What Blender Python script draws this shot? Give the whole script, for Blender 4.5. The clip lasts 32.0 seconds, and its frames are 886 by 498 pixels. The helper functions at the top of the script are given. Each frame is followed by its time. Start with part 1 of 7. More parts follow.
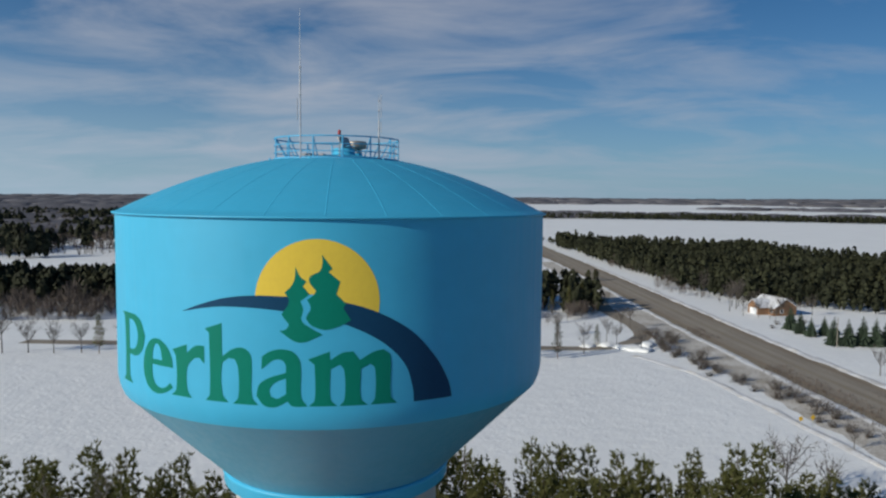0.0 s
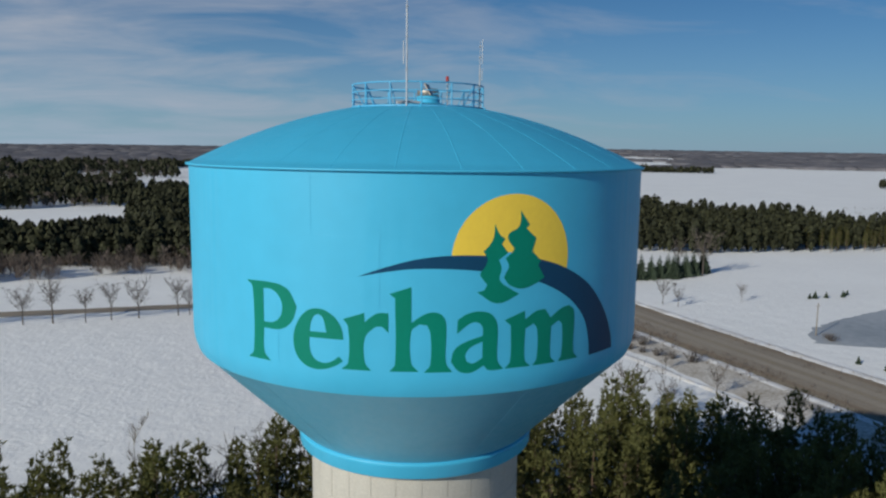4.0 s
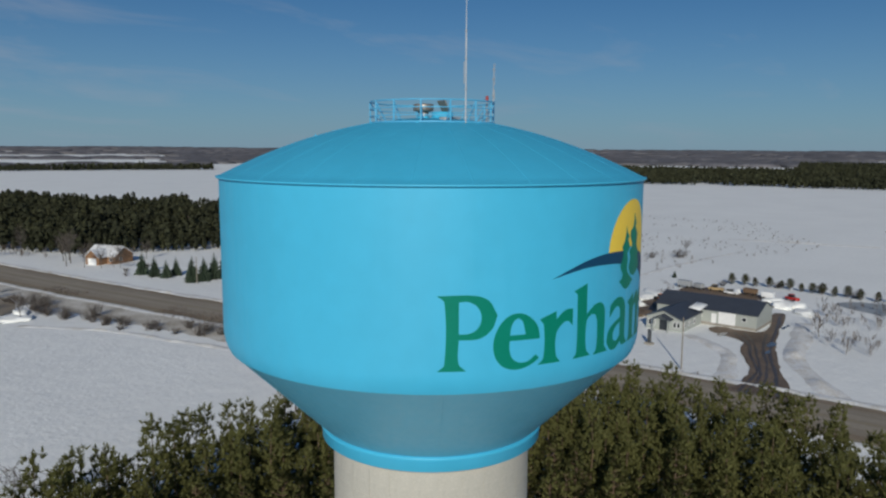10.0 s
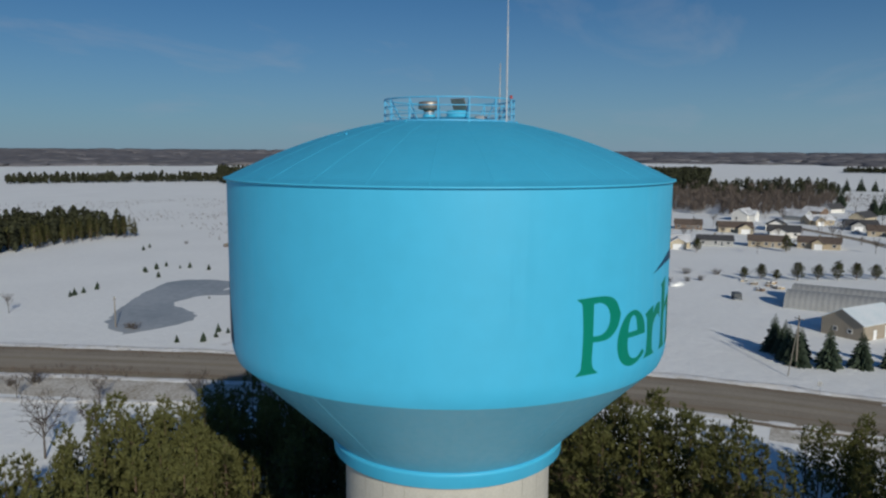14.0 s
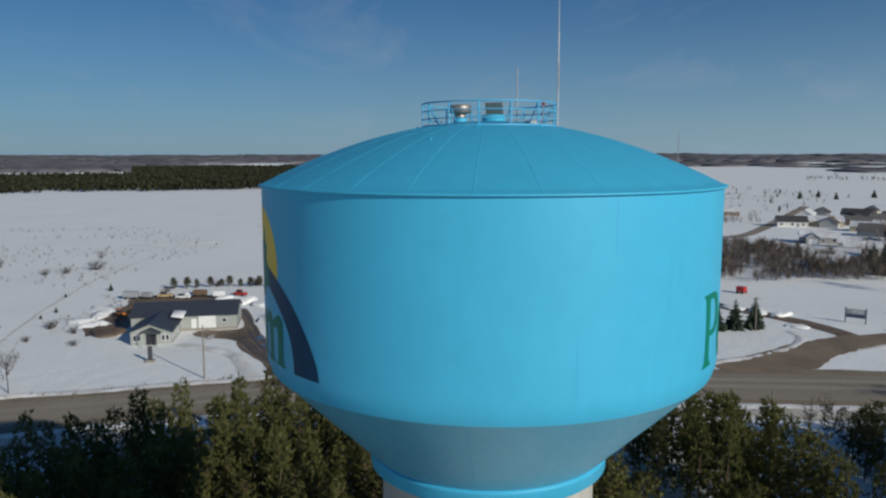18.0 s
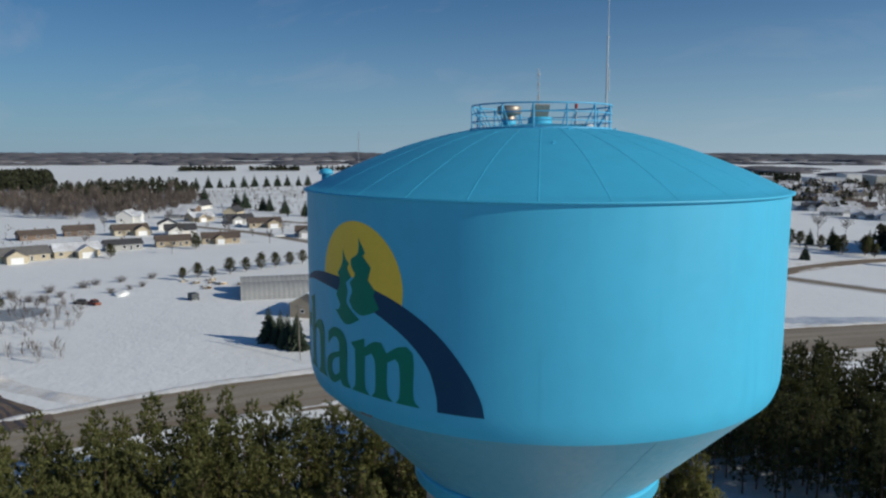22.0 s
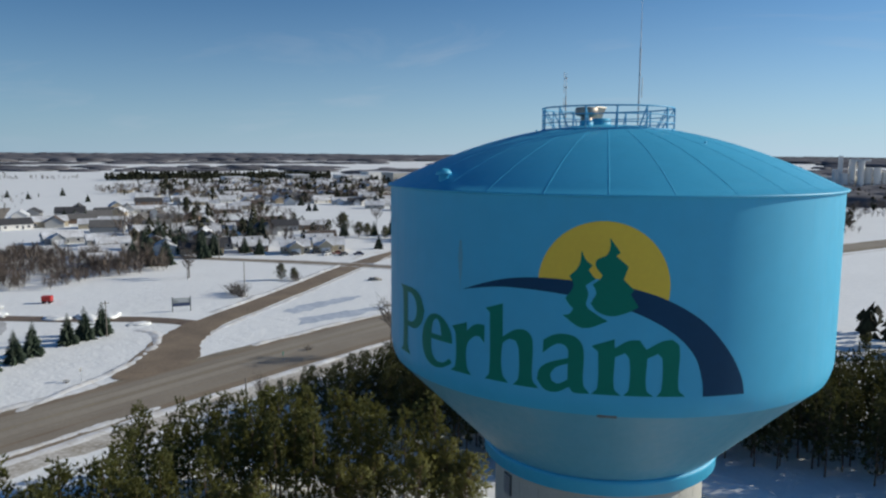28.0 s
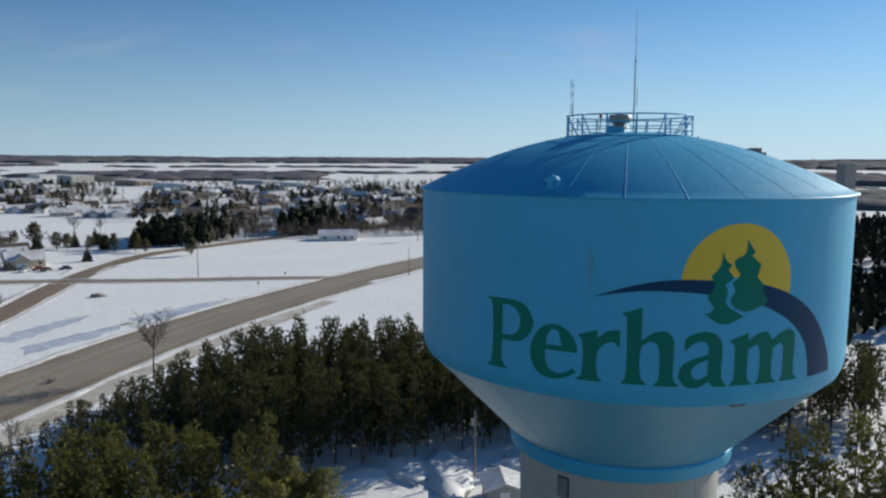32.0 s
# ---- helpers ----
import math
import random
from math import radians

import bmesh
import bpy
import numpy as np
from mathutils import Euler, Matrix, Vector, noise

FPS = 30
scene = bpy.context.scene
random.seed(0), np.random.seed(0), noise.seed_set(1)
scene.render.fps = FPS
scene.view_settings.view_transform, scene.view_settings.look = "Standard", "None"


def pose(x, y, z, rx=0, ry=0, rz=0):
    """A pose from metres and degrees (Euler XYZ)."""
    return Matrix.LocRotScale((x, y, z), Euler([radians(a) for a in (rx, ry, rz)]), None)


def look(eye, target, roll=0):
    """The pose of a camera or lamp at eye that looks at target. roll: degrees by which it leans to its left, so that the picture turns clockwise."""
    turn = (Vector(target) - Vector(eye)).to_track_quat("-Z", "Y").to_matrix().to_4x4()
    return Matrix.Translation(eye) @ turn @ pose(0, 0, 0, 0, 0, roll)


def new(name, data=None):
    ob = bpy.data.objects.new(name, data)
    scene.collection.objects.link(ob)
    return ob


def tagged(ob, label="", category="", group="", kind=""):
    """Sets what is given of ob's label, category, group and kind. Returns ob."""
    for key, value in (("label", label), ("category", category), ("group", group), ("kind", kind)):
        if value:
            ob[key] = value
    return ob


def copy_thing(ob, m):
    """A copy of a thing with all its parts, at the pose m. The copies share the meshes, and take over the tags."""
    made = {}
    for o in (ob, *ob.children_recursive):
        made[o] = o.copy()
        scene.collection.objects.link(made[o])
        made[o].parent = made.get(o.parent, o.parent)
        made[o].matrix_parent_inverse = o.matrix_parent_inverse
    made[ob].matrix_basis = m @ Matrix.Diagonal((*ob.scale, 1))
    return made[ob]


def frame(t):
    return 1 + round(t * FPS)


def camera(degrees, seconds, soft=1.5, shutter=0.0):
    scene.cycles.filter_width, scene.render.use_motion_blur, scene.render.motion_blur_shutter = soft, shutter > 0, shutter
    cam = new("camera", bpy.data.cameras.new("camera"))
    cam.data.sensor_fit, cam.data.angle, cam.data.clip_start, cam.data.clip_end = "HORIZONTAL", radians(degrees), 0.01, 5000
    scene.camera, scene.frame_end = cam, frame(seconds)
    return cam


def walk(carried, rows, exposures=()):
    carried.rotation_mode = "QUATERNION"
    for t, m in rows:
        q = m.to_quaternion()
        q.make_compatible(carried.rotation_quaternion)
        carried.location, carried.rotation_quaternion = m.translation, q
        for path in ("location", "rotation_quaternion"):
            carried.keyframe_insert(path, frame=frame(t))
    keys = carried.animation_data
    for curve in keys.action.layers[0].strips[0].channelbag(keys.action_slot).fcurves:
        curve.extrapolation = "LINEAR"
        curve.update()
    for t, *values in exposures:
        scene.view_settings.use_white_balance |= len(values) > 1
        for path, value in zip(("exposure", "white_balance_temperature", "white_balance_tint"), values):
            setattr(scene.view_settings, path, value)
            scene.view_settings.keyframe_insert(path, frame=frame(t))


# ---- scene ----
cam = camera(60.96, 32.0, soft=2.3)
# seconds and pose; the drone circles the tower
PATH = [
    (0, pose(9.006, -36.139, 41.961, 85.926, -0.458, 6.004)),
    (0.5, pose(8.210, -35.971, 41.899, 83.388, -0.507, 6.185)),
    (1, pose(6.599, -35.624, 41.862, 81.361, -0.639, 6.249)),
    (1.5, pose(4.357, -35.246, 41.836, 81.389, -0.686, 5.362)),
    (2, pose(2.048, -34.958, 41.850, 81.627, -0.752, 2.215)),
    (2.5, pose(-0.122, -34.761, 41.879, 81.798, -0.791, -1.511)),
    (3, pose(-2.185, -34.621, 41.907, 81.952, -0.763, -5.173)),
    (3.5, pose(-4.049, -34.514, 41.905, 82.174, -0.695, -8.461)),
    (5.5, pose(-12.187, -33.583, 42.016, 82.282, -0.621, -21.733)),
    (6, pose(-14.208, -33.062, 42.069, 82.457, -0.542, -24.699)),
    (6.5, pose(-16.150, -32.356, 42.128, 82.516, -0.687, -27.898)),
    (7, pose(-18.052, -31.483, 42.186, 82.497, -0.722, -31.272)),
    (7.5, pose(-19.914, -30.523, 42.252, 82.519, -0.645, -34.216)),
    (8, pose(-21.368, -29.707, 42.335, 82.526, -0.473, -36.721)),
    (8.5, pose(-23.035, -28.510, 42.391, 82.535, -0.397, -40.340)),
    (9, pose(-24.670, -27.331, 42.426, 82.459, -0.302, -43.444)),
    (9.5, pose(-26.199, -25.966, 42.458, 82.345, -0.241, -46.613)),
    (10, pose(-27.620, -24.444, 42.472, 82.320, -0.296, -49.311)),
    (10.5, pose(-28.886, -22.831, 42.476, 82.212, -0.279, -52.665)),
    (11, pose(-29.927, -20.996, 42.389, 82.266, -0.154, -55.647)),
    (11.5, pose(-30.917, -19.311, 42.390, 82.276, -0.102, -58.638)),
    (12, pose(-31.720, -17.421, 42.411, 82.318, -0.095, -61.747)),
    (12.5, pose(-32.425, -15.481, 42.444, 82.373, -0.104, -64.481)),
    (13, pose(-33.036, -13.511, 42.453, 82.381, -0.131, -67.384)),
    (13.5, pose(-33.516, -11.428, 42.426, 82.401, -0.281, -70.840)),
    (14, pose(-33.969, -9.399, 42.388, 82.461, -0.317, -74.052)),
    (14.5, pose(-34.297, -7.386, 42.386, 82.585, -0.222, -76.911)),
    (16.5, pose(-34.453, 0.640, 42.522, 82.495, 0.334, -88.858)),
    (17, pose(-34.263, 2.593, 42.518, 82.451, 0.140, -91.701)),
    (17.5, pose(-33.913, 4.622, 42.503, 82.587, 0.138, -94.597)),
    (18, pose(-33.512, 6.682, 42.461, 82.742, 0.081, -97.807)),
    (18.5, pose(-32.946, 8.668, 42.509, 82.690, 0.105, -101.068)),
    (19, pose(-32.166, 10.634, 42.540, 82.646, 0.117, -104.101)),
    (19.5, pose(-31.256, 12.532, 42.568, 82.639, 0.124, -107.023)),
    (20, pose(-30.231, 14.365, 42.589, 82.654, 0.098, -109.995)),
    (20.5, pose(-29.170, 16.159, 42.628, 82.646, 0.016, -113.317)),
    (21, pose(-28.005, 17.864, 42.617, 82.715, -0.067, -116.275)),
    (21.5, pose(-26.727, 19.514, 42.621, 82.704, -0.155, -119.215)),
    (22, pose(-25.549, 21.138, 42.647, 82.666, -0.125, -122.278)),
    (22.5, pose(-24.384, 22.827, 42.635, 82.660, -0.114, -125.355)),
    (23, pose(-23.150, 24.454, 42.619, 82.664, -0.060, -128.288)),
    (23.5, pose(-21.926, 26.069, 42.568, 82.683, -0.071, -131.255)),
    (24, pose(-20.597, 27.586, 42.525, 82.726, -0.128, -134.310)),
    (24.5, pose(-19.149, 28.968, 42.471, 82.780, -0.226, -137.124)),
    (25, pose(-17.634, 30.290, 42.420, 82.822, -0.293, -139.886)),
    (25.5, pose(-16.014, 31.539, 42.423, 82.761, -0.354, -142.815)),
    (27.5, pose(-8.708, 35.010, 42.469, 82.828, -0.415, -154.217)),
    (28, pose(-6.755, 35.487, 42.522, 82.772, -0.290, -157.093)),
    (28.5, pose(-4.782, 35.765, 42.517, 82.735, -0.315, -159.994)),
    (29, pose(-2.786, 35.981, 42.540, 82.644, -0.340, -162.787)),
    (29.5, pose(-0.780, 36.124, 42.570, 82.681, -0.363, -165.734)),
    (30, pose(1.213, 36.290, 42.602, 82.724, -0.368, -168.625)),
    (30.5, pose(3.214, 36.478, 42.614, 82.747, -0.378, -171.343)),
    (31, pose(5.217, 36.713, 42.608, 82.833, -0.397, -174.245)),
    (31.5, pose(7.206, 36.883, 42.612, 82.873, -0.371, -177.328)),
    (32, pose(9.197, 37.129, 42.639, 82.969, -0.322, -180.253)),
]
walk(cam, PATH, [(0.0, 0.04), (3.0, 0.03), (6.0, -0.14), (10.0, -0.23), (13.0, -0.24), (19.0, -0.12), (25.0, 0.14), (32.0, 0.26)])

# ---- world and sun ----
SUN_AZ, SUN_EL = 215.5, 22.5  # degrees from +x, and above the horizon
world = bpy.data.worlds.new("winter_sky")
scene.world = world
world.use_nodes = True
wn, wl = world.node_tree.nodes, world.node_tree.links
sky = wn.new("ShaderNodeTexSky")
sky.sky_type = "NISHITA"
sky.sun_disc = False
sky.sun_elevation = radians(SUN_EL)
sky.sun_rotation = radians(90 - SUN_AZ)
sky.air_density, sky.dust_density, sky.ozone_density = 0.85, 0.15, 4.5
# thin cirrus, thicker towards +y, drawn on a plane high above
tc = wn.new("ShaderNodeTexCoord")
sep = wn.new("ShaderNodeSeparateXYZ")
wl.new(tc.outputs["Generated"], sep.inputs[0])


def wmath(op, a, b, clamp=False):
    nd = wn.new("ShaderNodeMath")
    nd.operation, nd.use_clamp = op, clamp
    for i, v in enumerate((a, b)):
        if isinstance(v, (int, float)):
            nd.inputs[i].default_value = v
        else:
            wl.new(v, nd.inputs[i])
    return nd.outputs[0]


up = wmath("ADD", wmath("MAXIMUM", sep.outputs["Z"], 0.0), 0.17)
plane = wn.new("ShaderNodeCombineXYZ")
wl.new(wmath("DIVIDE", sep.outputs["X"], up), plane.inputs[0])
wl.new(wmath("DIVIDE", sep.outputs["Y"], up), plane.inputs[1])
mp = wn.new("ShaderNodeMapping")
mp.inputs["Rotation"].default_value = (0, 0, radians(24))
mp.inputs["Scale"].default_value = (0.62, 1.0, 1.0)
mp.inputs["Location"].default_value = (2.3, 0.7, 0.0)
wl.new(plane.outputs[0], mp.inputs["Vector"])
cirrus = wn.new("ShaderNodeTexNoise")
cirrus.inputs["Scale"].default_value, cirrus.inputs["Detail"].default_value = 1.7, 6
cirrus.inputs["Roughness"].default_value, cirrus.inputs["Distortion"].default_value = 0.58, 0.5
wl.new(mp.outputs["Vector"], cirrus.inputs["Vector"])
north = wmath("ADD", wmath("MULTIPLY", sep.outputs["X"], -0.26), wmath("MULTIPLY", sep.outputs["Y"], 0.97))
north = wmath("MULTIPLY", wmath("ADD", north, -0.68), 0.62)
lift = wmath("ADD", cirrus.outputs["Fac"], wmath("MAXIMUM", north, 0.0))
veil = wmath("MULTIPLY", wmath("ADD", lift, -0.55), 3.0, True)
veil = wmath("MULTIPLY", veil, wmath("ADD", wmath("MULTIPLY", wmath("MAXIMUM", north, 0.0), 2.4), 0.40))
# the blue is deepest away from the sun
sunward = wmath("ADD", wmath("MULTIPLY", sep.outputs["X"], 0.5 * math.cos(radians(SUN_AZ))), wmath("MULTIPLY", sep.outputs["Y"], 0.5 * math.sin(radians(SUN_AZ))))
sunward = wmath("ADD", sunward, 0.5, True)
side = wn.new("ShaderNodeVectorMath")
side.operation = "SCALE"
wl.new(sky.outputs["Color"], side.inputs[0])
wl.new(wmath("MINIMUM", wmath("ADD", wmath("MULTIPLY", sunward, 0.32), 0.59), 0.85), side.inputs["Scale"])
tint = wn.new("ShaderNodeMix")
tint.data_type, tint.blend_type = "RGBA", "MULTIPLY"
tint.inputs[0].default_value = 1.0
tint.inputs[7].default_value = (0.50, 0.89, 1.09, 1)
wl.new(side.outputs[0], tint.inputs[6])
cloud = wn.new("ShaderNodeMix")
cloud.data_type = "RGBA"
cloud.inputs[7].default_value = (4.6, 4.85, 5.6, 1)
wl.new(veil, cloud.inputs[0])
wl.new(tint.outputs[2], cloud.inputs[6])
# pale haze low on the sky, whiter and deeper towards the sun
glare = wn.new("ShaderNodeMix")
glare.data_type = "RGBA"
glare.inputs[6].default_value, glare.inputs[7].default_value = (2.75, 3.95, 5.4, 1), (5.8, 7.4, 8.8, 1)
wl.new(sunward, glare.inputs[0])
haze = wn.new("ShaderNodeMix")
haze.data_type = "RGBA"
wl.new(glare.outputs[2], haze.inputs[7])
low = wmath("SUBTRACT", 1.0, wmath("MULTIPLY", wmath("MAXIMUM", sep.outputs["Z"], 0.0), 3.2, True))
deep = wmath("MULTIPLY", wmath("MULTIPLY", low, wmath("POWER", sunward, 1.5)), 0.20)
wl.new(wmath("ADD", wmath("MULTIPLY", wmath("POWER", low, 2.6), 0.70), deep, True), haze.inputs[0])
wl.new(cloud.outputs[2], haze.inputs[6])
wl.new(haze.outputs[2], wn["Background"].inputs["Color"])
wn["Background"].inputs["Strength"].default_value = 0.083
sun = new("sun", bpy.data.lights.new("sun", "SUN"))
sun.data.energy, sun.data.angle, sun.data.color = 3.6, radians(0.6), (1.0, 0.95, 0.825)
sun_dir = Vector((math.cos(radians(SUN_AZ)) * math.cos(radians(SUN_EL)), math.sin(radians(SUN_AZ)) * math.cos(radians(SUN_EL)), math.sin(radians(SUN_EL))))
sun.matrix_world = look(sun_dir * 300, (0, 0, 0))

# ---- materials ----
MATS = {}


def mat(name, base, dark=None, rough=0.7, scale=2.0, fine=14.0, bump=0.2, metal=0.0, coords="Object", spec=0.4, random_value=0.0, mix=0.5, island=False):
    """A surface with variation at two scales, a fine relief, and a small shift of value from thing to thing."""
    m = bpy.data.materials.new(name)
    m.use_nodes = True
    nt = m.node_tree
    n, l = nt.nodes, nt.links
    bsdf = n["Principled BSDF"]
    dark = dark or tuple(c * 0.7 for c in base)
    if coords == "World":
        src = n.new("ShaderNodeNewGeometry").outputs["Position"]
    else:
        src = n.new("ShaderNodeTexCoord").outputs["Object"]
    big = n.new("ShaderNodeTexNoise")
    big.inputs["Scale"].default_value = scale
    big.inputs["Detail"].default_value = 4
    small = n.new("ShaderNodeTexNoise")
    small.inputs["Scale"].default_value = fine
    small.inputs["Detail"].default_value = 5
    l.new(src, big.inputs["Vector"])
    l.new(src, small.inputs["Vector"])
    add = n.new("ShaderNodeMath")
    add.operation = "MULTIPLY_ADD"
    add.inputs[1].default_value = mix
    l.new(small.outputs["Fac"], add.inputs[0])
    half = n.new("ShaderNodeMath")
    half.operation = "MULTIPLY"
    half.inputs[1].default_value = 1 - mix
    l.new(big.outputs["Fac"], half.inputs[0])
    l.new(half.outputs[0], add.inputs[2])
    ramp = n.new("ShaderNodeValToRGB")
    ramp.color_ramp.elements[0].position, ramp.color_ramp.elements[1].position = 0.36, 0.62
    ramp.color_ramp.elements[0].color, ramp.color_ramp.elements[1].color = (*dark, 1), (*base, 1)
    l.new(add.outputs[0], ramp.inputs["Fac"])
    colour = ramp.outputs["Color"]
    if random_value:
        if island:
            rnd = n.new("ShaderNodeNewGeometry").outputs["Random Per Island"]
        else:
            rnd = n.new("ShaderNodeObjectInfo").outputs["Random"]
        hsv = n.new("ShaderNodeHueSaturation")
        rng = n.new("ShaderNodeMapRange")
        rng.inputs["To Min"].default_value, rng.inputs["To Max"].default_value = 1 - random_value, 1 + random_value
        l.new(rnd, rng.inputs["Value"])
        l.new(rng.outputs["Result"], hsv.inputs["Value"])
        l.new(colour, hsv.inputs["Color"])
        colour = hsv.outputs["Color"]
    l.new(colour, bsdf.inputs["Base Color"])
    bsdf.inputs["Roughness"].default_value = rough
    bsdf.inputs["Metallic"].default_value = metal
    bsdf.inputs["Specular IOR Level"].default_value = spec
    if bump:
        b = n.new("ShaderNodeBump")
        b.inputs["Strength"].default_value = bump
        b.inputs["Distance"].default_value = 0.05
        l.new(small.outputs["Fac"], b.inputs["Height"])
        l.new(b.outputs["Normal"], bsdf.inputs["Normal"])
    MATS[name] = m
    return m


# painted steel of the tank: faded streaks, weld bands
def paint_steel(name, base, rough, spec=0.15):
    """Chalky painted steel: a matt body colour under a broad soft gloss, with faint upright streaks."""
    m = mat(name, base, tuple(c * 0.94 for c in base), rough=rough, scale=0.3, fine=1.3, bump=0.0, spec=spec)
    nt = m.node_tree
    n, l = nt.nodes, nt.links
    bsdf = n["Principled BSDF"]
    tc = n.new("ShaderNodeTexCoord")
    mp = n.new("ShaderNodeMapping")
    mp.inputs["Scale"].default_value = (2.2, 2.2, 0.12)
    l.new(tc.outputs["Object"], mp.inputs["Vector"])
    st = n.new("ShaderNodeTexNoise")
    st.inputs["Scale"].default_value = 1.6
    st.inputs["Detail"].default_value = 3
    l.new(mp.outputs["Vector"], st.inputs["Vector"])
    mr = n.new("ShaderNodeMapRange")
    mr.inputs["From Min"].default_value, mr.inputs["From Max"].default_value = 0.3, 0.7
    mr.inputs["To Min"].default_value, mr.inputs["To Max"].default_value = rough - 0.06, rough + 0.1
    l.new(st.outputs["Fac"], mr.inputs["Value"])
    l.new(mr.outputs["Result"], bsdf.inputs["Roughness"])
    old = bsdf.inputs["Base Color"].links[0].from_socket
    mx = n.new("ShaderNodeMix")
    mx.data_type, mx.blend_type = "RGBA", "MULTIPLY"
    r2 = n.new("ShaderNodeValToRGB")
    r2.color_ramp.elements[0].position, r2.color_ramp.elements[1].position = 0.32, 0.55
    r2.color_ramp.elements[0].color, r2.color_ramp.elements[1].color = (0.86, 0.87, 0.88, 1), (1, 1, 1, 1)
    l.new(st.outputs["Fac"], r2.inputs["Fac"])
    mx.inputs[0].default_value = 0.09
    l.new(old, mx.inputs[6])
    l.new(r2.outputs["Color"], mx.inputs[7])
    l.new(mx.outputs[2], bsdf.inputs["Base Color"])
    return m


BLUE = paint_steel("sky_blue_tank_paint", (0.056, 0.442, 0.680), 0.48, 0.37)
GREEN = mat("green_sign_paint", (0.001, 0.20, 0.14), (0.001, 0.185, 0.125), 0.5, 0.5, 6, 0.0, spec=0.15)
NAVY = mat("navy_sign_paint", (0.007, 0.055, 0.125), (0.006, 0.05, 0.11), 0.5, 0.5, 6, 0.0, spec=0.15)
YELLOW = mat("yellow_sign_paint", (0.84, 0.60, 0.07), (0.80, 0.56, 0.07), 0.5, 0.5, 6, 0.0, spec=0.2)
# Cone colour: greyer and darker than the wall's, with more gloss.
CONE_PAINT = paint_steel("greyer_blue_cone_paint", (0.10, 0.37, 0.52), 0.37, 0.45)
RAILBLUE = mat("railing_blue_paint", (0.10, 0.44, 0.68), (0.09, 0.38, 0.6), 0.45, 2, 20, 0.05)
DARK_METAL = mat("dark_grey_metal", (0.11, 0.12, 0.13), (0.07, 0.075, 0.08), 0.55, 2, 20, 0.1, metal=0.4)
GALV = mat("galvanised_steel", (0.46, 0.47, 0.48), (0.34, 0.35, 0.36), 0.55, 2, 20, 0.1, metal=0.35)
STEEL = mat("stainless_steel", (0.42, 0.37, 0.31), (0.30, 0.26, 0.22), 0.5, 2, 18, 0.05, metal=0.7)
MASTGREY = mat("dull_white_fibreglass", (0.52, 0.54, 0.56), (0.40, 0.41, 0.43), 0.6, 1.2, 12, 0.05)
WHITE = mat("white_paint", (0.80, 0.80, 0.80), (0.7, 0.7, 0.7), 0.5, 1, 12, 0.05)
REDGLASS = mat("red_glass", (0.40, 0.05, 0.04), (0.30, 0.04, 0.03), 0.2, 4, 20, 0.0)
STREAK = mat("pale_rust_streak", (0.085, 0.37, 0.52), (0.09, 0.33, 0.46), 0.5, 4, 16, 0.05)
CONCRETE = mat("tower_concrete", (0.52, 0.495, 0.435), (0.43, 0.41, 0.36), 0.85, 0.5, 9, 0.25, spec=0.25)
STAIN = mat("rust_stain", (0.16, 0.15, 0.12), (0.20, 0.24, 0.25), 0.8, 3, 20, 0.1)
SNOW = mat("snow", (0.93, 0.935, 0.915), (0.86, 0.865, 0.85), 0.75, 0.03, 0.6, 0.0, coords="World", spec=0.3)
nt = SNOW.node_tree
geo = nt.nodes.new("ShaderNodeNewGeometry")
drift_height = None
for sc, amount, det in ((0.22, 0.55, 3), (1.1, 0.30, 5), (4.5, 0.07, 4)):
    tex = nt.nodes.new("ShaderNodeTexNoise")
    tex.inputs["Scale"].default_value, tex.inputs["Detail"].default_value = sc, det
    nt.links.new(geo.outputs["Position"], tex.inputs["Vector"])
    mul = nt.nodes.new("ShaderNodeMath")
    mul.operation = "MULTIPLY_ADD"
    mul.inputs[1].default_value = amount
    nt.links.new(tex.outputs["Fac"], mul.inputs[0])
    if drift_height is not None:
        nt.links.new(drift_height, mul.inputs[2])
    drift_height = mul.outputs[0]
bump_node = nt.nodes.new("ShaderNodeBump")
bump_node.inputs["Strength"].default_value, bump_node.inputs["Distance"].default_value = 0.75, 0.5
nt.links.new(drift_height, bump_node.inputs["Height"])
nt.links.new(bump_node.outputs["Normal"], nt.nodes["Principled BSDF"].inputs["Normal"])
BANK_SNOW = mat("dirty_bank_snow", (0.84, 0.85, 0.86), (0.62, 0.58, 0.52), 0.8, 0.35, 2.2, 0.5, coords="World", mix=0.45)
ASPHALT = mat("winter_road_asphalt", (0.31, 0.265, 0.205), (0.24, 0.20, 0.155), 0.85, 0.05, 2.0, 0.2, coords="World")
SHOULDER = mat("gravel_shoulder", (0.29, 0.23, 0.165), (0.20, 0.155, 0.11), 0.95, 0.1, 3.0, 0.4, coords="World")
VERGE = mat("dead_grass_verge", (0.30, 0.25, 0.175), (0.19, 0.16, 0.12), 0.95, 0.12, 2.5, 0.6, coords="World")
PACKED = mat("packed_grey_snow", (0.66, 0.66, 0.66), (0.44, 0.43, 0.41), 0.8, 0.15, 1.2, 0.4, coords="World")
GRASSNOW = mat("dead_grass_in_thin_snow", (0.70, 0.67, 0.62), (0.34, 0.29, 0.22), 0.95, 0.16, 1.6, 0.5, coords="World", mix=0.55)
WETMUD = mat("wet_dark_mud", (0.10, 0.072, 0.05), (0.06, 0.045, 0.033), 0.4, 0.4, 3.0, 0.4, coords="World")
PUDDLE = mat("shallow_meltwater", (0.16, 0.17, 0.18), (0.10, 0.095, 0.09), 0.12, 0.3, 2.0, 0.05, coords="World")
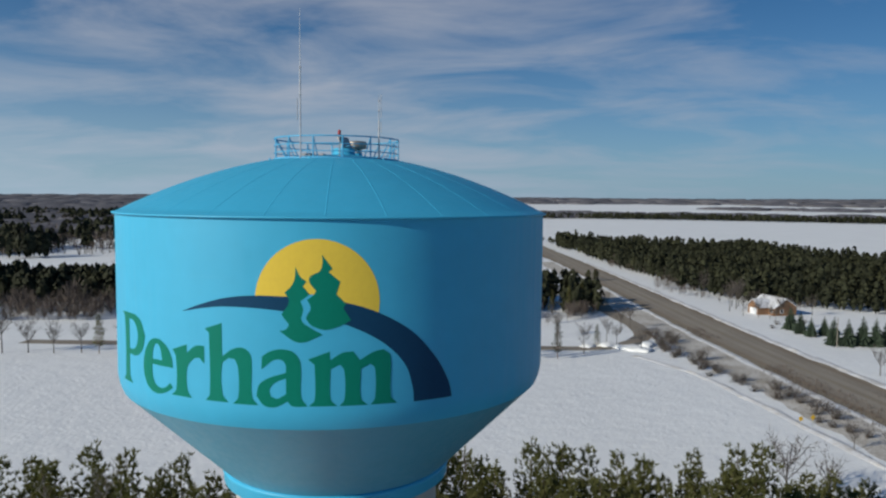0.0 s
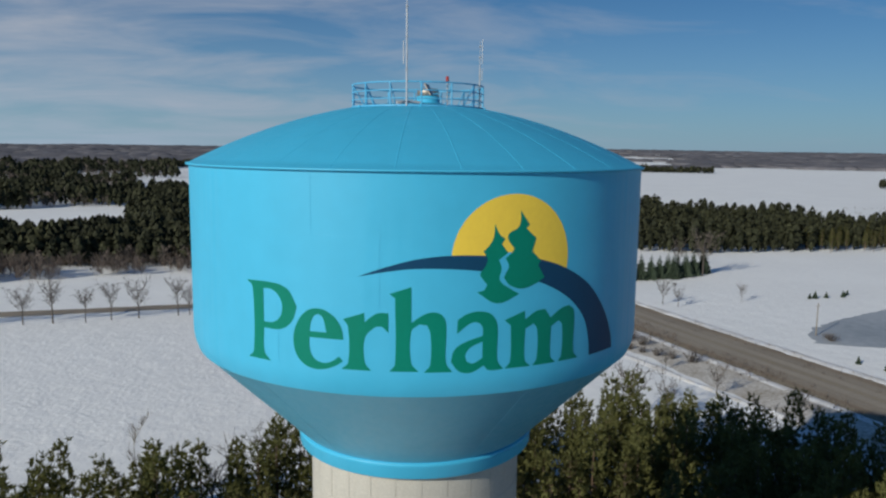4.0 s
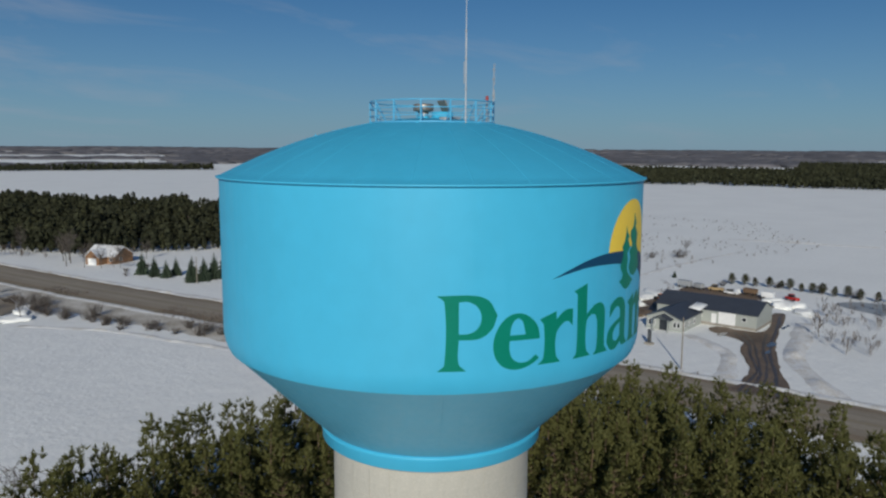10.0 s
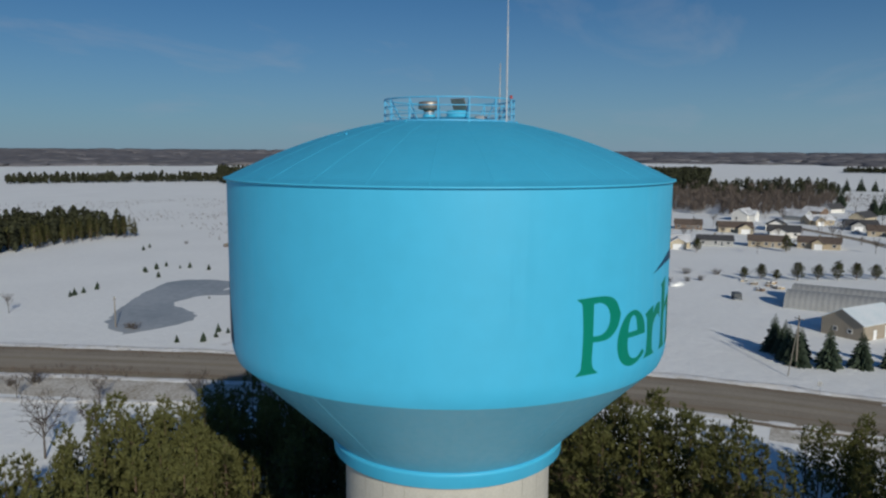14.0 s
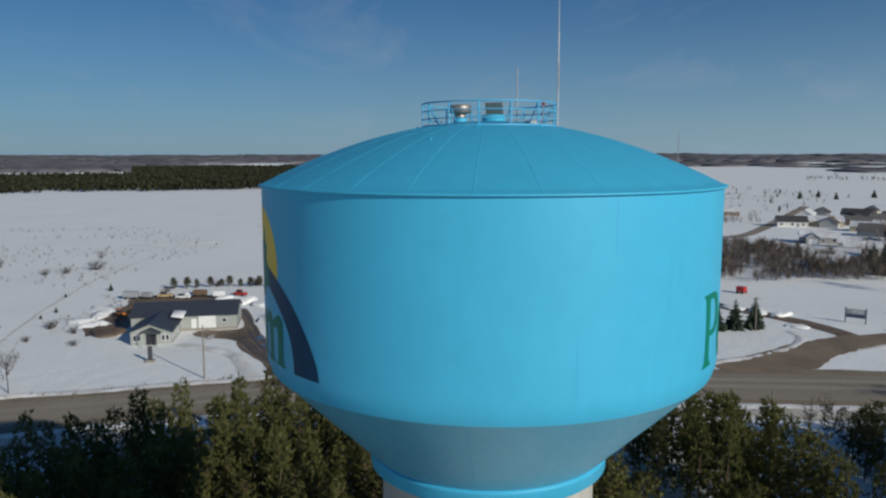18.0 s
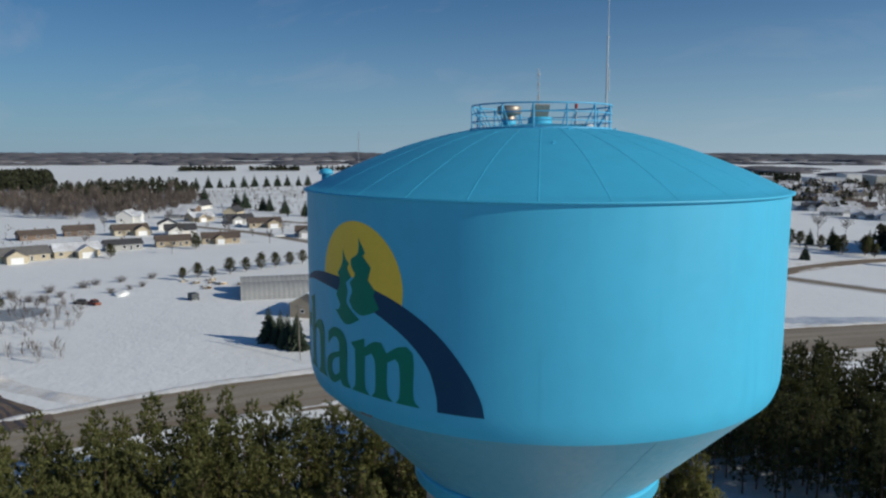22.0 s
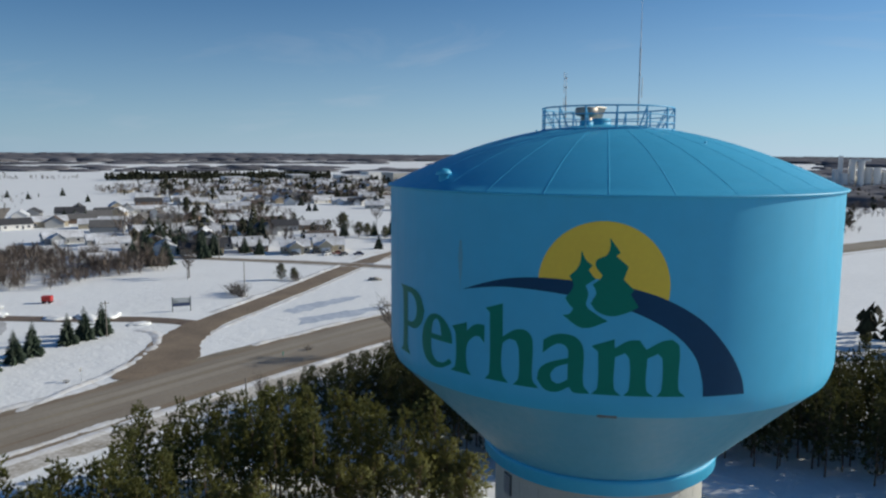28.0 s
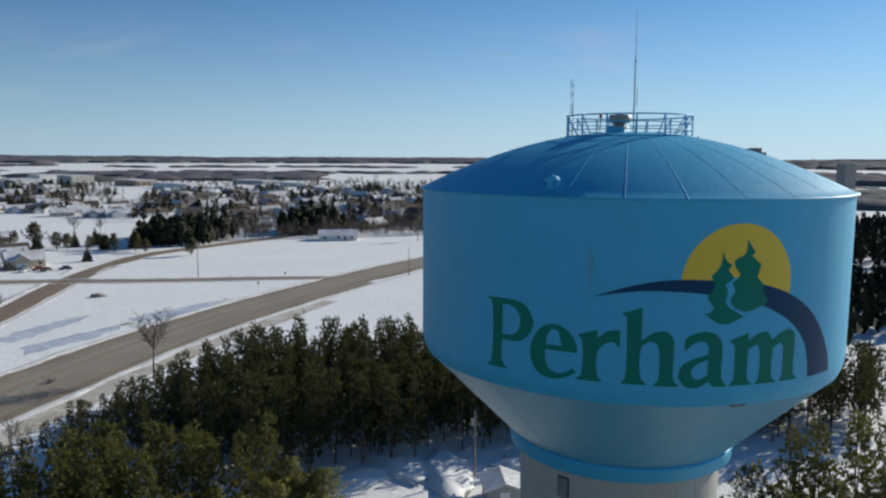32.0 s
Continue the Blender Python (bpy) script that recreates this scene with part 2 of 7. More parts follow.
ROADTAN = mat("sandy_salted_asphalt", (0.29, 0.22, 0.15), (0.17, 0.128, 0.09), 0.8, 0.12, 2.0, 0.3, coords="World")
DIRT = mat("wet_dirt_drive", (0.23, 0.165, 0.11), (0.10, 0.072, 0.052), 0.6, 0.15, 2.0, 0.4, coords="World")
ICE = mat("grey_pond_ice", (0.43, 0.45, 0.465), (0.29, 0.315, 0.335), 0.5, 0.05, 0.5, 0.1, coords="World")
SHADED_SNOW = mat("shaded_hollow_snow", (0.72, 0.75, 0.79), (0.40, 0.45, 0.52), 0.45, 0.12, 0.7, 0.2, coords="World")
NEEDLE = mat("red_pine_needles", (0.158, 0.160, 0.056), (0.110, 0.116, 0.040), 0.7, 0.5, 6, 0, random_value=0.25, spec=0.25)
NEEDLE_ISLE = mat("plantation_needles", (0.146, 0.148, 0.052), (0.100, 0.105, 0.036), 0.7, 0.5, 6, 0, random_value=0.22, island=True, spec=0.25)
# Darker needles; in the south stand they carry its backlit shade as colour.
NEEDLE_DEEP_SHADE = mat("deep_green_and_shaded_needles", (0.088, 0.094, 0.040), (0.055, 0.062, 0.028), 0.7, 0.5, 6, 0, random_value=0.25, spec=0.25)
NEEDLE_SHADE_ISLE = mat("shaded_stand_needles", (0.084, 0.090, 0.038), (0.052, 0.058, 0.026), 0.7, 0.5, 6, 0, random_value=0.22, island=True, spec=0.25)
NEEDLE_FAR = mat("far_pine_needles", (0.040, 0.042, 0.020), (0.017, 0.020, 0.011), 0.8, 0.08, 0.7, 0, coords="World", random_value=0.4, island=True, spec=0.2)
SPRUCE = mat("spruce_needles", (0.045, 0.065, 0.040), (0.025, 0.038, 0.024), 0.7, 0.6, 5, 0, random_value=0.2, spec=0.25)
BARK = mat("pine_bark", (0.19, 0.125, 0.085), (0.10, 0.07, 0.052), 0.9, 1.5, 12, 0.5)
TWIG = mat("bare_twigs", (0.150, 0.118, 0.098), (0.092, 0.074, 0.063), 0.9, 0.1, 2, 0, coords="World", random_value=0.3, island=True)

# Pale violet-grey base: the air's haze over far woods, put into the colour.
HAZY_WOODLAND = mat("far_woodland", (0.165, 0.16, 0.175), (0.115, 0.113, 0.122), 0.95, 0.004, 0.05, 0, coords="World", random_value=0.12, island=True, spec=0.1)
PALEBARK = mat("pale_aspen_bark", (0.36, 0.33, 0.27), (0.22, 0.20, 0.165), 0.85, 1.2, 9, 0.2)
BAREBARK = mat("bare_grey_bark", (0.115, 0.095, 0.08), (0.07, 0.06, 0.052), 0.9, 1.5, 10, 0.2)
GLASS = mat("dark_window_glass", (0.03, 0.035, 0.045), (0.02, 0.025, 0.03), 0.12, 1, 4, 0.0, spec=0.6)
STONE = mat("grey_stone", (0.34, 0.31, 0.27), (0.24, 0.22, 0.19), 0.9, 0.8, 6, 0.4)
SIDING = mat("grey_metal_siding", (0.36, 0.38, 0.36), (0.32, 0.34, 0.32), 0.6, 0.4, 5, 0.05)
SLATE = mat("slate_blue_roof", (0.055, 0.065, 0.085), (0.045, 0.052, 0.07), 0.5, 0.4, 5, 0.05)
SHEDTAN = mat("tan_metal_siding", (0.33, 0.28, 0.215), (0.28, 0.24, 0.19), 0.65, 0.4, 5, 0.05)
R_PALE = mat("pale_roof_sheet", (0.56, 0.64, 0.68), (0.70, 0.73, 0.76), 0.5, 0.25, 3, 0.05)
HALLMETAL = mat("weathered_grey_sheet", (0.33, 0.335, 0.335), (0.26, 0.265, 0.265), 0.8, 0.3, 4, 0.1, metal=0.0)
LOG = mat("log_wall", (0.30, 0.17, 0.09), (0.2, 0.11, 0.06), 0.8, 0.8, 8, 0.3)
HOUSE_WALLS = [mat("cream_siding", (0.50, 0.43, 0.31), (0.44, 0.38, 0.28), 0.7, 0.4, 5, 0.05, random_value=0.1), mat("tan_siding", (0.40, 0.33, 0.23), (0.34, 0.28, 0.2), 0.7, 0.4, 5, 0.05, random_value=0.1),
               mat("grey_siding", (0.38, 0.38, 0.37), (0.33, 0.33, 0.32), 0.7, 0.4, 5, 0.05, random_value=0.1), mat("brown_siding", (0.20, 0.14, 0.10), (0.16, 0.11, 0.08), 0.75, 0.4, 5, 0.05, random_value=0.1),
               mat("white_siding", (0.74, 0.72, 0.68), (0.66, 0.64, 0.6), 0.7, 0.4, 5, 0.05, random_value=0.08)]
HOUSE_ROOFS = [mat("grey_shingles", (0.19, 0.18, 0.17), (0.13, 0.125, 0.12), 0.9, 0.5, 6, 0.2), mat("brown_shingles", (0.14, 0.105, 0.085), (0.095, 0.072, 0.06), 0.9, 0.5, 6, 0.2),
               mat("dark_shingles", (0.075, 0.075, 0.08), (0.05, 0.05, 0.055), 0.9, 0.5, 6, 0.2), mat("snowy_roof", (0.80, 0.82, 0.85), (0.45, 0.44, 0.44), 0.8, 0.22, 1.5, 0.2)]
POLEWOOD = mat("weathered_pole_wood", (0.26, 0.23, 0.19), (0.18, 0.155, 0.13), 0.9, 1.0, 9, 0.3)
SIGNBLUE = mat("dark_blue_sign_paint", (0.05, 0.075, 0.16), (0.04, 0.06, 0.13), 0.5, 1, 8, 0.02)
SIGNGREEN = mat("green_sign_sheet", (0.02, 0.22, 0.16), (0.02, 0.18, 0.13), 0.5, 1, 8, 0.02)
ORANGE = mat("orange_paint", (0.75, 0.23, 0.04), (0.62, 0.18, 0.03), 0.5, 1, 8, 0.05)
REDPAINT = mat("red_paint", (0.52, 0.04, 0.03), (0.4, 0.03, 0.03), 0.5, 1, 8, 0.05)
RUSTPAINT = mat("rusty_red_paint", (0.35, 0.09, 0.05), (0.24, 0.09, 0.06), 0.7, 1.5, 8, 0.1)
TANPAINT = mat("tan_paint", (0.46, 0.34, 0.18), (0.38, 0.27, 0.15), 0.6, 1, 8, 0.05)
BROWNPAINT = mat("brown_paint", (0.19, 0.12, 0.07), (0.14, 0.09, 0.06), 0.7, 1, 8, 0.05)
RUBBER = mat("black_rubber", (0.025, 0.025, 0.025), (0.018, 0.018, 0.018), 0.85, 2, 12, 0.1)
FADED = mat("faded_white_line", (0.42, 0.40, 0.36), (0.22, 0.2, 0.17), 0.85, 0.3, 3, 0.1, coords="World")
FADEDY = mat("faded_yellow_line", (0.36, 0.28, 0.11), (0.2, 0.165, 0.1), 0.85, 0.3, 3, 0.1, coords="World")
WORN = mat("worn_asphalt", (0.35, 0.305, 0.24), (0.28, 0.24, 0.19), 0.85, 0.06, 1.5, 0.15, coords="World")


def leafy(m, share, tone):
    """Let a share of the light through thin needles and twigs."""
    nt = m.node_tree
    bsdf = nt.nodes["Principled BSDF"]
    tr = nt.nodes.new("ShaderNodeBsdfTranslucent")
    gain = nt.nodes.new("ShaderNodeMix")
    gain.data_type, gain.blend_type = "RGBA", "MULTIPLY"
    gain.inputs[0].default_value = 1.0
    gain.inputs[7].default_value = (*tone, 1)
    nt.links.new(bsdf.inputs["Base Color"].links[0].from_socket, gain.inputs[6])
    nt.links.new(gain.outputs[2], tr.inputs["Color"])
    mx = nt.nodes.new("ShaderNodeMixShader")
    mx.inputs[0].default_value = share
    nt.links.new(bsdf.outputs[0], mx.inputs[1])
    nt.links.new(tr.outputs[0], mx.inputs[2])
    nt.links.new(mx.outputs[0], nt.nodes["Material Output"].inputs["Surface"])


for m in (NEEDLE, NEEDLE_ISLE, NEEDLE_DEEP_SHADE, NEEDLE_SHADE_ISLE):
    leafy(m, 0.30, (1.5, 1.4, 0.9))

# ---- helpers of this place ----
def mesh_of(name, bm, material, smooth=False):
    me = bpy.data.meshes.new(name)
    bm.to_mesh(me)
    bm.free()
    for mm in material if isinstance(material, (list, tuple)) else [material]:
        me.materials.append(mm)
    if smooth:
        me.polygons.foreach_set("use_smooth", [True] * len(me.polygons))
    return me


def part(name, bm, material, parent, label="", smooth=False):
    ob = new(name, mesh_of(name, bm, material, smooth))
    ob.parent = parent
    if label:
        tagged(ob, label)
    return ob


def pymesh(name, verts, faces, material, smooth=False):
    me = bpy.data.meshes.new(name)
    me.from_pydata([tuple(map(float, v)) for v in verts], [], [tuple(map(int, f)) for f in faces])
    me.materials.append(material)
    if smooth:
        me.polygons.foreach_set("use_smooth", [True] * len(me.polygons))
    return me


def box(bm, x0, x1, y0, y1, z0, z1, bevel=0.0):
    r = bmesh.ops.create_cube(bm, size=1.0, matrix=Matrix.Translation(((x0 + x1) / 2, (y0 + y1) / 2, (z0 + z1) / 2)) @ Matrix.Diagonal((x1 - x0, y1 - y0, z1 - z0, 1)))
    if bevel:
        es = list({e for v in r["verts"] for e in v.link_edges})
        bmesh.ops.bevel(bm, geom=es, offset=bevel, segments=1, affect="EDGES")


def rod(bm, a, b, r, seg=8, r2=None):
    a, b = Vector(a), Vector(b)
    d = b - a
    m = Matrix.Translation((a + b) / 2) @ d.to_track_quat("Z", "Y").to_matrix().to_4x4()
    bmesh.ops.create_cone(bm, cap_ends=True, segments=seg, radius1=r, radius2=r if r2 is None else r2, depth=d.length, matrix=m)


def revolve(bm, profile, seg, a0=0.0, a1=360.0, cap=False):
    """Turn a profile of (radius, height) about the upright axis."""
    closed = abs(a1 - a0) >= 360
    cols = seg if closed else seg + 1
    grid = []
    for i in range(cols):
        a = radians(a0 + (a1 - a0) * i / seg)
        grid.append([bm.verts.new((r * math.cos(a), r * math.sin(a), z)) for r, z in profile])
    for i in range(seg):
        c0, c1 = grid[i], grid[(i + 1) % cols]
        for j in range(len(profile) - 1):
            bm.faces.new((c0[j], c1[j], c1[j + 1], c0[j + 1]))
    return grid


def inside(x, y, poly):
    c, j = False, len(poly) - 1
    for i in range(len(poly)):
        (xi, yi), (xj, yj) = poly[i], poly[j]
        if (yi > y) != (yj > y) and x < (xj - xi) * (y - yi) / (yj - yi) + xi:
            c = not c
        j = i
    return c


def smooth_line(pts, step=6.0):
    """A Catmull-Rom line through a few plan points."""
    out = []
    p = [Vector(q) for q in pts]
    p = [2 * p[0] - p[1]] + p + [2 * p[-1] - p[-2]]
    for i in range(1, len(p) - 2):
        n = max(2, int((p[i + 1] - p[i]).length / step))
        for k in range(n):
            t = k / n
            out.append(0.5 * ((2 * p[i]) + (p[i + 1] - p[i - 1]) * t + (2 * p[i - 1] - 5 * p[i] + 4 * p[i + 1] - p[i + 2]) * t * t + (3 * p[i] - p[i - 1] - 3 * p[i + 1] + p[i + 2]) * t ** 3))
    out.append(p[-2])
    return out


def ribbon(name, line, left, right, z, material, edge=0.0, crown=0.0, seed=1):
    """A strip along a line, from left to right of it, with uneven edges; one quad strip with five points across."""
    rng = random.Random(seed)
    vs, fs = [], []
    n = 5
    wl = wr = 0.0
    for i, q in enumerate(line):
        d = (line[min(i + 1, len(line) - 1)] - line[max(i - 1, 0)]).normalized()
        nx, ny = -d.y, d.x
        wl = 0.6 * wl + rng.uniform(-edge, edge)
        wr = 0.6 * wr + rng.uniform(-edge, edge)
        for k in range(n):
            u = k / (n - 1)
            o = (left + wl) * (1 - u) + (right + wr) * u
            vs.append((q.x + nx * o, q.y + ny * o, z + crown * (1 - (2 * u - 1) ** 2)))
    for i in range(len(line) - 1):
        for k in range(n - 1):
            a = i * n + k
            fs.append((a, a + n, a + n + 1, a + 1))
    return new(name, pymesh(name, vs, fs, material, True))


def patch(name, pts, z, material, wobble=0.0, seed=1, step=2.0):
    """A flat patch of ground with a smooth, slightly uneven outline."""
    rng = random.Random(seed)
    line = smooth_line(list(pts) + [pts[0]], step)[:-1]
    vs = [(q.x + rng.uniform(-wobble, wobble), q.y + rng.uniform(-wobble, wobble), z) for q in line]
    return new(name, pymesh(name, vs, [tuple(range(len(vs)))], material))


# ---- ground, roads ----
def ground_sheet():
    vs, fs = [(0, 0, 0)], []
    rings = [0.0] + [12 * 1.118 ** i for i in range(55)]
    rings = [r for r in rings if r < 4900] + [4950]
    seg = 240
    for r in rings[1:]:
        for k in range(seg):
            a = 2 * math.pi * k / seg
            x, y = r * math.cos(a), r * math.sin(a)
            far = max(0.0, min(1.0, (r - 1800) / 2600))
            z = far * far * (22 + 9 * noise.noise((x / 1500, y / 1500, 3.0)) + 5 * noise.noise((x / 420, y / 420, 8.0)))
            vs.append((x, y, z))
    for k in range(seg):
        fs.append((0, 1 + k, 1 + (k + 1) % seg))
    for i in range(len(rings) - 2):
        for k in range(seg):
            a, b = 1 + i * seg + k, 1 + i * seg + (k + 1) % seg
            fs.append((a, a + seg, b + seg, b))
    return new("ground", pymesh("ground", vs, fs, SNOW, True))


tagged(ground_sheet(), "wide flat fields covered in bright wind-packed snow", "ground", kind="structure")
HIGHWAY = smooth_line([(140, 1440), (40, 1375), (-30, 1310), (-58, 1230), (-56, 1130), (-36, 1000), (-11, 810), (12, 639), (26, 540), (39, 450), (57, 316), (72, 195), (83, 125), (91, 80), (97, 40), (101, 0), (100, -30), (94, -62), (87, -95), (75, -140), (56, -188), (18, -262), (-60, -380), (-190, -545), (-420, -800)])
SIDE = smooth_line([(103, -72), (110, -86), (116, -100), (119.5, -114), (121.5, -130), (125.5, -158), (131.5, -194), (134.5, -216), (136.5, -246), (134, -283), (117, -316), (96, -350), (66, -405), (20, -480)])
CROSS = smooth_line([(38, -224), (62, -223), (110, -216), (154, -212), (196, -205), (232, -200), (262, -212), (300, -252)])
tagged(ribbon("road_verge", HIGHWAY, -9.6, 9.8, 0.02, VERGE, 0.7, seed=3), "brown dead grass verge showing through the snow along the highway", "verge", kind="structure")
tagged(ribbon("road_shoulder", HIGHWAY, -7.6, 7.6, 0.05, SHOULDER, 0.25, seed=4), "sandy gravel shoulder beside the highway", "shoulder", kind="structure")
tagged(ribbon("road", HIGHWAY, -6.2, 6.2, 0.07, ASPHALT, 0.06, 0.05, seed=5), "dry grey-brown two-lane asphalt highway", "road", kind="structure")
tagged(ribbon("side_road", SIDE, -4.2, 4.2, 0.09, ROADTAN, 0.25, 0.04, seed=6), "brown salted side road cleared of snow", "road", kind="structure")
TURN_LANE = smooth_line([(100, -24), (94, -62), (87, -95), (75, -140), (56, -188), (40, -219)])
tagged(ribbon("turn_lane_shoulder", TURN_LANE, -11.2, -6.4, 0.045, SHOULDER, 0.5, seed=8), "sandy gravel edge of the turning lane", "shoulder", kind="structure")
tagged(ribbon("turn_lane", TURN_LANE, -9.4, -6.1, 0.066, ASPHALT, 0.25, 0.02, seed=9), "dry grey-brown turning lane beside the highway", "road", kind="structure")
tagged(patch("junction_apron", [(99, -70), (104, -67), (109.5, -76), (116.5, -89), (121.5, -101), (124, -112), (116, -113), (112, -104.5), (107, -95), (99, -84)], 0.083, ROADTAN, 0.35, 14), "sandy brown junction mouth of the side road", "road", kind="structure")
tagged(ribbon("cross_road", CROSS, -3.2, 3.2, 0.085, ASPHALT, 0.2, 0.03, seed=7), "narrow cleared cross road between snowy fields", "road", kind="structure")
tagged(patch("pond", [(108, 106.5), (113.5, 116.5), (129, 126), (146, 133), (159, 137), (172, 138.5), (177, 127), (172.5, 112.5), (160, 107.5), (151, 117), (140.5, 117), (131.6, 104), (121, 100.5)], 0.03, ICE, 0.7), "frozen pond with bare grey ice in the snow", "pond", kind="structure")

STREETS = [[(-130, 160), (-36, 167), (2, 171), (26, 172.5), (38, 179), (46, 194), (46, 214), (42, 236), (40, 262), (46, 300)], [(428, -82), (377, -102), (348, -109), (325, -113), (297, -116), (266, -110)], [(470, -118), (401, -150), (348, -167), (325, -183), (332, -203), (400, -262), (520, -360)], [(118, -110), (126, -110.4), (134, -109.6), (144, -106), (154, -101), (168, -96), (184, -90)]]
for k, st in enumerate(STREETS):
    w = (2.8, 3.4, 3.4, 3.2)[k]
    tagged(ribbon("street_%d" % (k + 1), smooth_line(st), -w, w, 0.035 + 0.004 * k, DIRT if k in (3,) else ASPHALT, 0.3, 0.02, seed=12 + k), "narrow cleared lane with snow on both sides", "lane", kind="structure")
tagged(patch("yard", [(102, 11), (102, 23.5), (106, 21), (113, 21.6), (119.5, 23), (131.8, 29), (140, 31.5), (142.5, 37), (145, 41), (150, 41), (150.5, 32), (158, 31), (172, 35.5), (176, 33.5), (171, 31.5), (155, 28), (139.3, 24), (122.4, 18), (110.5, 12.6)], 0.10, DIRT, 0.25, 4), "wet brown dirt yard and drive with melting ruts", "yard", kind="structure")
tagged(patch("back_yard", [(148, 66), (152, 60), (160, 59), (166, 60), (178, 58), (190, 44), (197, 42), (199, 66), (186, 67), (172, 67), (160, 70)], 0.06, DIRT, 0.4, 5), "muddy parking yard behind the workshop", "yard", kind="structure")
tagged(patch("shed_yard", [(150, -70), (162, -72), (170, -66), (186, -80), (184, -94), (166, -92), (156, -84)], 0.05, PACKED, 0.6, 6), "cleared grey yard between the sheds", "yard", kind="structure")
tagged(patch("pond_2", [(190, 14), (198, 26), (206, 22), (206, 8), (197, 5)], 0.03, ICE, 0.3, 7), "small grey frozen pool in the snow", "pond", kind="structure")
# Flat blue-grey patches: the shade in hollows of the snow, painted as colour.
for k, pts in enumerate(([(98, -120), (101, -128), (92, -146), (88, -150), (90, -136)], [(84, -152), (90, -156), (80, -174), (72, -184), (74, -170)], [(106, -130), (111, -134), (108, -150), (102, -160), (103, -144)])):
    tagged(patch("melt_pool_%d" % (k + 1), pts, 0.03 + 0.004 * k, SHADED_SNOW, 0.9, 8 + k), "blue-grey patch, shade of a roadside hollow put into colour", "ice", kind="structure")
# painted lines and worn tracks of the highway
LINEHW = smooth_line([(19, 639), (32, 537), (40, 450), (57, 316), (72, 195), (83, 125), (91, 80), (97, 40), (101, 0), (100, -30), (94, -62), (87, -95), (75, -140), (56, -188), (18, -262), (-60, -380)], 6.0)
for nm, o in (("edge_line_1", -4.4), ("edge_line_2", 4.4)):
    tagged(ribbon(nm, LINEHW, o - 0.06, o + 0.06, 0.125, FADED, 0.0), "faded white edge line on the highway", "road marking", kind="structure")
tagged(ribbon("centre_line", LINEHW, -0.08, 0.08, 0.13, FADEDY, 0.0), "faded yellow centre line on the highway", "road marking", kind="structure")
for nm, o in (("wheel_track_1", -2.1), ("wheel_track_2", 2.1)):
    tagged(ribbon(nm, LINEHW, o - 1.1, o + 1.1, 0.122, WORN, 0.15, seed=20 + int(o)), "paler worn wheel tracks on the asphalt", "road", kind="structure")
# ruts, puddles and trodden snow on the workshop drive
for k, pts in enumerate(([(104, 13), (118, 17.6), (136, 24.2), (158, 29.4), (172, 33)], [(104, 16), (118, 19.2), (136, 25.6), (150, 29.6)], [(104, 19.5), (118, 21), (130, 26.4), (139, 30), (147, 36)], [(103, 18), (116, 19.8), (129, 24.6), (140, 29), (148, 34)])):
    tagged(ribbon("tyre_rut_%d" % (k + 1), smooth_line(pts, 1.5), -0.3, 0.3, 0.115 + 0.004 * k, WETMUD, 0.18, seed=31 + k), "dark wet tyre rut in the dirt drive", "rut", kind="structure")
for k, (x, y, a, b) in enumerate(((141, 25.5, 3.2, 0.9), (134, 24, 2.0, 0.5), (160, 28.2, 3, 0.5), (143, 37, 2.2, 0.8))):
    pts = [(x + a * math.cos(6.283 * q / 9) * (0.75 + 0.5 * ((q * 7 + k) % 5) / 5), y + b * math.sin(6.283 * q / 9)) for q in range(9)]
    tagged(patch("slush_patch_%d" % (k + 1), pts, 0.135 + 0.003 * k, PUDDLE, 0.3, 40 + k, 0.6), "slush and meltwater on the dirt drive", "slush", kind="structure")
for k, (x, y, a, b) in enumerate(((166, 115, 5, 0.8),)):
    pts = [(x + a * math.cos(6.283 * q / 10) * (0.6 + 0.7 * ((q * 3 + k) % 5) / 5), y + b * math.sin(6.283 * q / 10) * (0.6 + 0.7 * ((q * 2 + k) % 4) / 4)) for q in range(10)]
    tagged(patch("drifted_snow_%d" % (k + 1), pts, 0.045 + 0.003 * k, SNOW, 0.25, 60 + k, 0.7), "thin drifted snow on the pond ice", "snow", kind="structure")
# dead grass and thin snow between the highway and the open field
WEST_EDGE = smooth_line([(40, 450), (57, 316), (72, 195), (83, 125), (91, 80), (97, 40)], 2.5)
tagged(ribbon("rough_verge", WEST_EDGE, -21, -7, 0.012, GRASSNOW, 0.7, seed=51), "dead grass showing through thin snow beside the highway", "verge", kind="structure")
tagged(ribbon("rough_verge_2", smooth_line([(100, -30), (94, -62), (87, -95), (75, -140), (56, -188)], 2.5), -19, -7, 0.012, GRASSNOW, 0.7, seed=52), "dead grass showing through thin snow beside the highway", "verge", kind="structure")

# ---- the water tower ----
TOWER = new("water_tower")
tagged(TOWER, "sky-blue steel water tank on a pale concrete column", "water tower")
RT, RIM = 10.0, 41.15


def dome_z(r):
    """Height of the roof, a low dome that runs out almost as a cone."""
    q = 10.0 - max(r, 1.2)
    return 41.14 + 0.512 * q - 0.022 * q * q - 0.0002 * q ** 3


wall_profile = []
for k in range(7):
    a = radians(26 - 26 * k / 6)
    wall_profile.append((RT - 2.0 * (1 - math.cos(a)), 34.2 - 2.0 * math.sin(a)))
LIP = wall_profile[0]
wall_profile += [(RT, z) for z in (35.5, 37.0, 38.6, 40.2, RIM - 0.02)]
bm = bmesh.new()
revolve(bm, wall_profile, 144)
TANK = part("tank_wall", bm, BLUE, TOWER, "smooth sky-blue welded steel tank wall", True)
bm = bmesh.new()
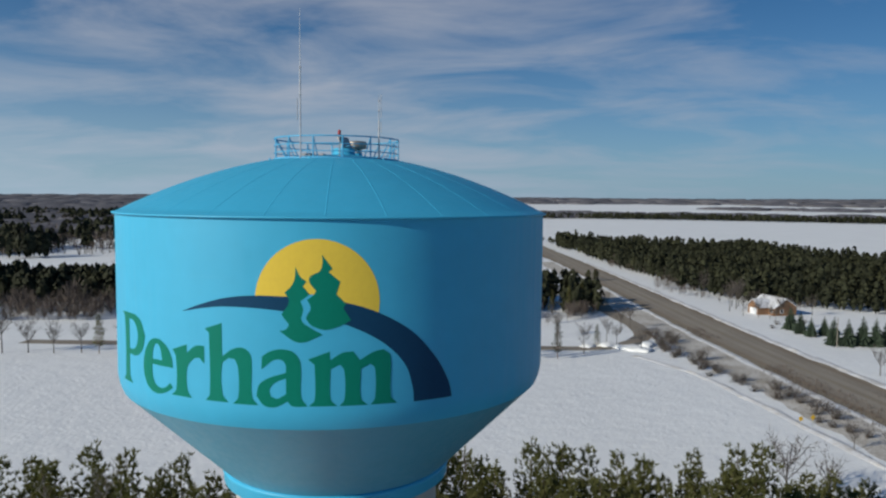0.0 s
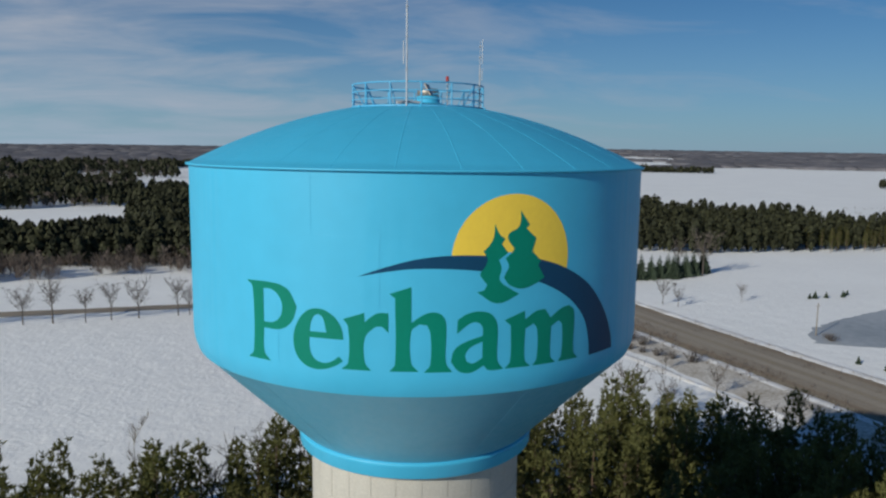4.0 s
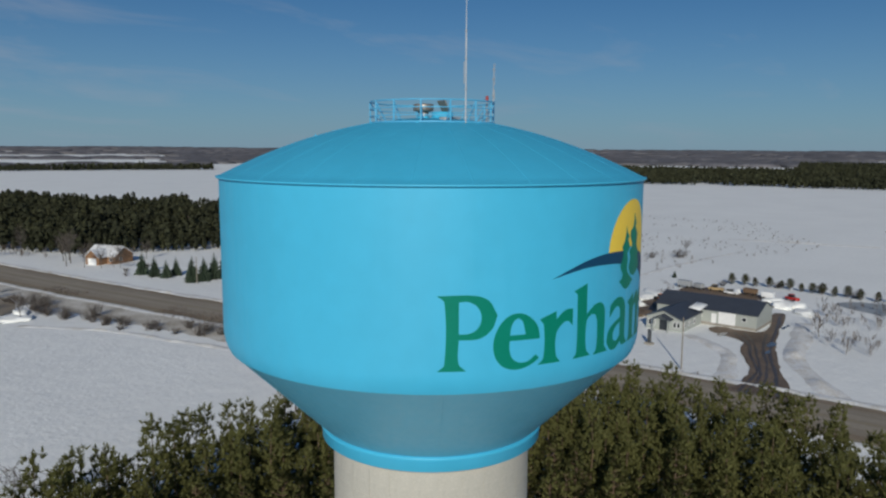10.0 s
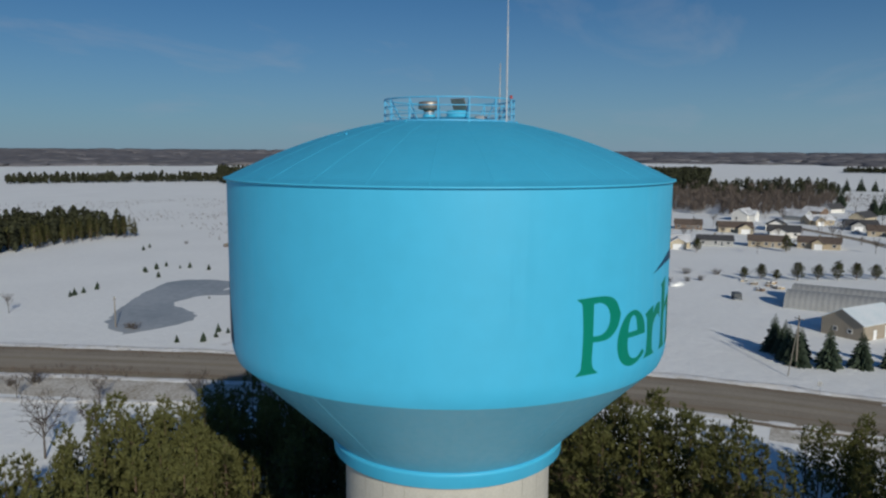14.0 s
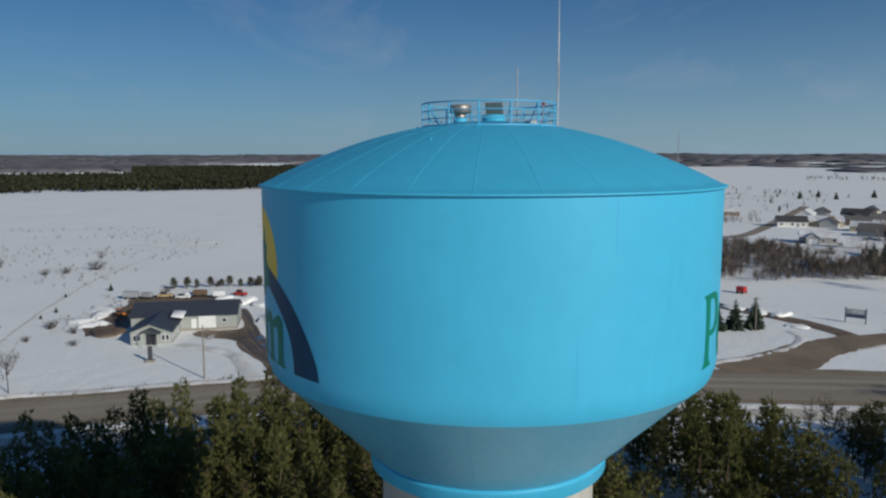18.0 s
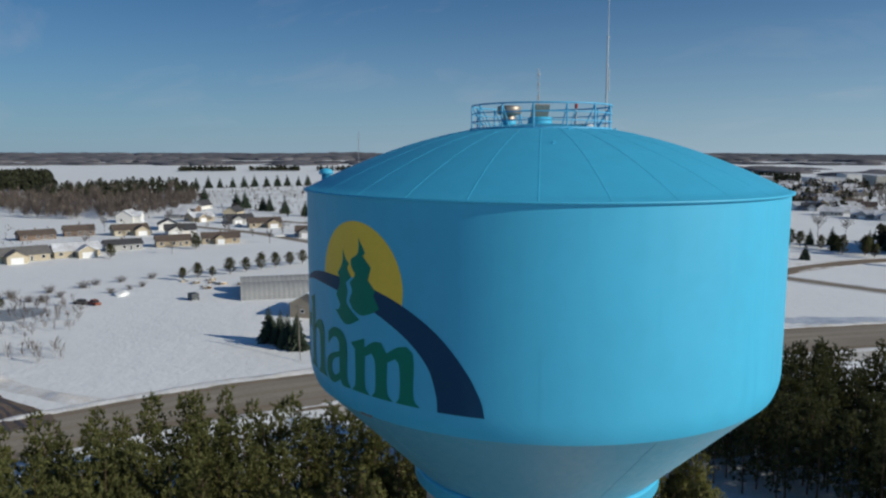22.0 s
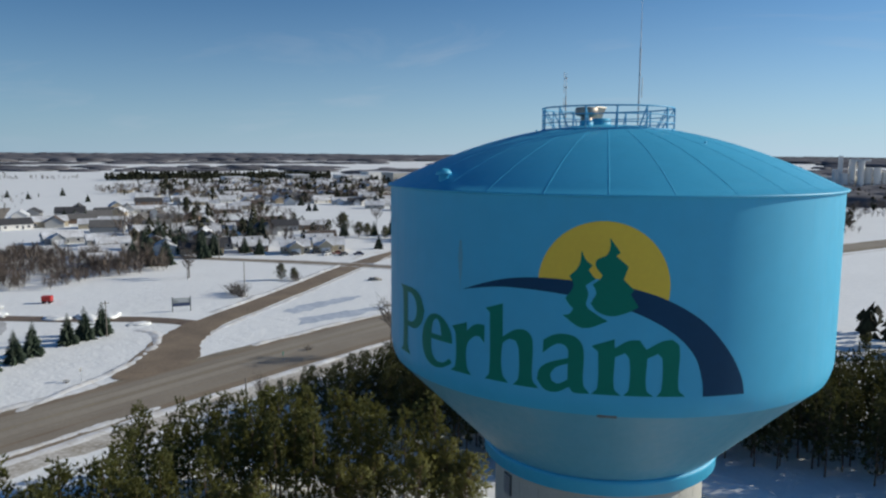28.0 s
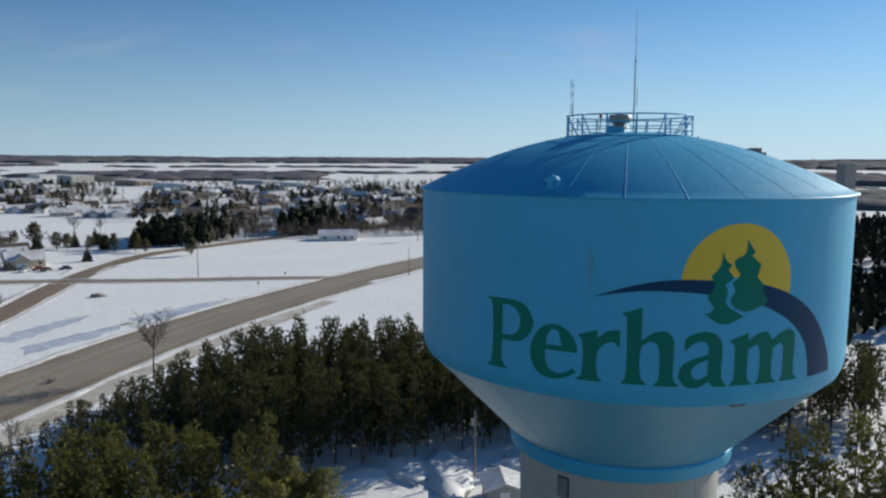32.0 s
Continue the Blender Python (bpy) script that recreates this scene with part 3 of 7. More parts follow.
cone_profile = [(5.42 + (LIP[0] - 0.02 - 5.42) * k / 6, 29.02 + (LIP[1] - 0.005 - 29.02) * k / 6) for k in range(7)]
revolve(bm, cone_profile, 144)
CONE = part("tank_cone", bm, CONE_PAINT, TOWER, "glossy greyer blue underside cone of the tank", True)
bm = bmesh.new()
prof = [(RT - 0.02, RIM - 0.075), (RT + 0.12, RIM - 0.07), (RT + 0.14, RIM + 0.0)]
prof += [(RT * (1 - k / 24) + 1e-3, dome_z(RT * (1 - k / 24)) + 0.03) for k in range(0, 24)] + [(0.02, dome_z(0) + 0.03)]
revolve(bm, prof, 144)
ROOF = part("tank_roof", bm, BLUE, TOWER, "low domed sky-blue steel roof with radial seams", True)
bm = bmesh.new()
revolve(bm, [(5.0, 29.0), (5.40, 29.06), (5.53, 29.0), (5.55, 28.9), (5.47, 28.8), (5.47, 28.36), (5.41, 28.31), (4.9, 28.31)], 96)
part("base_ring", bm, BLUE, TOWER, "sky-blue steel ring on top of the concrete column", True)
# the concrete column: plain shaft, then a top course of cast panels with open joints
bm = bmesh.new()
revolve(bm, [(4.908, 0.0), (4.908, 28.3)], 96)
COLUMN = part("column", bm, CONCRETE, TOWER, "pale cast concrete column with upright joints", True)
PANELS = 28
for row, (z0, z1) in enumerate(((24.6, 26.52), (26.56, 28.02))):
    bm = bmesh.new()
    w = 180 / PANELS - 0.14
    revolve(bm, [(4.84, z0), (4.91, z0), (4.925, z0 + 0.02), (4.925, z1 - 0.02), (4.91, z1), (4.84, z1)], 4, -w, w)
    for s in (-w, w):
        a = radians(s)
        vs = [bm.verts.new((r * math.cos(a), r * math.sin(a), z)) for r, z in ((4.84, z0), (4.92, z0), (4.92, z1), (4.84, z1))]
        bm.faces.new(vs)
    me = mesh_of("concrete_panel", bm, CONCRETE)
    for k in range(PANELS):
        ob = new("concrete_panel", me)
        ob.parent = COLUMN
        ob.rotation_euler = (0, 0, radians(360 * k / PANELS))
bm = bmesh.new()
revolve(bm, [(4.84, 28.05), (4.97, 28.06), (4.99, 28.1), (4.99, 28.24), (4.95, 28.3), (4.84, 28.3)], 96)
part("collar", bm, CONCRETE, COLUMN, "", True)
# louvred opening near the head of the column
bm = bmesh.new()
box(bm, 4.9, 5.0, -0.3, 0.3, 26.85, 27.85, 0.02)
louvre = part("louvre", bm, DARK_METAL, COLUMN, "grey metal louvre in the column")
louvre.rotation_euler = (0, 0, radians(47.4))
for k in range(7):
    bm = bmesh.new()
    box(bm, 4.99, 5.03, -0.25, 0.25, 26.92 + 0.13 * k, 26.98 + 0.13 * k)
    part("slat", bm, GALV, louvre)

# weld beads of the shell plates
def bead(r0, z, a0=0, a1=360, seg=144, w=0.012):
    bm = bmesh.new()
    revolve(bm, [(r0, z - w), (r0 + 0.0018, z - w * 0.4), (r0 + 0.0018, z + w * 0.4), (r0, z + w)], seg, a0, a1)
    return bm


for z in (36.55, 38.9):
    part("weld_bead", bead(RT, z), BLUE, TANK)
for k in range(8):
    for z0, z1, sh in ((34.25, 36.53, 6), (36.57, 38.88, 28), (38.92, 41.05, 14)):
        bm = bmesh.new()
        a = radians(45 * k + sh)
        c, s = math.cos(a), math.sin(a)
        for o in (-0.006, 0.006):
            vs = [bm.verts.new((r * c - o2 * s, r * s + o2 * c, z)) for r, o2, z in ((RT + 0.001, o, z0), (RT + 0.0022, o * 0.3, z0), (RT + 0.0022, o * 0.3, z1), (RT + 0.001, o, z1))]
            bm.faces.new(vs)
        part("weld_bead", bm, BLUE, TANK)
for k in range(6):
    a = radians(104.4 + 60 * k)
    c, s = math.cos(a), math.sin(a)
    bm = bmesh.new()
    p0, p1 = Vector((cone_profile[0][0] * c, cone_profile[0][0] * s, cone_profile[0][1])), Vector((cone_profile[-1][0] * c, cone_profile[-1][0] * s, cone_profile[-1][1]))
    rod(bm, p0, p1, 0.007, 4)
    part("cone_seam", bm, CONE_PAINT, CONE)
# raised radial seams of the roof
for k in range(28):
    a = radians(101.6 + 360 / 28 * k)
    c, s = math.cos(a), math.sin(a)
    bm = bmesh.new()
    prev = None
    for j in range(9):
        r = 3.05 + (10.02 - 3.05) * j / 8
        z = dome_z(r) + 0.03
        cur = [bm.verts.new((r * c - o * s, r * s + o * c, z + h)) for o, h in ((-0.03, 0.0), (-0.014, 0.010), (0.014, 0.010), (0.03, 0.0))]
        if prev:
            for q in range(3):
                bm.faces.new((prev[q], cur[q], cur[q + 1], prev[q + 1]))
        prev = cur
    part("roof_seam", bm, BLUE, ROOF, "thin raised roof seam")
# dark slot and stain below the lip, rust streak on the wall
bm = bmesh.new()
revolve(bm, [(9.80, LIP[1] - 0.06), (9.815, LIP[1] - 0.05), (9.815, LIP[1] + 0.05), (9.80, LIP[1] + 0.06)], 8, 100.6, 104.6)
part("drain_slot", bm, STAIN, CONE, "dark rusty slot under the lip")
bm = bmesh.new()
rng = random.Random(5)
prev = None
for j in range(15):
    z = 39.3 - 1.9 * j / 14
    w = 0.10 * (1 - abs(2 * j / 14 - 0.75)) + rng.uniform(0.005, 0.03)
    a = radians(69.2)
    cur = [bm.verts.new(((RT + 0.007) * math.cos(a + o / RT), (RT + 0.007) * math.sin(a + o / RT), z)) for o in (-w, w)]
    if prev:
        bm.faces.new((prev[0], cur[0], cur[1], prev[1]))
    prev = cur
part("rust_streak", bm, STREAK, TANK, "faint brown rust streak on the wall")


# ---- the painted emblem: letters, sun, hill and two trees, drawn flat and wrapped on the wall ----
def rounded(pts, n=5, sharp=50):
    """Round an outline: curves through the points where it bends gently, corners where it bends hard."""
    p = [Vector(q) for q in pts]
    m = len(p)
    tang = []
    for i in range(m):
        a, b = p[i] - p[i - 1], p[(i + 1) % m] - p[i]
        turn = abs(math.degrees(a.angle_signed(b))) if a.length > 1e-6 and b.length > 1e-6 else 0
        tang.append(None if turn > sharp else (p[(i + 1) % m] - p[i - 1]).normalized())
    out = []
    for i in range(m):
        a, b = p[i], p[(i + 1) % m]
        ln = (b - a).length
        if tang[i] is None and tang[(i + 1) % m] is None:
            out.append(a)
            continue
        t0 = (tang[i] if tang[i] is not None else (b - a).normalized()) * ln
        t1 = (tang[(i + 1) % m] if tang[(i + 1) % m] is not None else (b - a).normalized()) * ln
        for k in range(n):
            t = k / n
            out.append(a * (2 * t ** 3 - 3 * t * t + 1) + t0 * (t ** 3 - 2 * t * t + t) + b * (3 * t * t - 2 * t ** 3) + t1 * (t ** 3 - t * t))
    return out


def on_wall(name, loops, material, base_az, lift, label):
    drop = 0.1 if base_az > 360 else 0.0
    """Fill flat outlines (the second is a hole), cut them into narrow strips and wrap them on the tank."""
    bm = bmesh.new()
    edges = []
    for lp in loops:
        vs = [bm.verts.new((q.x, q.y, 0)) for q in lp]
        edges += [bm.edges.new((vs[i], vs[(i + 1) % len(vs)])) for i in range(len(vs))]
    bmesh.ops.triangle_fill(bm, use_beauty=True, use_dissolve=False, edges=edges)
    u0, u1 = min(v.co.x for v in bm.verts), max(v.co.x for v in bm.verts)
    u = u0 + 0.3
    while u < u1:
        bmesh.ops.bisect_plane(bm, geom=bm.verts[:] + bm.edges[:] + bm.faces[:], plane_co=(u, 0, 0), plane_no=(1, 0, 0), dist=1e-5)
        u += 0.3
    for v in bm.verts:
        a = radians(base_az) + v.co.x / RT
        r = RT + lift
        v.co = Vector((r * math.cos(a), r * math.sin(a), 34.3 - drop + v.co.y))
    bmesh.ops.recalc_face_normals(bm, faces=bm.faces[:])
    return part(name, bm, material, TANK, label)


P_OUT = [(-0.09, 2.81), (1.3, 2.81), (1.85, 2.6), (2.18, 2.05), (1.98, 1.53), (1.5, 1.19), (0.72, 1.15), (0.72, 0.27), (1.01, -0.03), (-0.08, -0.03), (0.19, 0.24), (0.19, 2.56)]
P_IN = [(0.72, 2.58), (1.09, 2.58), (1.42, 2.38), (1.57, 2.0), (1.46, 1.61), (1.16, 1.4), (0.72, 1.37)]
E_OUT = [(3.95, 1.03), (3.87, 1.46), (3.57, 1.85), (3.1, 2.06), (2.6, 1.96), (2.2, 1.52), (2.03, 0.95), (2.12, 0.42), (2.42, 0.06), (2.88, -0.09), (3.32, -0.04), (3.66, 0.1), (3.93, 0.27), (3.78, 0.42), (3.45, 0.2), (3.1, 0.17), (2.82, 0.32), (2.69, 0.6), (2.67, 1.03)]
E_IN = [(2.69, 1.24), (2.74, 1.57), (2.87, 1.81), (3.03, 1.88), (3.2, 1.75), (3.33, 1.24)]
R_OUT = [(3.94, 1.76), (4.69, 2.01), (4.7, 1.68), (4.95, 1.9), (5.2, 2.02), (5.52, 2.02), (5.52, 1.35), (5.3, 1.56), (5.05, 1.52), (4.71, 1.14), (4.71, 0.28), (4.92, 0.0), (3.87, 0.0), (4.12, 0.26), (4.12, 1.5)]
H_OUT = [(5.56, 2.69), (6.29, 2.93), (6.3, 1.7), (6.75, 2.0), (7.14, 2.06), (7.42, 1.86), (7.49, 1.44), (7.49, 0.28), (7.72, -0.03), (6.74, -0.03), (6.95, 0.24), (6.95, 1.32), (6.83, 1.62), (6.57, 1.66), (6.3, 1.42), (6.3, 0.3), (6.55, 0.0), (5.56, 0.0), (5.75, 0.26), (5.75, 2.54)]
A_OUT = [(7.86, 1.31), (7.88, 1.78), (8.2, 1.98), (8.6, 2.06), (9.05, 1.95), (9.3, 1.55), (9.32, 0.3), (9.55, -0.03), (9.0, -0.03), (8.82, 0.15), (8.36, -0.08), (7.94, -0.02), (7.66, 0.32), (7.76, 0.72), (8.1, 0.98), (8.77, 1.2), (8.76, 1.5), (8.6, 1.67), (8.32, 1.66)]
A_IN = [(8.77, 1.0), (8.36, 0.83), (8.16, 0.57), (8.2, 0.32), (8.44, 0.24), (8.77, 0.42)]
M_OUT = [(9.57, 1.7), (10.35, 1.98), (10.36, 1.66), (10.82, 1.93), (11.2, 1.97), (11.44, 1.64), (11.95, 1.93), (12.32, 2.0), (12.58, 1.75), (12.6, 0.24), (12.84, -0.03), (11.84, -0.03), (12.0, 0.2), (12.0, 1.3), (11.84, 1.5), (11.48, 1.32), (11.48, 0.22), (11.73, -0.03), (10.7, -0.03), (10.88, 0.2), (10.88, 1.26), (10.72, 1.5), (10.38, 1.34), (10.38, 0.22), (10.62, -0.03), (9.6, -0.03), (9.81, 0.22), (9.81, 1.5)]
HILL = [(4.46, 3.25), (5.44, 3.6), (6.5, 3.88), (7.66, 4.0), (8.83, 3.98), (9.9, 3.93), (10.95, 3.76), (12.15, 3.36), (13.43, 2.6), (14.45, 1.5), (15.0, 0.53), (15.14, -0.06), (13.5, -0.06), (13.46, 0.47), (13.15, 1.38), (12.37, 2.2), (11.2, 2.85), (10.06, 3.22), (8.84, 3.43), (7.66, 3.54), (6.37, 3.55), (5.44, 3.44)]
TREE_SMALL = [(9.14, 5.05), (9.10, 4.6), (8.95, 4.33), (8.74, 4.13), (8.9, 3.8), (8.62, 3.34), (8.74, 3.16), (8.9, 2.98), (8.78, 2.79), (8.54, 2.73), (9.26, 2.31), (10.1, 2.6), (9.68, 2.84), (9.35, 3.12), (9.41, 3.52), (9.31, 3.82), (9.64, 4.06), (9.40, 4.36), (9.53, 4.53), (9.30, 4.72)]
TREE_TALL = [(10.09, 5.5), (10.46, 5.0), (10.32, 4.88), (10.74, 4.52), (10.59, 4.07), (10.95, 3.72), (10.84, 3.57), (11.12, 3.12), (10.78, 2.94), (10.21, 2.78), (9.72, 2.93), (9.5, 3.2), (9.68, 3.57), (9.55, 3.87), (9.78, 4.05), (9.87, 4.2), (9.64, 4.5), (9.66, 4.72), (10.0, 4.91), (10.1, 5.17)]
for base in (223.1, 404.3):
    on_wall("letter", [rounded(P_OUT), rounded(P_IN)], GREEN, base, 0.010, "dark green painted letter P")
    on_wall("letter", [rounded(E_OUT), rounded(E_IN)], GREEN, base, 0.010, "dark green painted letter e")
    on_wall("letter", [rounded(R_OUT)], GREEN, base, 0.010, "dark green painted letter r")
    on_wall("letter", [rounded(H_OUT)], GREEN, base, 0.010, "dark green painted letter h")
    on_wall("letter", [rounded(A_OUT), rounded(A_IN)], GREEN, base, 0.010, "dark green painted letter a")
    on_wall("letter", [rounded(M_OUT)], GREEN, base, 0.010, "dark green painted letter m")
    sun_loop = [Vector((9.9 + 2.27 * math.cos(radians(a)), 3.8 + 2.27 * math.sin(radians(a)))) for a in range(-22, 180, 5)]
    on_wall("sun_disc", [sun_loop + [Vector((7.62, 3.7)), Vector((9.9, 3.6)), Vector((11.9, 2.9))]], YELLOW, base, 0.006, "golden yellow painted sun")
    on_wall("hill_band", [rounded(HILL, 5, 60)], NAVY, base, 0.010, "navy painted hill band")
    on_wall("painted_tree", [rounded(TREE_SMALL, 4, 62)], GREEN, base, 0.014, "green painted tree shape")
    on_wall("painted_tree", [rounded(TREE_TALL, 4, 62)], GREEN, base, 0.014, "green painted tree shape")
    river = [(9.31, 3.82), (9.64, 4.06), (9.82, 4.06), (9.56, 3.86), (9.69, 3.57), (9.51, 3.2), (9.73, 2.92), (9.68, 2.82), (9.34, 3.12), (9.41, 3.52)]
    on_wall("painted_river", [rounded(river, 4, 70)], BLUE, base, 0.012, "blue painted river between the trees")

# ---- on the roof: railing, vent, hatch, masts, lamp ----
def ring_tube(bm, r0, z, rad, seg=48, sides=6):
    grid = []
    for i in range(seg):
        a = 2 * math.pi * i / seg
        grid.append([bm.verts.new(((r0 + rad * math.cos(2 * math.pi * j / sides)) * math.cos(a), (r0 + rad * math.cos(2 * math.pi * j / sides)) * math.sin(a), z + rad * math.sin(2 * math.pi * j / sides))) for j in range(sides)])
    for i in range(seg):
        for j in range(sides):
            bm.faces.new((grid[i][j], grid[(i + 1) % seg][j], grid[(i + 1) % seg][(j + 1) % sides], grid[i][(j + 1) % sides]))


bm = bmesh.new()
ring_tube(bm, 2.98, 44.60, 0.036)
RAILING = part("railing", bm, RAILBLUE, TOWER, "sky-blue steel roof railing", True)
for z in (44.26, 43.92):
    bm = bmesh.new()
    ring_tube(bm, 2.98, z, 0.026)
    part("mid_rail", bm, RAILBLUE, RAILING, "", True)
bm = bmesh.new()
revolve(bm, [(2.94, 43.50), (3.02, 43.50), (3.02, 43.66), (2.94, 43.66)], 48)
part("toe_plate", bm, RAILBLUE, RAILING)
post_bm = bmesh.new()
rod(post_bm, (2.98, 0, 43.48), (2.98, 0, 44.60), 0.038, 6)
post_me = mesh_of("post", post_bm, RAILBLUE)
brace_bm = bmesh.new()
rod(brace_bm, (2.95, 0, 44.52), (2.42, 0, 43.62), 0.03, 5)
brace_me = mesh_of("brace", brace_bm, RAILBLUE)
for k in range(14):
    for nm, me in (("post", post_me), ("brace", brace_me)):
        ob = new(nm, me)
        ob.parent = RAILING
        ob.rotation_euler = (0, 0, radians(6 + 360 / 14 * k))
bm = bmesh.new()
revolve(bm, [(0.01, 43.78), (2.3, 43.66), (2.92, 43.56), (2.95, 43.50)], 64)
part("roof_cap", bm, BLUE, ROOF, "", True)
# mushroom vent
def at(bm, x, y):
    bmesh.ops.translate(bm, vec=(x, y, 0), verts=bm.verts[:])
    return bm


bm = bmesh.new()
revolve(bm, [(0.55, 43.48), (0.55, 43.76), (0.3, 43.79), (0.3, 44.03)], 24)
VENT = part("roof_vent", at(bm, 0.70, 1.20), BLUE, TOWER, "stainless mushroom vent on a short blue pipe", True)
bm = bmesh.new()
revolve(bm, [(0.23, 44.13), (0.24, 44.21), (0.46, 44.26), (0.51, 44.29), (0.51, 44.56), (0.47, 44.61), (0.01, 44.65)], 24)
part("vent_cap", at(bm, 0.70, 1.20), STEEL, VENT, "shiny tan-grey vent cap", True)
bm = bmesh.new()
revolve(bm, [(0.25, 43.79), (0.26, 43.80), (0.26, 44.21), (0.25, 44.22)], 20)
part("vent_neck", at(bm, 0.70, 1.20), STEEL, VENT, "", True)
# access hatch with its lid thrown open
bm = bmesh.new()
revolve(bm, [(1.0, 43.53), (1.0, 43.73), (0.86, 43.79), (0.60, 43.85), (0.52, 43.93), (0.52, 44.15), (0.44, 44.18), (0.01, 44.19)], 28)
HATCH = part("access_hatch", at(bm, 0.42, -0.28), BLUE, TOWER, "round blue manway with an open grey lid", True)
bm = bmesh.new()
box(bm, -0.40, 0.40, -0.035, 0.035, 0.0, 0.60, 0.015)
lid = part("lid", bm, STEEL, HATCH, "open metal hatch lid")
lid.matrix_local = pose(0.60, -0.38, 44.19, -28, 0, 67)
bm = bmesh.new()
box(bm, -0.33, 0.33, -0.05, -0.034, 0.07, 0.53, 0.006)
part("lid_pan", bm, GALV, lid)
for sx in (-0.2, 0.2):
    bm = bmesh.new()
    rod(bm, (sx, -0.02, 0.05), (sx, -0.3, -0.05), 0.02, 5)
    part("hinge_stay", bm, RAILBLUE, lid)
bm = bmesh.new()
box(bm, -1.25, -0.15, -1.9, -1.5, 43.66, 43.86, 0.03)
part("cable_tray", bm, GALV, ROOF, "pale metal box on the roof")
# tall white whip antenna and its clamps
def mast(name, x, y, z0, z1, r, material, label, clamps):
    bm = bmesh.new()
    rod(bm, (x, y, z0), (x, y, z0 + (z1 - z0) * 0.62), r, 8)
    rod(bm, (x, y, z0 + (z1 - z0) * 0.62), (x, y, z1), r * 0.62, 8, r * 0.25)
    ob = part(name, bm, material, TOWER, label)
    for z in clamps:
        bm = bmesh.new()
        box(bm, x - r * 1.3, x + r * 1.3, y - r * 1.3, y + r * 1.3, z - 0.035, z + 0.035, 0.01)
        part("clamp", bm, GALV, ob)
    return ob


tall = mast("whip_antenna", -0.97, -2.86, 43.50, 50.23, 0.036, MASTGREY, "tall thin white whip antenna", (45.05, 46.40, 47.60))
for z, o in ((45.30, -0.13),):
    bm = bmesh.new()
    rod(bm, (-0.97 + o, -2.86, z), (-0.97 + o, -2.86, z + 0.95), 0.022, 5)
    part("side_antenna", bm, GALV, tall)
small = mast("short_mast", 2.42, -1.84, 43.50, 46.50, 0.032, GALV, "short grey lattice mast with antennas", (44.40, 45.00, 45.80, 46.25))
for k, z in enumerate((44.80, 45.50, 46.05)):
    bm = bmesh.new()
    rod(bm, (2.42 + 0.1, -1.84, z), (2.42 + 0.1, -1.84, z + 0.5), 0.018, 5)
    part("side_antenna", bm, GALV, small)
bm = bmesh.new()
rod(bm, (0.79, -2.71, 43.52), (0.79, -2.71, 44.66), 0.03, 6)
BEACON = part("beacon_post", bm, GALV, TOWER, "obstruction lamp on a thin post")
bm = bmesh.new()
revolve(bm, [(0.02, 44.64), (0.075, 44.65), (0.075, 44.70), (0.07, 44.78), (0.07, 44.85), (0.01, 44.87)], 16)
part("lamp_globe", at(bm, 0.79, -2.71), REDGLASS, BEACON, "red glass lamp globe", True)
# small fittings on the roof
bm = bmesh.new()
revolve(bm, [(0.20, -0.1), (0.20, 0.18), (0.30, 0.2), (0.32, 0.28), (0.25, 0.40), (0.01, 0.46)], 20)
bmesh.ops.translate(bm, vec=(4.86, 7.92, dome_z(9.29)), verts=bm.verts[:])
part("overflow_vent", bm, BLUE, ROOF, "small capped blue vent near the eave", True)
for a, r in ((145.1, 5.6), (77.3, 3.25), (160.4, 3.25), (210, 3.25), (262, 3.25), (325, 3.25), (20, 3.25)):
    bm = bmesh.new()
    box(bm, -0.03, 0.03, -0.06, 0.06, -0.02, 0.08, 0.01)
    bmesh.ops.rotate(bm, matrix=Matrix.Rotation(radians(a), 3, "Z"), verts=bm.verts[:])
    bmesh.ops.translate(bm, vec=(r * math.cos(radians(a)), r * math.sin(radians(a)), dome_z(r) + 0.03), verts=bm.verts[:])
    part("lifting_lug", bm, BLUE, ROOF)

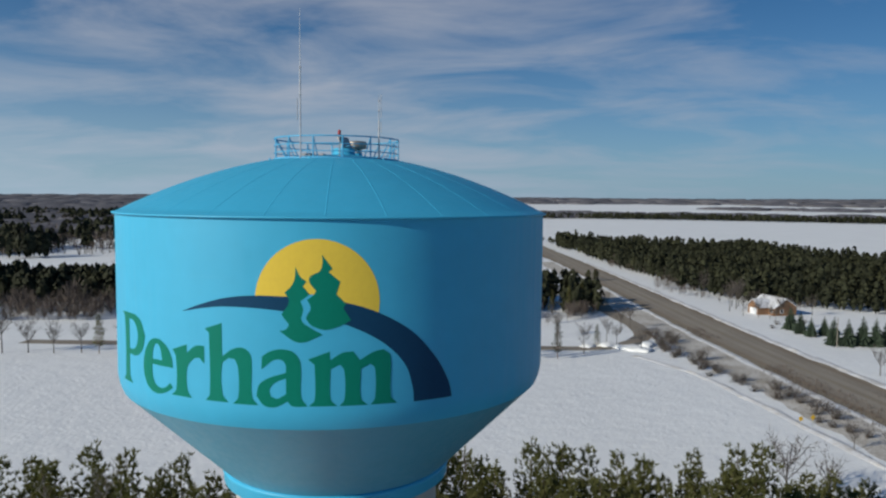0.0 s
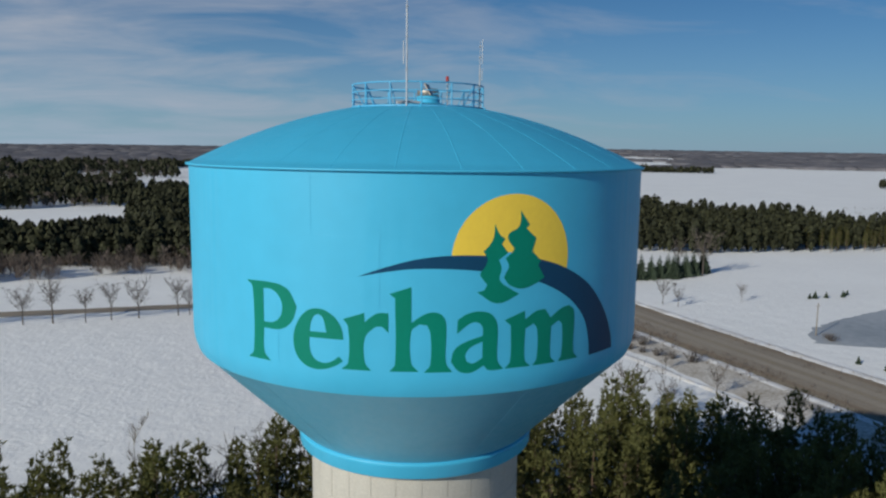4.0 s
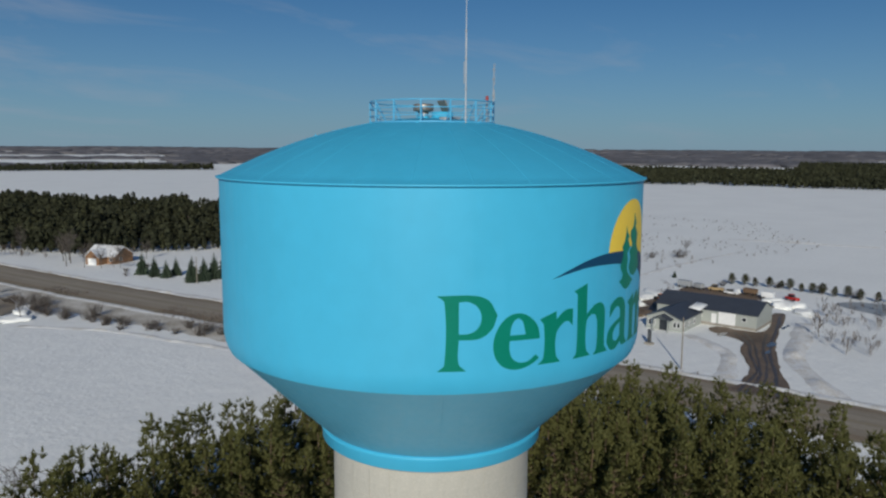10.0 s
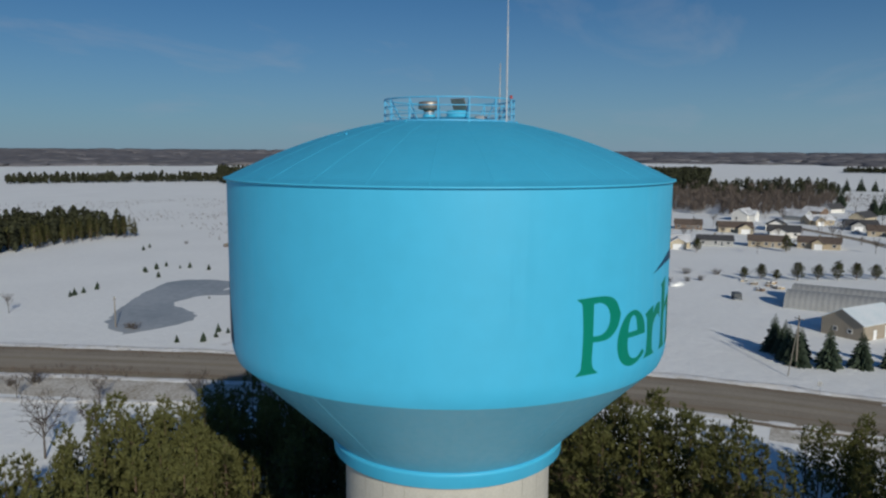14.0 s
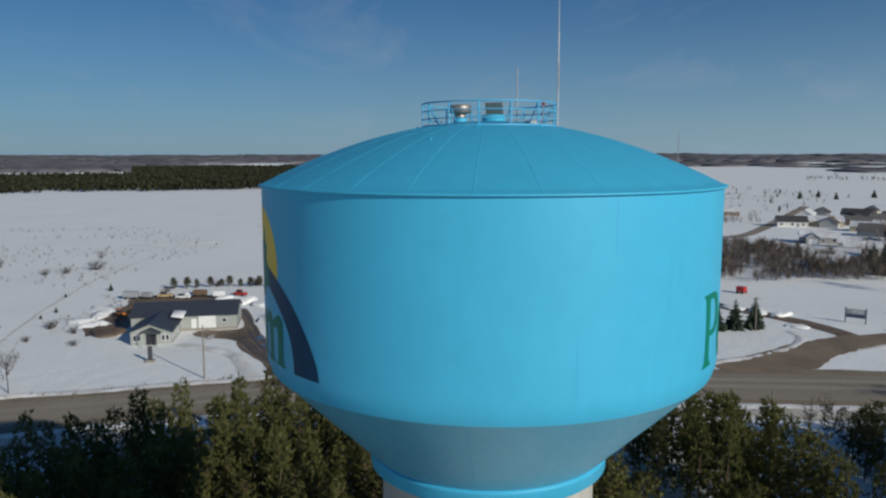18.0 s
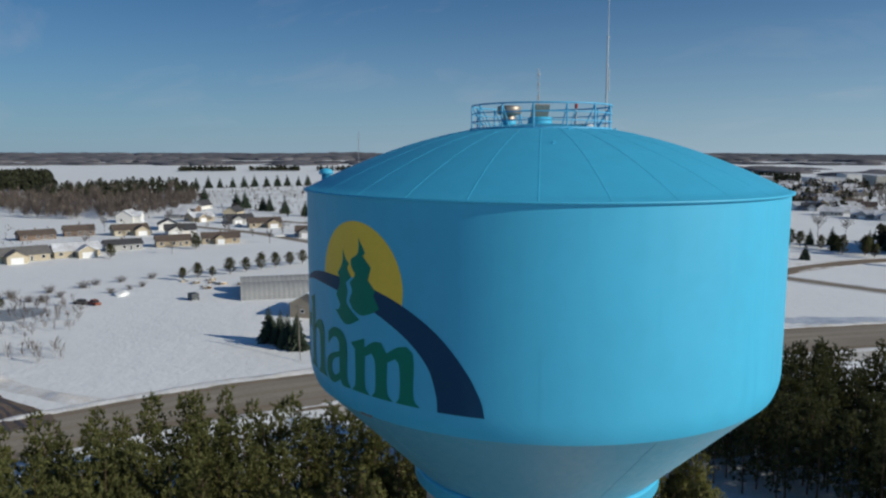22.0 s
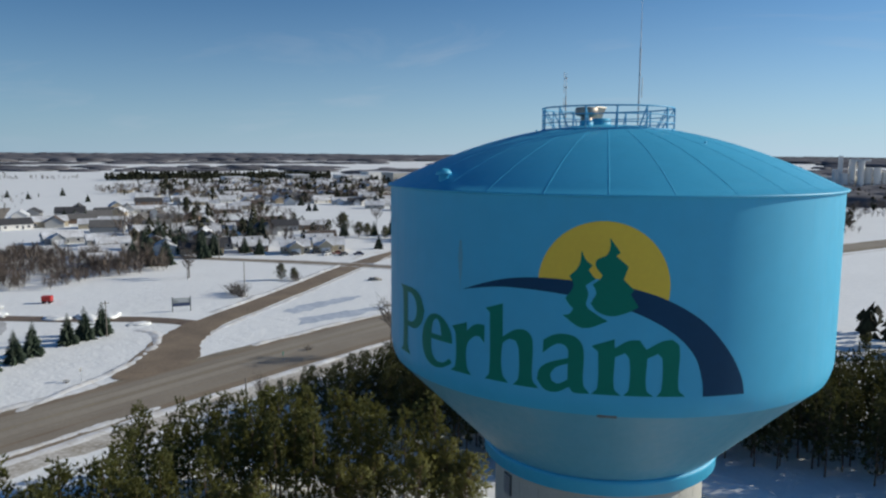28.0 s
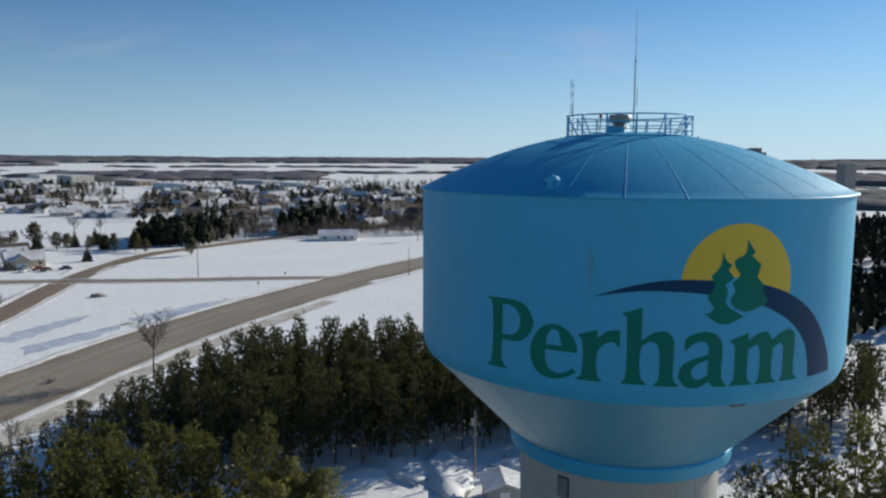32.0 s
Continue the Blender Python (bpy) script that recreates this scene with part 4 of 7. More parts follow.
# ---- trees ----
def pine_mesh(seed, height, material, tufts=8, spire=0.0, blades=7, size=0.34, clear=0.30, girth=1.0, limbs=True):
    """Trunk and crown of one plantation pine: whorls of upswept limbs, each a lump of needle tufts with a pointed tip."""
    rng = random.Random(seed)
    bm = bmesh.new()
    pts = [Vector((0, 0, 0))]
    for k in range(1, 5):
        pts.append(Vector((rng.uniform(-0.12, 0.12), rng.uniform(-0.12, 0.12), height * 0.96 * k / 4)))
    for k in range(4):
        rod(bm, pts[k], pts[k + 1], 0.15 * (1 - k / 4.5), 5, 0.15 * (1 - (k + 1) / 4.5))
    vs, fs, ns = [], [], []

    def tuft(c, s, out, heart):
        for _ in range(blades):
            d = Vector((rng.gauss(0, 0.8), rng.gauss(0, 0.8), rng.gauss(0.75, 0.6))).normalized() + out * 0.45
            d.normalize()
            side = d.cross(Vector((rng.gauss(0, 1), rng.gauss(0, 1), rng.gauss(0, 1)))).normalized()
            i = len(vs)
            ln = s * rng.uniform(0.7, 1.3)
            w = ln * rng.uniform(0.20, 0.34)
            tri = [c - side * w * 0.6, c + side * w * 0.6, c + d * ln]
            mid = (tri[0] + tri[1] + tri[2]) / 3
            away = (mid - heart).normalized() * 0.55 + Vector((mid.x, mid.y, 0.9)).normalized() * 0.6
            away.normalize()
            if (tri[1] - tri[0]).cross(tri[2] - tri[0]).dot(away) < 0:
                tri[0], tri[1] = tri[1], tri[0]
            vs.extend(tri)
            ns.extend([away] * 3)
            fs.append((i, i + 1, i + 2))

    start = height * rng.uniform(clear, clear + 0.10)
    z = start
    while z < height * 0.95:
        u = (z - start) / (height - start)
        reach = girth * (0.36 + (1.75 - 0.45 * spire) * (1 - u) ** (0.72 + 0.3 * spire) * min(1.0, 0.6 + u * 2.6)) * rng.uniform(0.75, 1.15)
        n = rng.randint(4, 6) if u < 0.8 else 4
        a0 = rng.uniform(0, 6.28)
        for k in range(n):
            if rng.random() < 0.12:
                continue
            a = a0 + 6.283 * k / n + rng.uniform(-0.35, 0.35)
            r = reach * rng.uniform(0.6, 1.25)
            tip = Vector((math.cos(a) * r, math.sin(a) * r, z + r * rng.uniform(0.4, 1.0) * (1 - 0.25 * spire)))
            base = Vector((0, 0, z))
            if limbs:
                rod(bm, base, tip, 0.028, 3, 0.012)
            out = Vector((math.cos(a), math.sin(a), 0.7))
            lump = 0.11 + 0.075 * r
            for j in range(max(3, int(tufts * (0.45 + 0.42 * r)))):
                v = 1 - 0.62 * rng.random() ** 1.5
                c = base.lerp(tip, v) + Vector((rng.gauss(0, lump), rng.gauss(0, lump), rng.gauss(0.06, lump * 0.9)))
                tuft(c, size, out, base.lerp(tip, 0.7))
            for j in range(2):
                tuft(tip + Vector((0, 0, 0.16 * j)), size * 0.8, Vector((0, 0, 1.2)), tip - Vector((0, 0, 0.3)))
        z += height * (0.047 - 0.006 * u) * rng.uniform(0.8, 1.25)
    for k in range(6):
        tuft(Vector((rng.gauss(0, 0.05), rng.gauss(0, 0.05), height * (0.93 + 0.014 * k))), 0.34, Vector((0, 0, 1.4)), Vector((0, 0, height * 0.93)))
    crown = pymesh("crown", vs, fs, material, True)
    crown.normals_split_custom_set_from_vertices([tuple(q) for q in ns])
    return mesh_of("trunk", bm, BARK), crown


PINES = [pine_mesh(100 + k, (12.3, 13.4, 14.2, 13.2, 14.6)[k], NEEDLE, 7, (0.7, 1.0, 0.85, 1.1, 1.3)[k], 6, 0.36, 0.14, 1.36) for k in range(5)]
PINES += [pine_mesh(120 + k, (8.2, 9.4, 8.8)[k], NEEDLE, 8, 0.0, 6, 0.36, 0.30, 1.28) for k in range(3)]
PINES += [pine_mesh(130 + k, (12.0, 13.2, 12.6)[k], NEEDLE_DEEP_SHADE, 6, (0.8, 1.1, 0.6)[k], 6, 0.36, 0.14, 1.3) for k in range(3)]
BUSHY = [pine_mesh(140 + k, 6.0, NEEDLE_DEEP_SHADE, 10, 0.2, 6, 0.34, 0.03, 1.15) for k in range(3)]


def plant_pine(x, y, s, turn, k, label, group, wide=1.08):
    ob = new("pine_tree", None)
    ob.matrix_world = pose(x, y, 0, 0, 0, turn) @ Matrix.Diagonal((s * wide, s * wide, s, 1))
    for nm, me in (("trunk", PINES[k][0]), ("crown", PINES[k][1])):
        c = new(nm, me)
        c.parent = ob
    tagged(ob, label, "tree", group)
    return ob


def spaced(poly, gap, seed, keep=lambda x, y: True):
    """Evenly scattered plan points inside a polygon: a jittered grid."""
    rng = random.Random(seed)
    xs, ys = [p[0] for p in poly], [p[1] for p in poly]
    out = []
    y = min(ys)
    row = 0
    while y < max(ys):
        x = min(xs) + (gap / 2 if row % 2 else 0)
        while x < max(xs):
            px, py = x + rng.uniform(-0.38, 0.38) * gap, y + rng.uniform(-0.38, 0.38) * gap
            if inside(px, py, poly) and keep(px, py):
                out.append((px, py))
            x += gap
        y += gap * 0.87
        row += 1
    return out


NORTH_STAND = [(-52, 33), (-48, 42), (-22, 43), (-8, 47), (8, 52), (30, 53), (44, 50), (56, 43), (61, 36), (67, 20), (69, 8), (67, -5), (60, -13), (55, -21), (38, -26), (26, -22), (16, -14), (10, -6), (-4, 8), (-20, 14), (-27, 24), (-30, 33), (-42, 35)]
MID_STAND = [(20, -36), (32, -31), (46, -31), (60, -26), (67, -29), (67, -37), (62, -42), (54, -44), (42, -44), (30, -48), (20, -44)]
SOUTH_STAND = [(67, -65), (63, -80), (56, -93), (46, -98), (10, -106), (-40, -102), (-66, -92), (-66, -75), (-40, -72), (-6, -72), (8, -64), (20, -61), (36, -57), (50, -56)]
WEST_STAND = [(-10, -22), (-4, -36), (-20, -46), (-50, -50), (-56, -28), (-30, -16)]
rng = random.Random(11)
PINE_LABEL = "tall olive-green red pine with a bare lower trunk in snow"
spots = []
for poly, gap, sd, group in ((NORTH_STAND, 3.5, 21, "pines round the tower"), (MID_STAND, 3.4, 24, "pines round the tower"), (WEST_STAND, 4.6, 25, "pines round the tower"), (SOUTH_STAND, 3.6, 22, "pines south of the tower")):
    spots += [(x, y, group) for x, y in spaced(poly, gap, sd, lambda x, y: math.hypot(x, y) > 9.0)]
spots.sort(key=lambda q: math.hypot(q[0], q[1] + 8))
LIGHT = [pine_mesh(150 + k, 13.8, NEEDLE, 3.6, (0.4, 1.0, 0.7)[k], 5, 0.56, 0.13, 1.48, False) for k in range(3)]
extra = []
for k, (x, y, group) in enumerate(spots):
    s, t = rng.uniform(0.8, 1.06), rng.uniform(0, 360)
    if k < 292:
        low = -55 < y < -20 or (x > 40 and -20 <= y < 4)
        if low:
            plant_pine(x, y, s * (0.97 - 0.14 * max(0.0, min(1.0, (x - 48) / 12))), t, rng.choice((5, 6, 7)), "low round-headed olive pine with a bare trunk in snow", group, 1.02)
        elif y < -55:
            plant_pine(x, y, s * (1.0 - 0.58 * max(0.0, min(1.0, (x - 40) / 26))), t, rng.choice((8, 9, 10)), "tall pointed conifer, the stand's shade put into its needle colour", group, 1.0)
        else:
            plant_pine(x, y, s * 0.93, t, rng.choice((0, 1, 2)), PINE_LABEL, group, 1.12)
    else:
        extra.append((x, y, s, t))


def joined_pines(name, spots_xyst, which, material, label):
    """The rest of a stand, past what one would count: light pines joined into one mesh."""
    base = []
    for me in which:
        n = len(me.vertices)
        co = np.empty(n * 3)
        me.vertices.foreach_get("co", co)
        base.append((co.reshape(n, 3), [tuple(pl.vertices) for pl in me.polygons]))
    vs, fs, off = [], [], 0
    for k, (x, y, s, t) in enumerate(spots_xyst):
        co, pl = base[k % len(base)]
        c, sn = math.cos(radians(t)), math.sin(radians(t))
        vs.append(np.column_stack([s * (co[:, 0] * c - co[:, 1] * sn) + x, s * (co[:, 0] * sn + co[:, 1] * c) + y, s * co[:, 2]]))
        fs += [tuple(i + off for i in f) for f in pl]
        off += len(co)
    return tagged(new(name, pymesh(name, np.vstack(vs), fs, material)), label, "woods", kind="stuff")


north = [(x, y, s * (1.0 - 0.22 * max(0.0, min(1.0, (x - 48) / 12)) if -55 < y < -24 else 1.0), t) for x, y, s, t in extra if y > -55]
south = [(x, y, s * (0.95 - 0.55 * max(0.0, min(1.0, (x - 40) / 26))), t) for x, y, s, t in extra if y <= -55]
joined_pines("plantation_crowns", north, [q[1] for q in LIGHT], NEEDLE_ISLE, "crowns of a dense pine plantation")
joined_pines("plantation_trunks", north, [q[0] for q in LIGHT], BARK, "bare trunks of a dense pine plantation")
joined_pines("shady_stand_crowns", south, [q[1] for q in LIGHT], NEEDLE_SHADE_ISLE, "crowns of a dense conifer stand, shade put into their colour")
joined_pines("shady_stand_trunks", south, [q[0] for q in LIGHT], BARK, "bare trunks of a dense shady conifer stand")
# far woods: one joined mesh a stand


def wood_stuff(name, polys, gap, hmin, hmax, material, seed, label, bare=False, tiers=4, grove=None, sticks=52, stick=0.0085, fat=1.0):
    rng = random.Random(seed)
    vs, fs = [], []
    for pi, poly in enumerate(polys):
        for x, y in spaced(poly, gap, seed + pi):
            if grove and (noise.noise((x / grove[0], y / grove[0], 4.0)) + 0.4 * noise.noise((x / grove[0] * 2.7, y / grove[0] * 2.7, 9.0)) > grove[1]) != (not bare):
                continue
            if bare and noise.noise((x / 13, y / 13, 6.0)) < -0.12:
                continue
            h = rng.uniform(hmin, hmax) * (0.85 + 0.3 * noise.noise((x / 25, y / 25, 1.0)))
            if bare:
                h *= 0.75 + 0.8 * max(0.0, noise.noise((x / 9, y / 9, 2.0))) + (0.5 if rng.random() < 0.06 else 0)
                for q in range(sticks):
                    a, u = rng.uniform(0, 6.283), math.sqrt(rng.random())
                    z0 = h * rng.uniform(0.12, 0.72) if q else 0.0
                    lean = h * 0.34 * u * (1.15 - 0.75 * abs(z0 / h - 0.35))
                    b = Vector((x + math.cos(a) * lean * 0.45, y + math.sin(a) * lean * 0.45, z0))
                    t = Vector((x + math.cos(a + rng.uniform(-0.6, 0.6)) * lean * 1.1, y + math.sin(a) * lean * 1.1, min(h * rng.uniform(0.85, 1.0), z0 + h * rng.uniform(0.14, 0.34)))) if q else Vector((x, y, h * 0.6))
                    w = h * (stick if q else 0.010)
                    i = len(vs)
                    s = Vector((-math.sin(a), math.cos(a), 0)) * w
                    vs.extend([b - s, b + s, t + s * 0.6, t - s * 0.2])
                    fs.append((i, i + 1, i + 2, i + 3))
                continue
            w = h * rng.uniform(0.20, 0.31) * fat
            i = len(vs)
            a0 = rng.uniform(0, 6.28)
            for b, zz, rr in ((0, 0.3, 0.55), (2.1, 0.3, 0.55), (4.2, 0.3, 0.55)):
                vs.append((x + w * rr * math.cos(a0 + b), y + w * rr * math.sin(a0 + b), h * zz))
            vs.append((x, y, h * 0.72))
            vs.append((x, y, 0.0))
            fs.extend([(i, i + 1, i + 3), (i + 1, i + 2, i + 3), (i + 2, i, i + 3), (i, i + 2, i + 4), (i + 1, i, i + 4)])
            for k in range(9 * tiers):
                u = rng.random() ** 0.8
                zc = h * (0.20 + 0.76 * u)
                rad = w * (1.04 - u) ** 0.45 * min(1.0, 0.55 + 3 * u) * rng.uniform(0.65, 1.1)
                a = rng.uniform(0, 6.283)
                c, sn = math.cos(a), math.sin(a)
                q = h * rng.uniform(0.05, 0.10) * (1.0 if tiers > 3 else 1.6) * fat
                px, py = x + rad * c, y + rad * sn
                i = len(vs)
                vs.append((px - sn * q, py + c * q, zc + rng.uniform(-0.3, 0.3) * q))
                vs.append((px + sn * q, py - c * q, zc + rng.uniform(-0.3, 0.3) * q))
                vs.append((px - c * q * 0.5, py - sn * q * 0.5, zc + q * rng.uniform(0.9, 1.7)))
                fs.append((i, i + 1, i + 2))
    return tagged(new(name, pymesh(name, vs, fs, material)), label, "woods", kind="stuff")


def sector(a0, a1, r0, r1):
    """A plan polygon between two bearings (degrees from +x) and two distances from the tower."""
    k = [a0 + (a1 - a0) * i / 6 for i in range(7)]
    return [(r0 * math.cos(radians(a)), r0 * math.sin(radians(a))) for a in k] + [(r1 * math.cos(radians(a)), r1 * math.sin(radians(a))) for a in reversed(k)]

# ---- single trees and bushes ----
def spruce_mesh(seed, h):
    """A garden spruce: drooping whorls, dense, pointed."""
    rng = random.Random(seed)
    bm = bmesh.new()
    rod(bm, (0, 0, 0), (0, 0, h * 0.95), h * 0.022, 6, 0.01)
    vs, fs = [], []
    z = h * 0.05
    while z < h * 0.97:
        u = z / h
        reach = h * 0.255 * (1 - u) ** 0.85 + 0.06
        n = max(5, int(15 * (1 - u) + 5))
        a0 = rng.uniform(0, 6.28)
        for k in range(n):
            a = a0 + 6.283 * k / n + rng.uniform(-0.2, 0.2)
            r = reach * rng.uniform(0.62, 1.28)
            d = Vector((math.cos(a), math.sin(a), 0))
            s = Vector((-math.sin(a), math.cos(a), 0))
            for j in range(3):
                c = d * r * (0.25 + 0.3 * j) + Vector((0, 0, z - 0.05 * r * j))
                w = r * rng.uniform(0.16, 0.26)
                tip = c + d * r * 0.42 + Vector((0, 0, -0.12 * r + rng.uniform(-0.03, 0.06) * h * 0.3))
                i = len(vs)
                vs.extend([c - s * w + Vector((0, 0, -0.1 * r)), c + s * w + Vector((0, 0, -0.1 * r)), tip, c + Vector((0, 0, 0.16 * r + 0.03))])
                fs.extend([(i, i + 2, i + 3), (i + 1, i + 3, i + 2), (i, i + 1, i + 2)])
        z += h * 0.045 * rng.uniform(0.85, 1.2)
    i = len(vs)
    vs.extend([Vector((-0.06, 0, h * 0.93)), Vector((0.06, 0.03, h * 0.93)), Vector((0, -0.06, h * 0.93)), Vector((0, 0, h * 1.02))])
    fs.extend([(i, i + 1, i + 3), (i + 1, i + 2, i + 3), (i + 2, i, i + 3)])
    return mesh_of("trunk", bm, BARK), pymesh("crown", vs, fs, SPRUCE)


SPRUCES = [spruce_mesh(200 + k, 8.0) for k in range(4)]


def bare_mesh(seed, h, limbs=10, twigs=10):
    """A leafless broadleaf tree: trunk, limbs and fine twigs."""
    rng = random.Random(seed)
    bm = bmesh.new()
    fork = h * rng.uniform(0.22, 0.34)
    top = Vector((rng.uniform(-0.3, 0.3), rng.uniform(-0.3, 0.3), h * 0.75))
    rod(bm, (0, 0, 0), (0, 0, fork), h * 0.018, 6, h * 0.014)
    rod(bm, (0, 0, fork), top, h * 0.013, 5, h * 0.005)
    twig = bmesh.new()
    for k in range(limbs):
        a = 6.283 * k / limbs + rng.uniform(-0.3, 0.3)
        z = fork + (h * 0.72 - fork) * rng.uniform(0.0, 0.85)
        r = h * rng.uniform(0.16, 0.34)
        b = Vector((0, 0, fork)).lerp(top, (z - fork) / (h * 0.75 - fork))
        m = b + Vector((math.cos(a) * r * 0.6, math.sin(a) * r * 0.6, r * 0.75))
        e = m + Vector((math.cos(a) * r * 0.35, math.sin(a) * r * 0.35, r * 0.6))
        rod(bm, b, m, h * 0.007, 4, h * 0.005)
        rod(bm, m, e, h * 0.005, 4, h * 0.002)
        for j in range(twigs):
            v = b.lerp(m, rng.uniform(0.4, 1)) if j % 2 else m.lerp(e, rng.uniform(0, 1))
            d = Vector((rng.gauss(0, 1), rng.gauss(0, 1), rng.gauss(0.8, 0.7))).normalized() * h * rng.uniform(0.07, 0.17)
            rod(twig, v, v + d, 0.035, 3, 0.015)
            for _ in range(2):
                d2 = (d + Vector((rng.gauss(0, 1), rng.gauss(0, 1), rng.gauss(0.3, 0.8))) * d.length * 0.6) * 0.6
                rod(twig, v + d * 0.6, v + d * 0.6 + d2, 0.026, 3, 0.012)
    return mesh_of("trunk", bm, BAREBARK), mesh_of("twig_crown", twig, BAREBARK)


BARES = [bare_mesh(300 + k, 8.0) for k in range(4)]


def aspen_mesh(seed, h):
    """A slender leafless aspen: one pale stem, steep limbs and fine upright twigs."""
    rng = random.Random(seed)
    bm, twig = bmesh.new(), bmesh.new()
    pts = [Vector((0, 0, 0))]
    for k in range(1, 6):
        pts.append(Vector((rng.gauss(0, 0.10) * k, rng.gauss(0, 0.10) * k, h * k / 5.2)))
    for k in range(5):
        rod(bm, pts[k], pts[k + 1], 0.13 * (1 - k / 5.6), 6, 0.13 * (1 - (k + 1) / 5.6))
    for k in range(26):
        u = rng.uniform(0.22, 0.95)
        q = u * h / (h / 5.2)
        b = pts[min(4, int(q))].lerp(pts[min(4, int(q)) + 1], q - min(4, int(q)))
        a, ln = rng.uniform(0, 6.283), h * (0.09 + 0.20 * (1 - u)) * rng.uniform(0.7, 1.2)
        lean = rng.uniform(0.28, 0.6)
        e = b + Vector((math.cos(a) * lean, math.sin(a) * lean, 0.9)) * ln
        rod(bm, b, e, 0.034, 4, 0.012)
        for j in range(7):
            v = b.lerp(e, rng.uniform(0.25, 1))
            d = Vector((rng.gauss(0, 0.5) + math.cos(a) * 0.3, rng.gauss(0, 0.5) + math.sin(a) * 0.3, rng.uniform(0.6, 1.2))).normalized() * h * rng.uniform(0.04, 0.10)
            rod(twig, v, v + d, 0.017, 3, 0.007)
    return mesh_of("trunk", bm, PALEBARK), mesh_of("twig_crown", twig, TWIG)


ASPENS = [aspen_mesh(340 + k, 12.0) for k in range(3)]


def shrub_mesh(seed, h):
    rng = random.Random(seed)
    bm = bmesh.new()
    for k in range(46):
        a, lean = rng.uniform(0, 6.283), rng.uniform(0.05, 0.75)
        b = Vector((rng.gauss(0, 0.15) * h, rng.gauss(0, 0.15) * h, 0))
        e = b + Vector((math.cos(a) * lean, math.sin(a) * lean, rng.uniform(0.5, 1.0))) * h
        rod(bm, b, e, h * 0.014, 3, h * 0.004)
        rod(bm, b.lerp(e, 0.5), b.lerp(e, 0.6) + Vector((rng.gauss(0, 0.2), rng.gauss(0, 0.2), 0.25)) * h, h * 0.008, 3, h * 0.003)
    return mesh_of("bare_shrub", bm, BAREBARK)


SHRUBS = [shrub_mesh(320 + k, 2.0) for k in range(3)]


def tree_thing(name, meshes, x, y, s, turn, label, group, parts=("trunk", "crown")):
    ob = new(name, None)
    ob.matrix_world = pose(x, y, 0, 0, 0, turn) @ Matrix.Diagonal((s, s, s, 1))
    for nm, me in zip(parts, meshes):
        c = new(nm, me)
        c.parent = ob
    return tagged(ob, label, "tree", group)


rng = random.Random(77)
# row of spruces along the highway, thick at its north end
for x, y, h in ((135.9, -34.5, 8.5), (132.5, -36.0, 8.0), (128.8, -36.2, 7.8), (126.0, -37.4, 8.4), (131.0, -39.0, 7.0), (125.9, -43.2, 8.6), (127.7, -49.4, 8.0), (128.9, -55.2, 7.4), (129.6, -61.0, 7.6), (130.5, -67.4, 7.2), (132.2, -73.0, 7.6), (133.3, -82.6, 7.4), (133.6, -87.4, 7.8), (134.0, -92.7, 8.0)):
    tree_thing("spruce_tree", SPRUCES[rng.randrange(4)], x, y, h / 8, rng.uniform(0, 360), "pointed dark blue-green spruce beside the highway field", "spruces along the highway")
# spruces by the log house
for x, y, h in ((95, 213, 6.5), (95.6, 206, 5.8), (97, 201, 5.0), (101.6, 203, 5.2), (98.5, 188, 7.0), (102, 187, 6.6), (106.4, 188, 7.2), (110, 188, 6.8), (113.5, 189, 6.6), (117, 190, 7), (120.5, 190.5, 6.8), (124, 191, 7.2), (128, 193, 7), (134, 197, 7.5), (118, 188, 7)):
    tree_thing("spruce_tree", SPRUCES[rng.randrange(4)], x, y, h / 6.6, rng.uniform(0, 360), "young dark spruce in snow by the log house", "spruces by the log house")
# spruces among the houses of the town
for x, y, h in ((228, -196, 9), (237, -211, 10), (245, -228, 14), (200, -184, 12), (203, -180, 9), (248, -239, 9), (215, -211, 11), (211, -218, 11), (209, -224, 9), (225, -256, 9), (229, -274, 10), (220, -271, 12), (186.5, -224, 8), (195, -225, 8), (190, -300, 9),
                (413, -321, 6), (407, -324, 6), (400, -327, 6), (338, -484, 9), (300, -437, 7), (296, -439, 7), (231, -206, 13), (244, -226, 9), (224, -217, 12), (208, -213, 12), (202, -214, 11), (150, -262, 7), (160, -300, 8), (178, -310, 8), (172, -318, 9), (150, -309, 10), (146, -318, 11), (139, -322, 12), (200, -205, 10)):
    tree_thing("spruce_tree", SPRUCES[rng.randrange(4)], x, y, h / 8, rng.uniform(0, 360), "tall dark spruce between snowy town gardens", "spruces in the town")
# the long far row and the nearer trees of the flat fields
for k in range(18):
    if k in (11, 13):
        continue
    tree_thing("spruce_tree", SPRUCES[k % 4], 868 + 22 * k / 17 + rng.uniform(-3, 3), -205 - 244 * k / 17, rng.uniform(1.6, 2.1), rng.uniform(0, 360), "dark spruce in a row along a far field road", "far spruce row")
for x, y, h in ((612, -146, 19), (547, -153, 17), (537, -157, 18), (530, -150, 12), (506, -160, 15), (500, -163, 15), (475, -165, 16), (447, -169, 14), (444, -185, 17), (416, -189, 14), (395, -189, 17), (635, -449, 10), (600, -443, 9), (617, -494, 11), (523, -439, 9), (620, -420, 9), (650, -440, 8)):
    tree_thing("spruce_tree", SPRUCES[rng.randrange(4)], x, y, h / 10, rng.uniform(0, 360), "dark spruce standing alone on a snowy field", "field spruces")
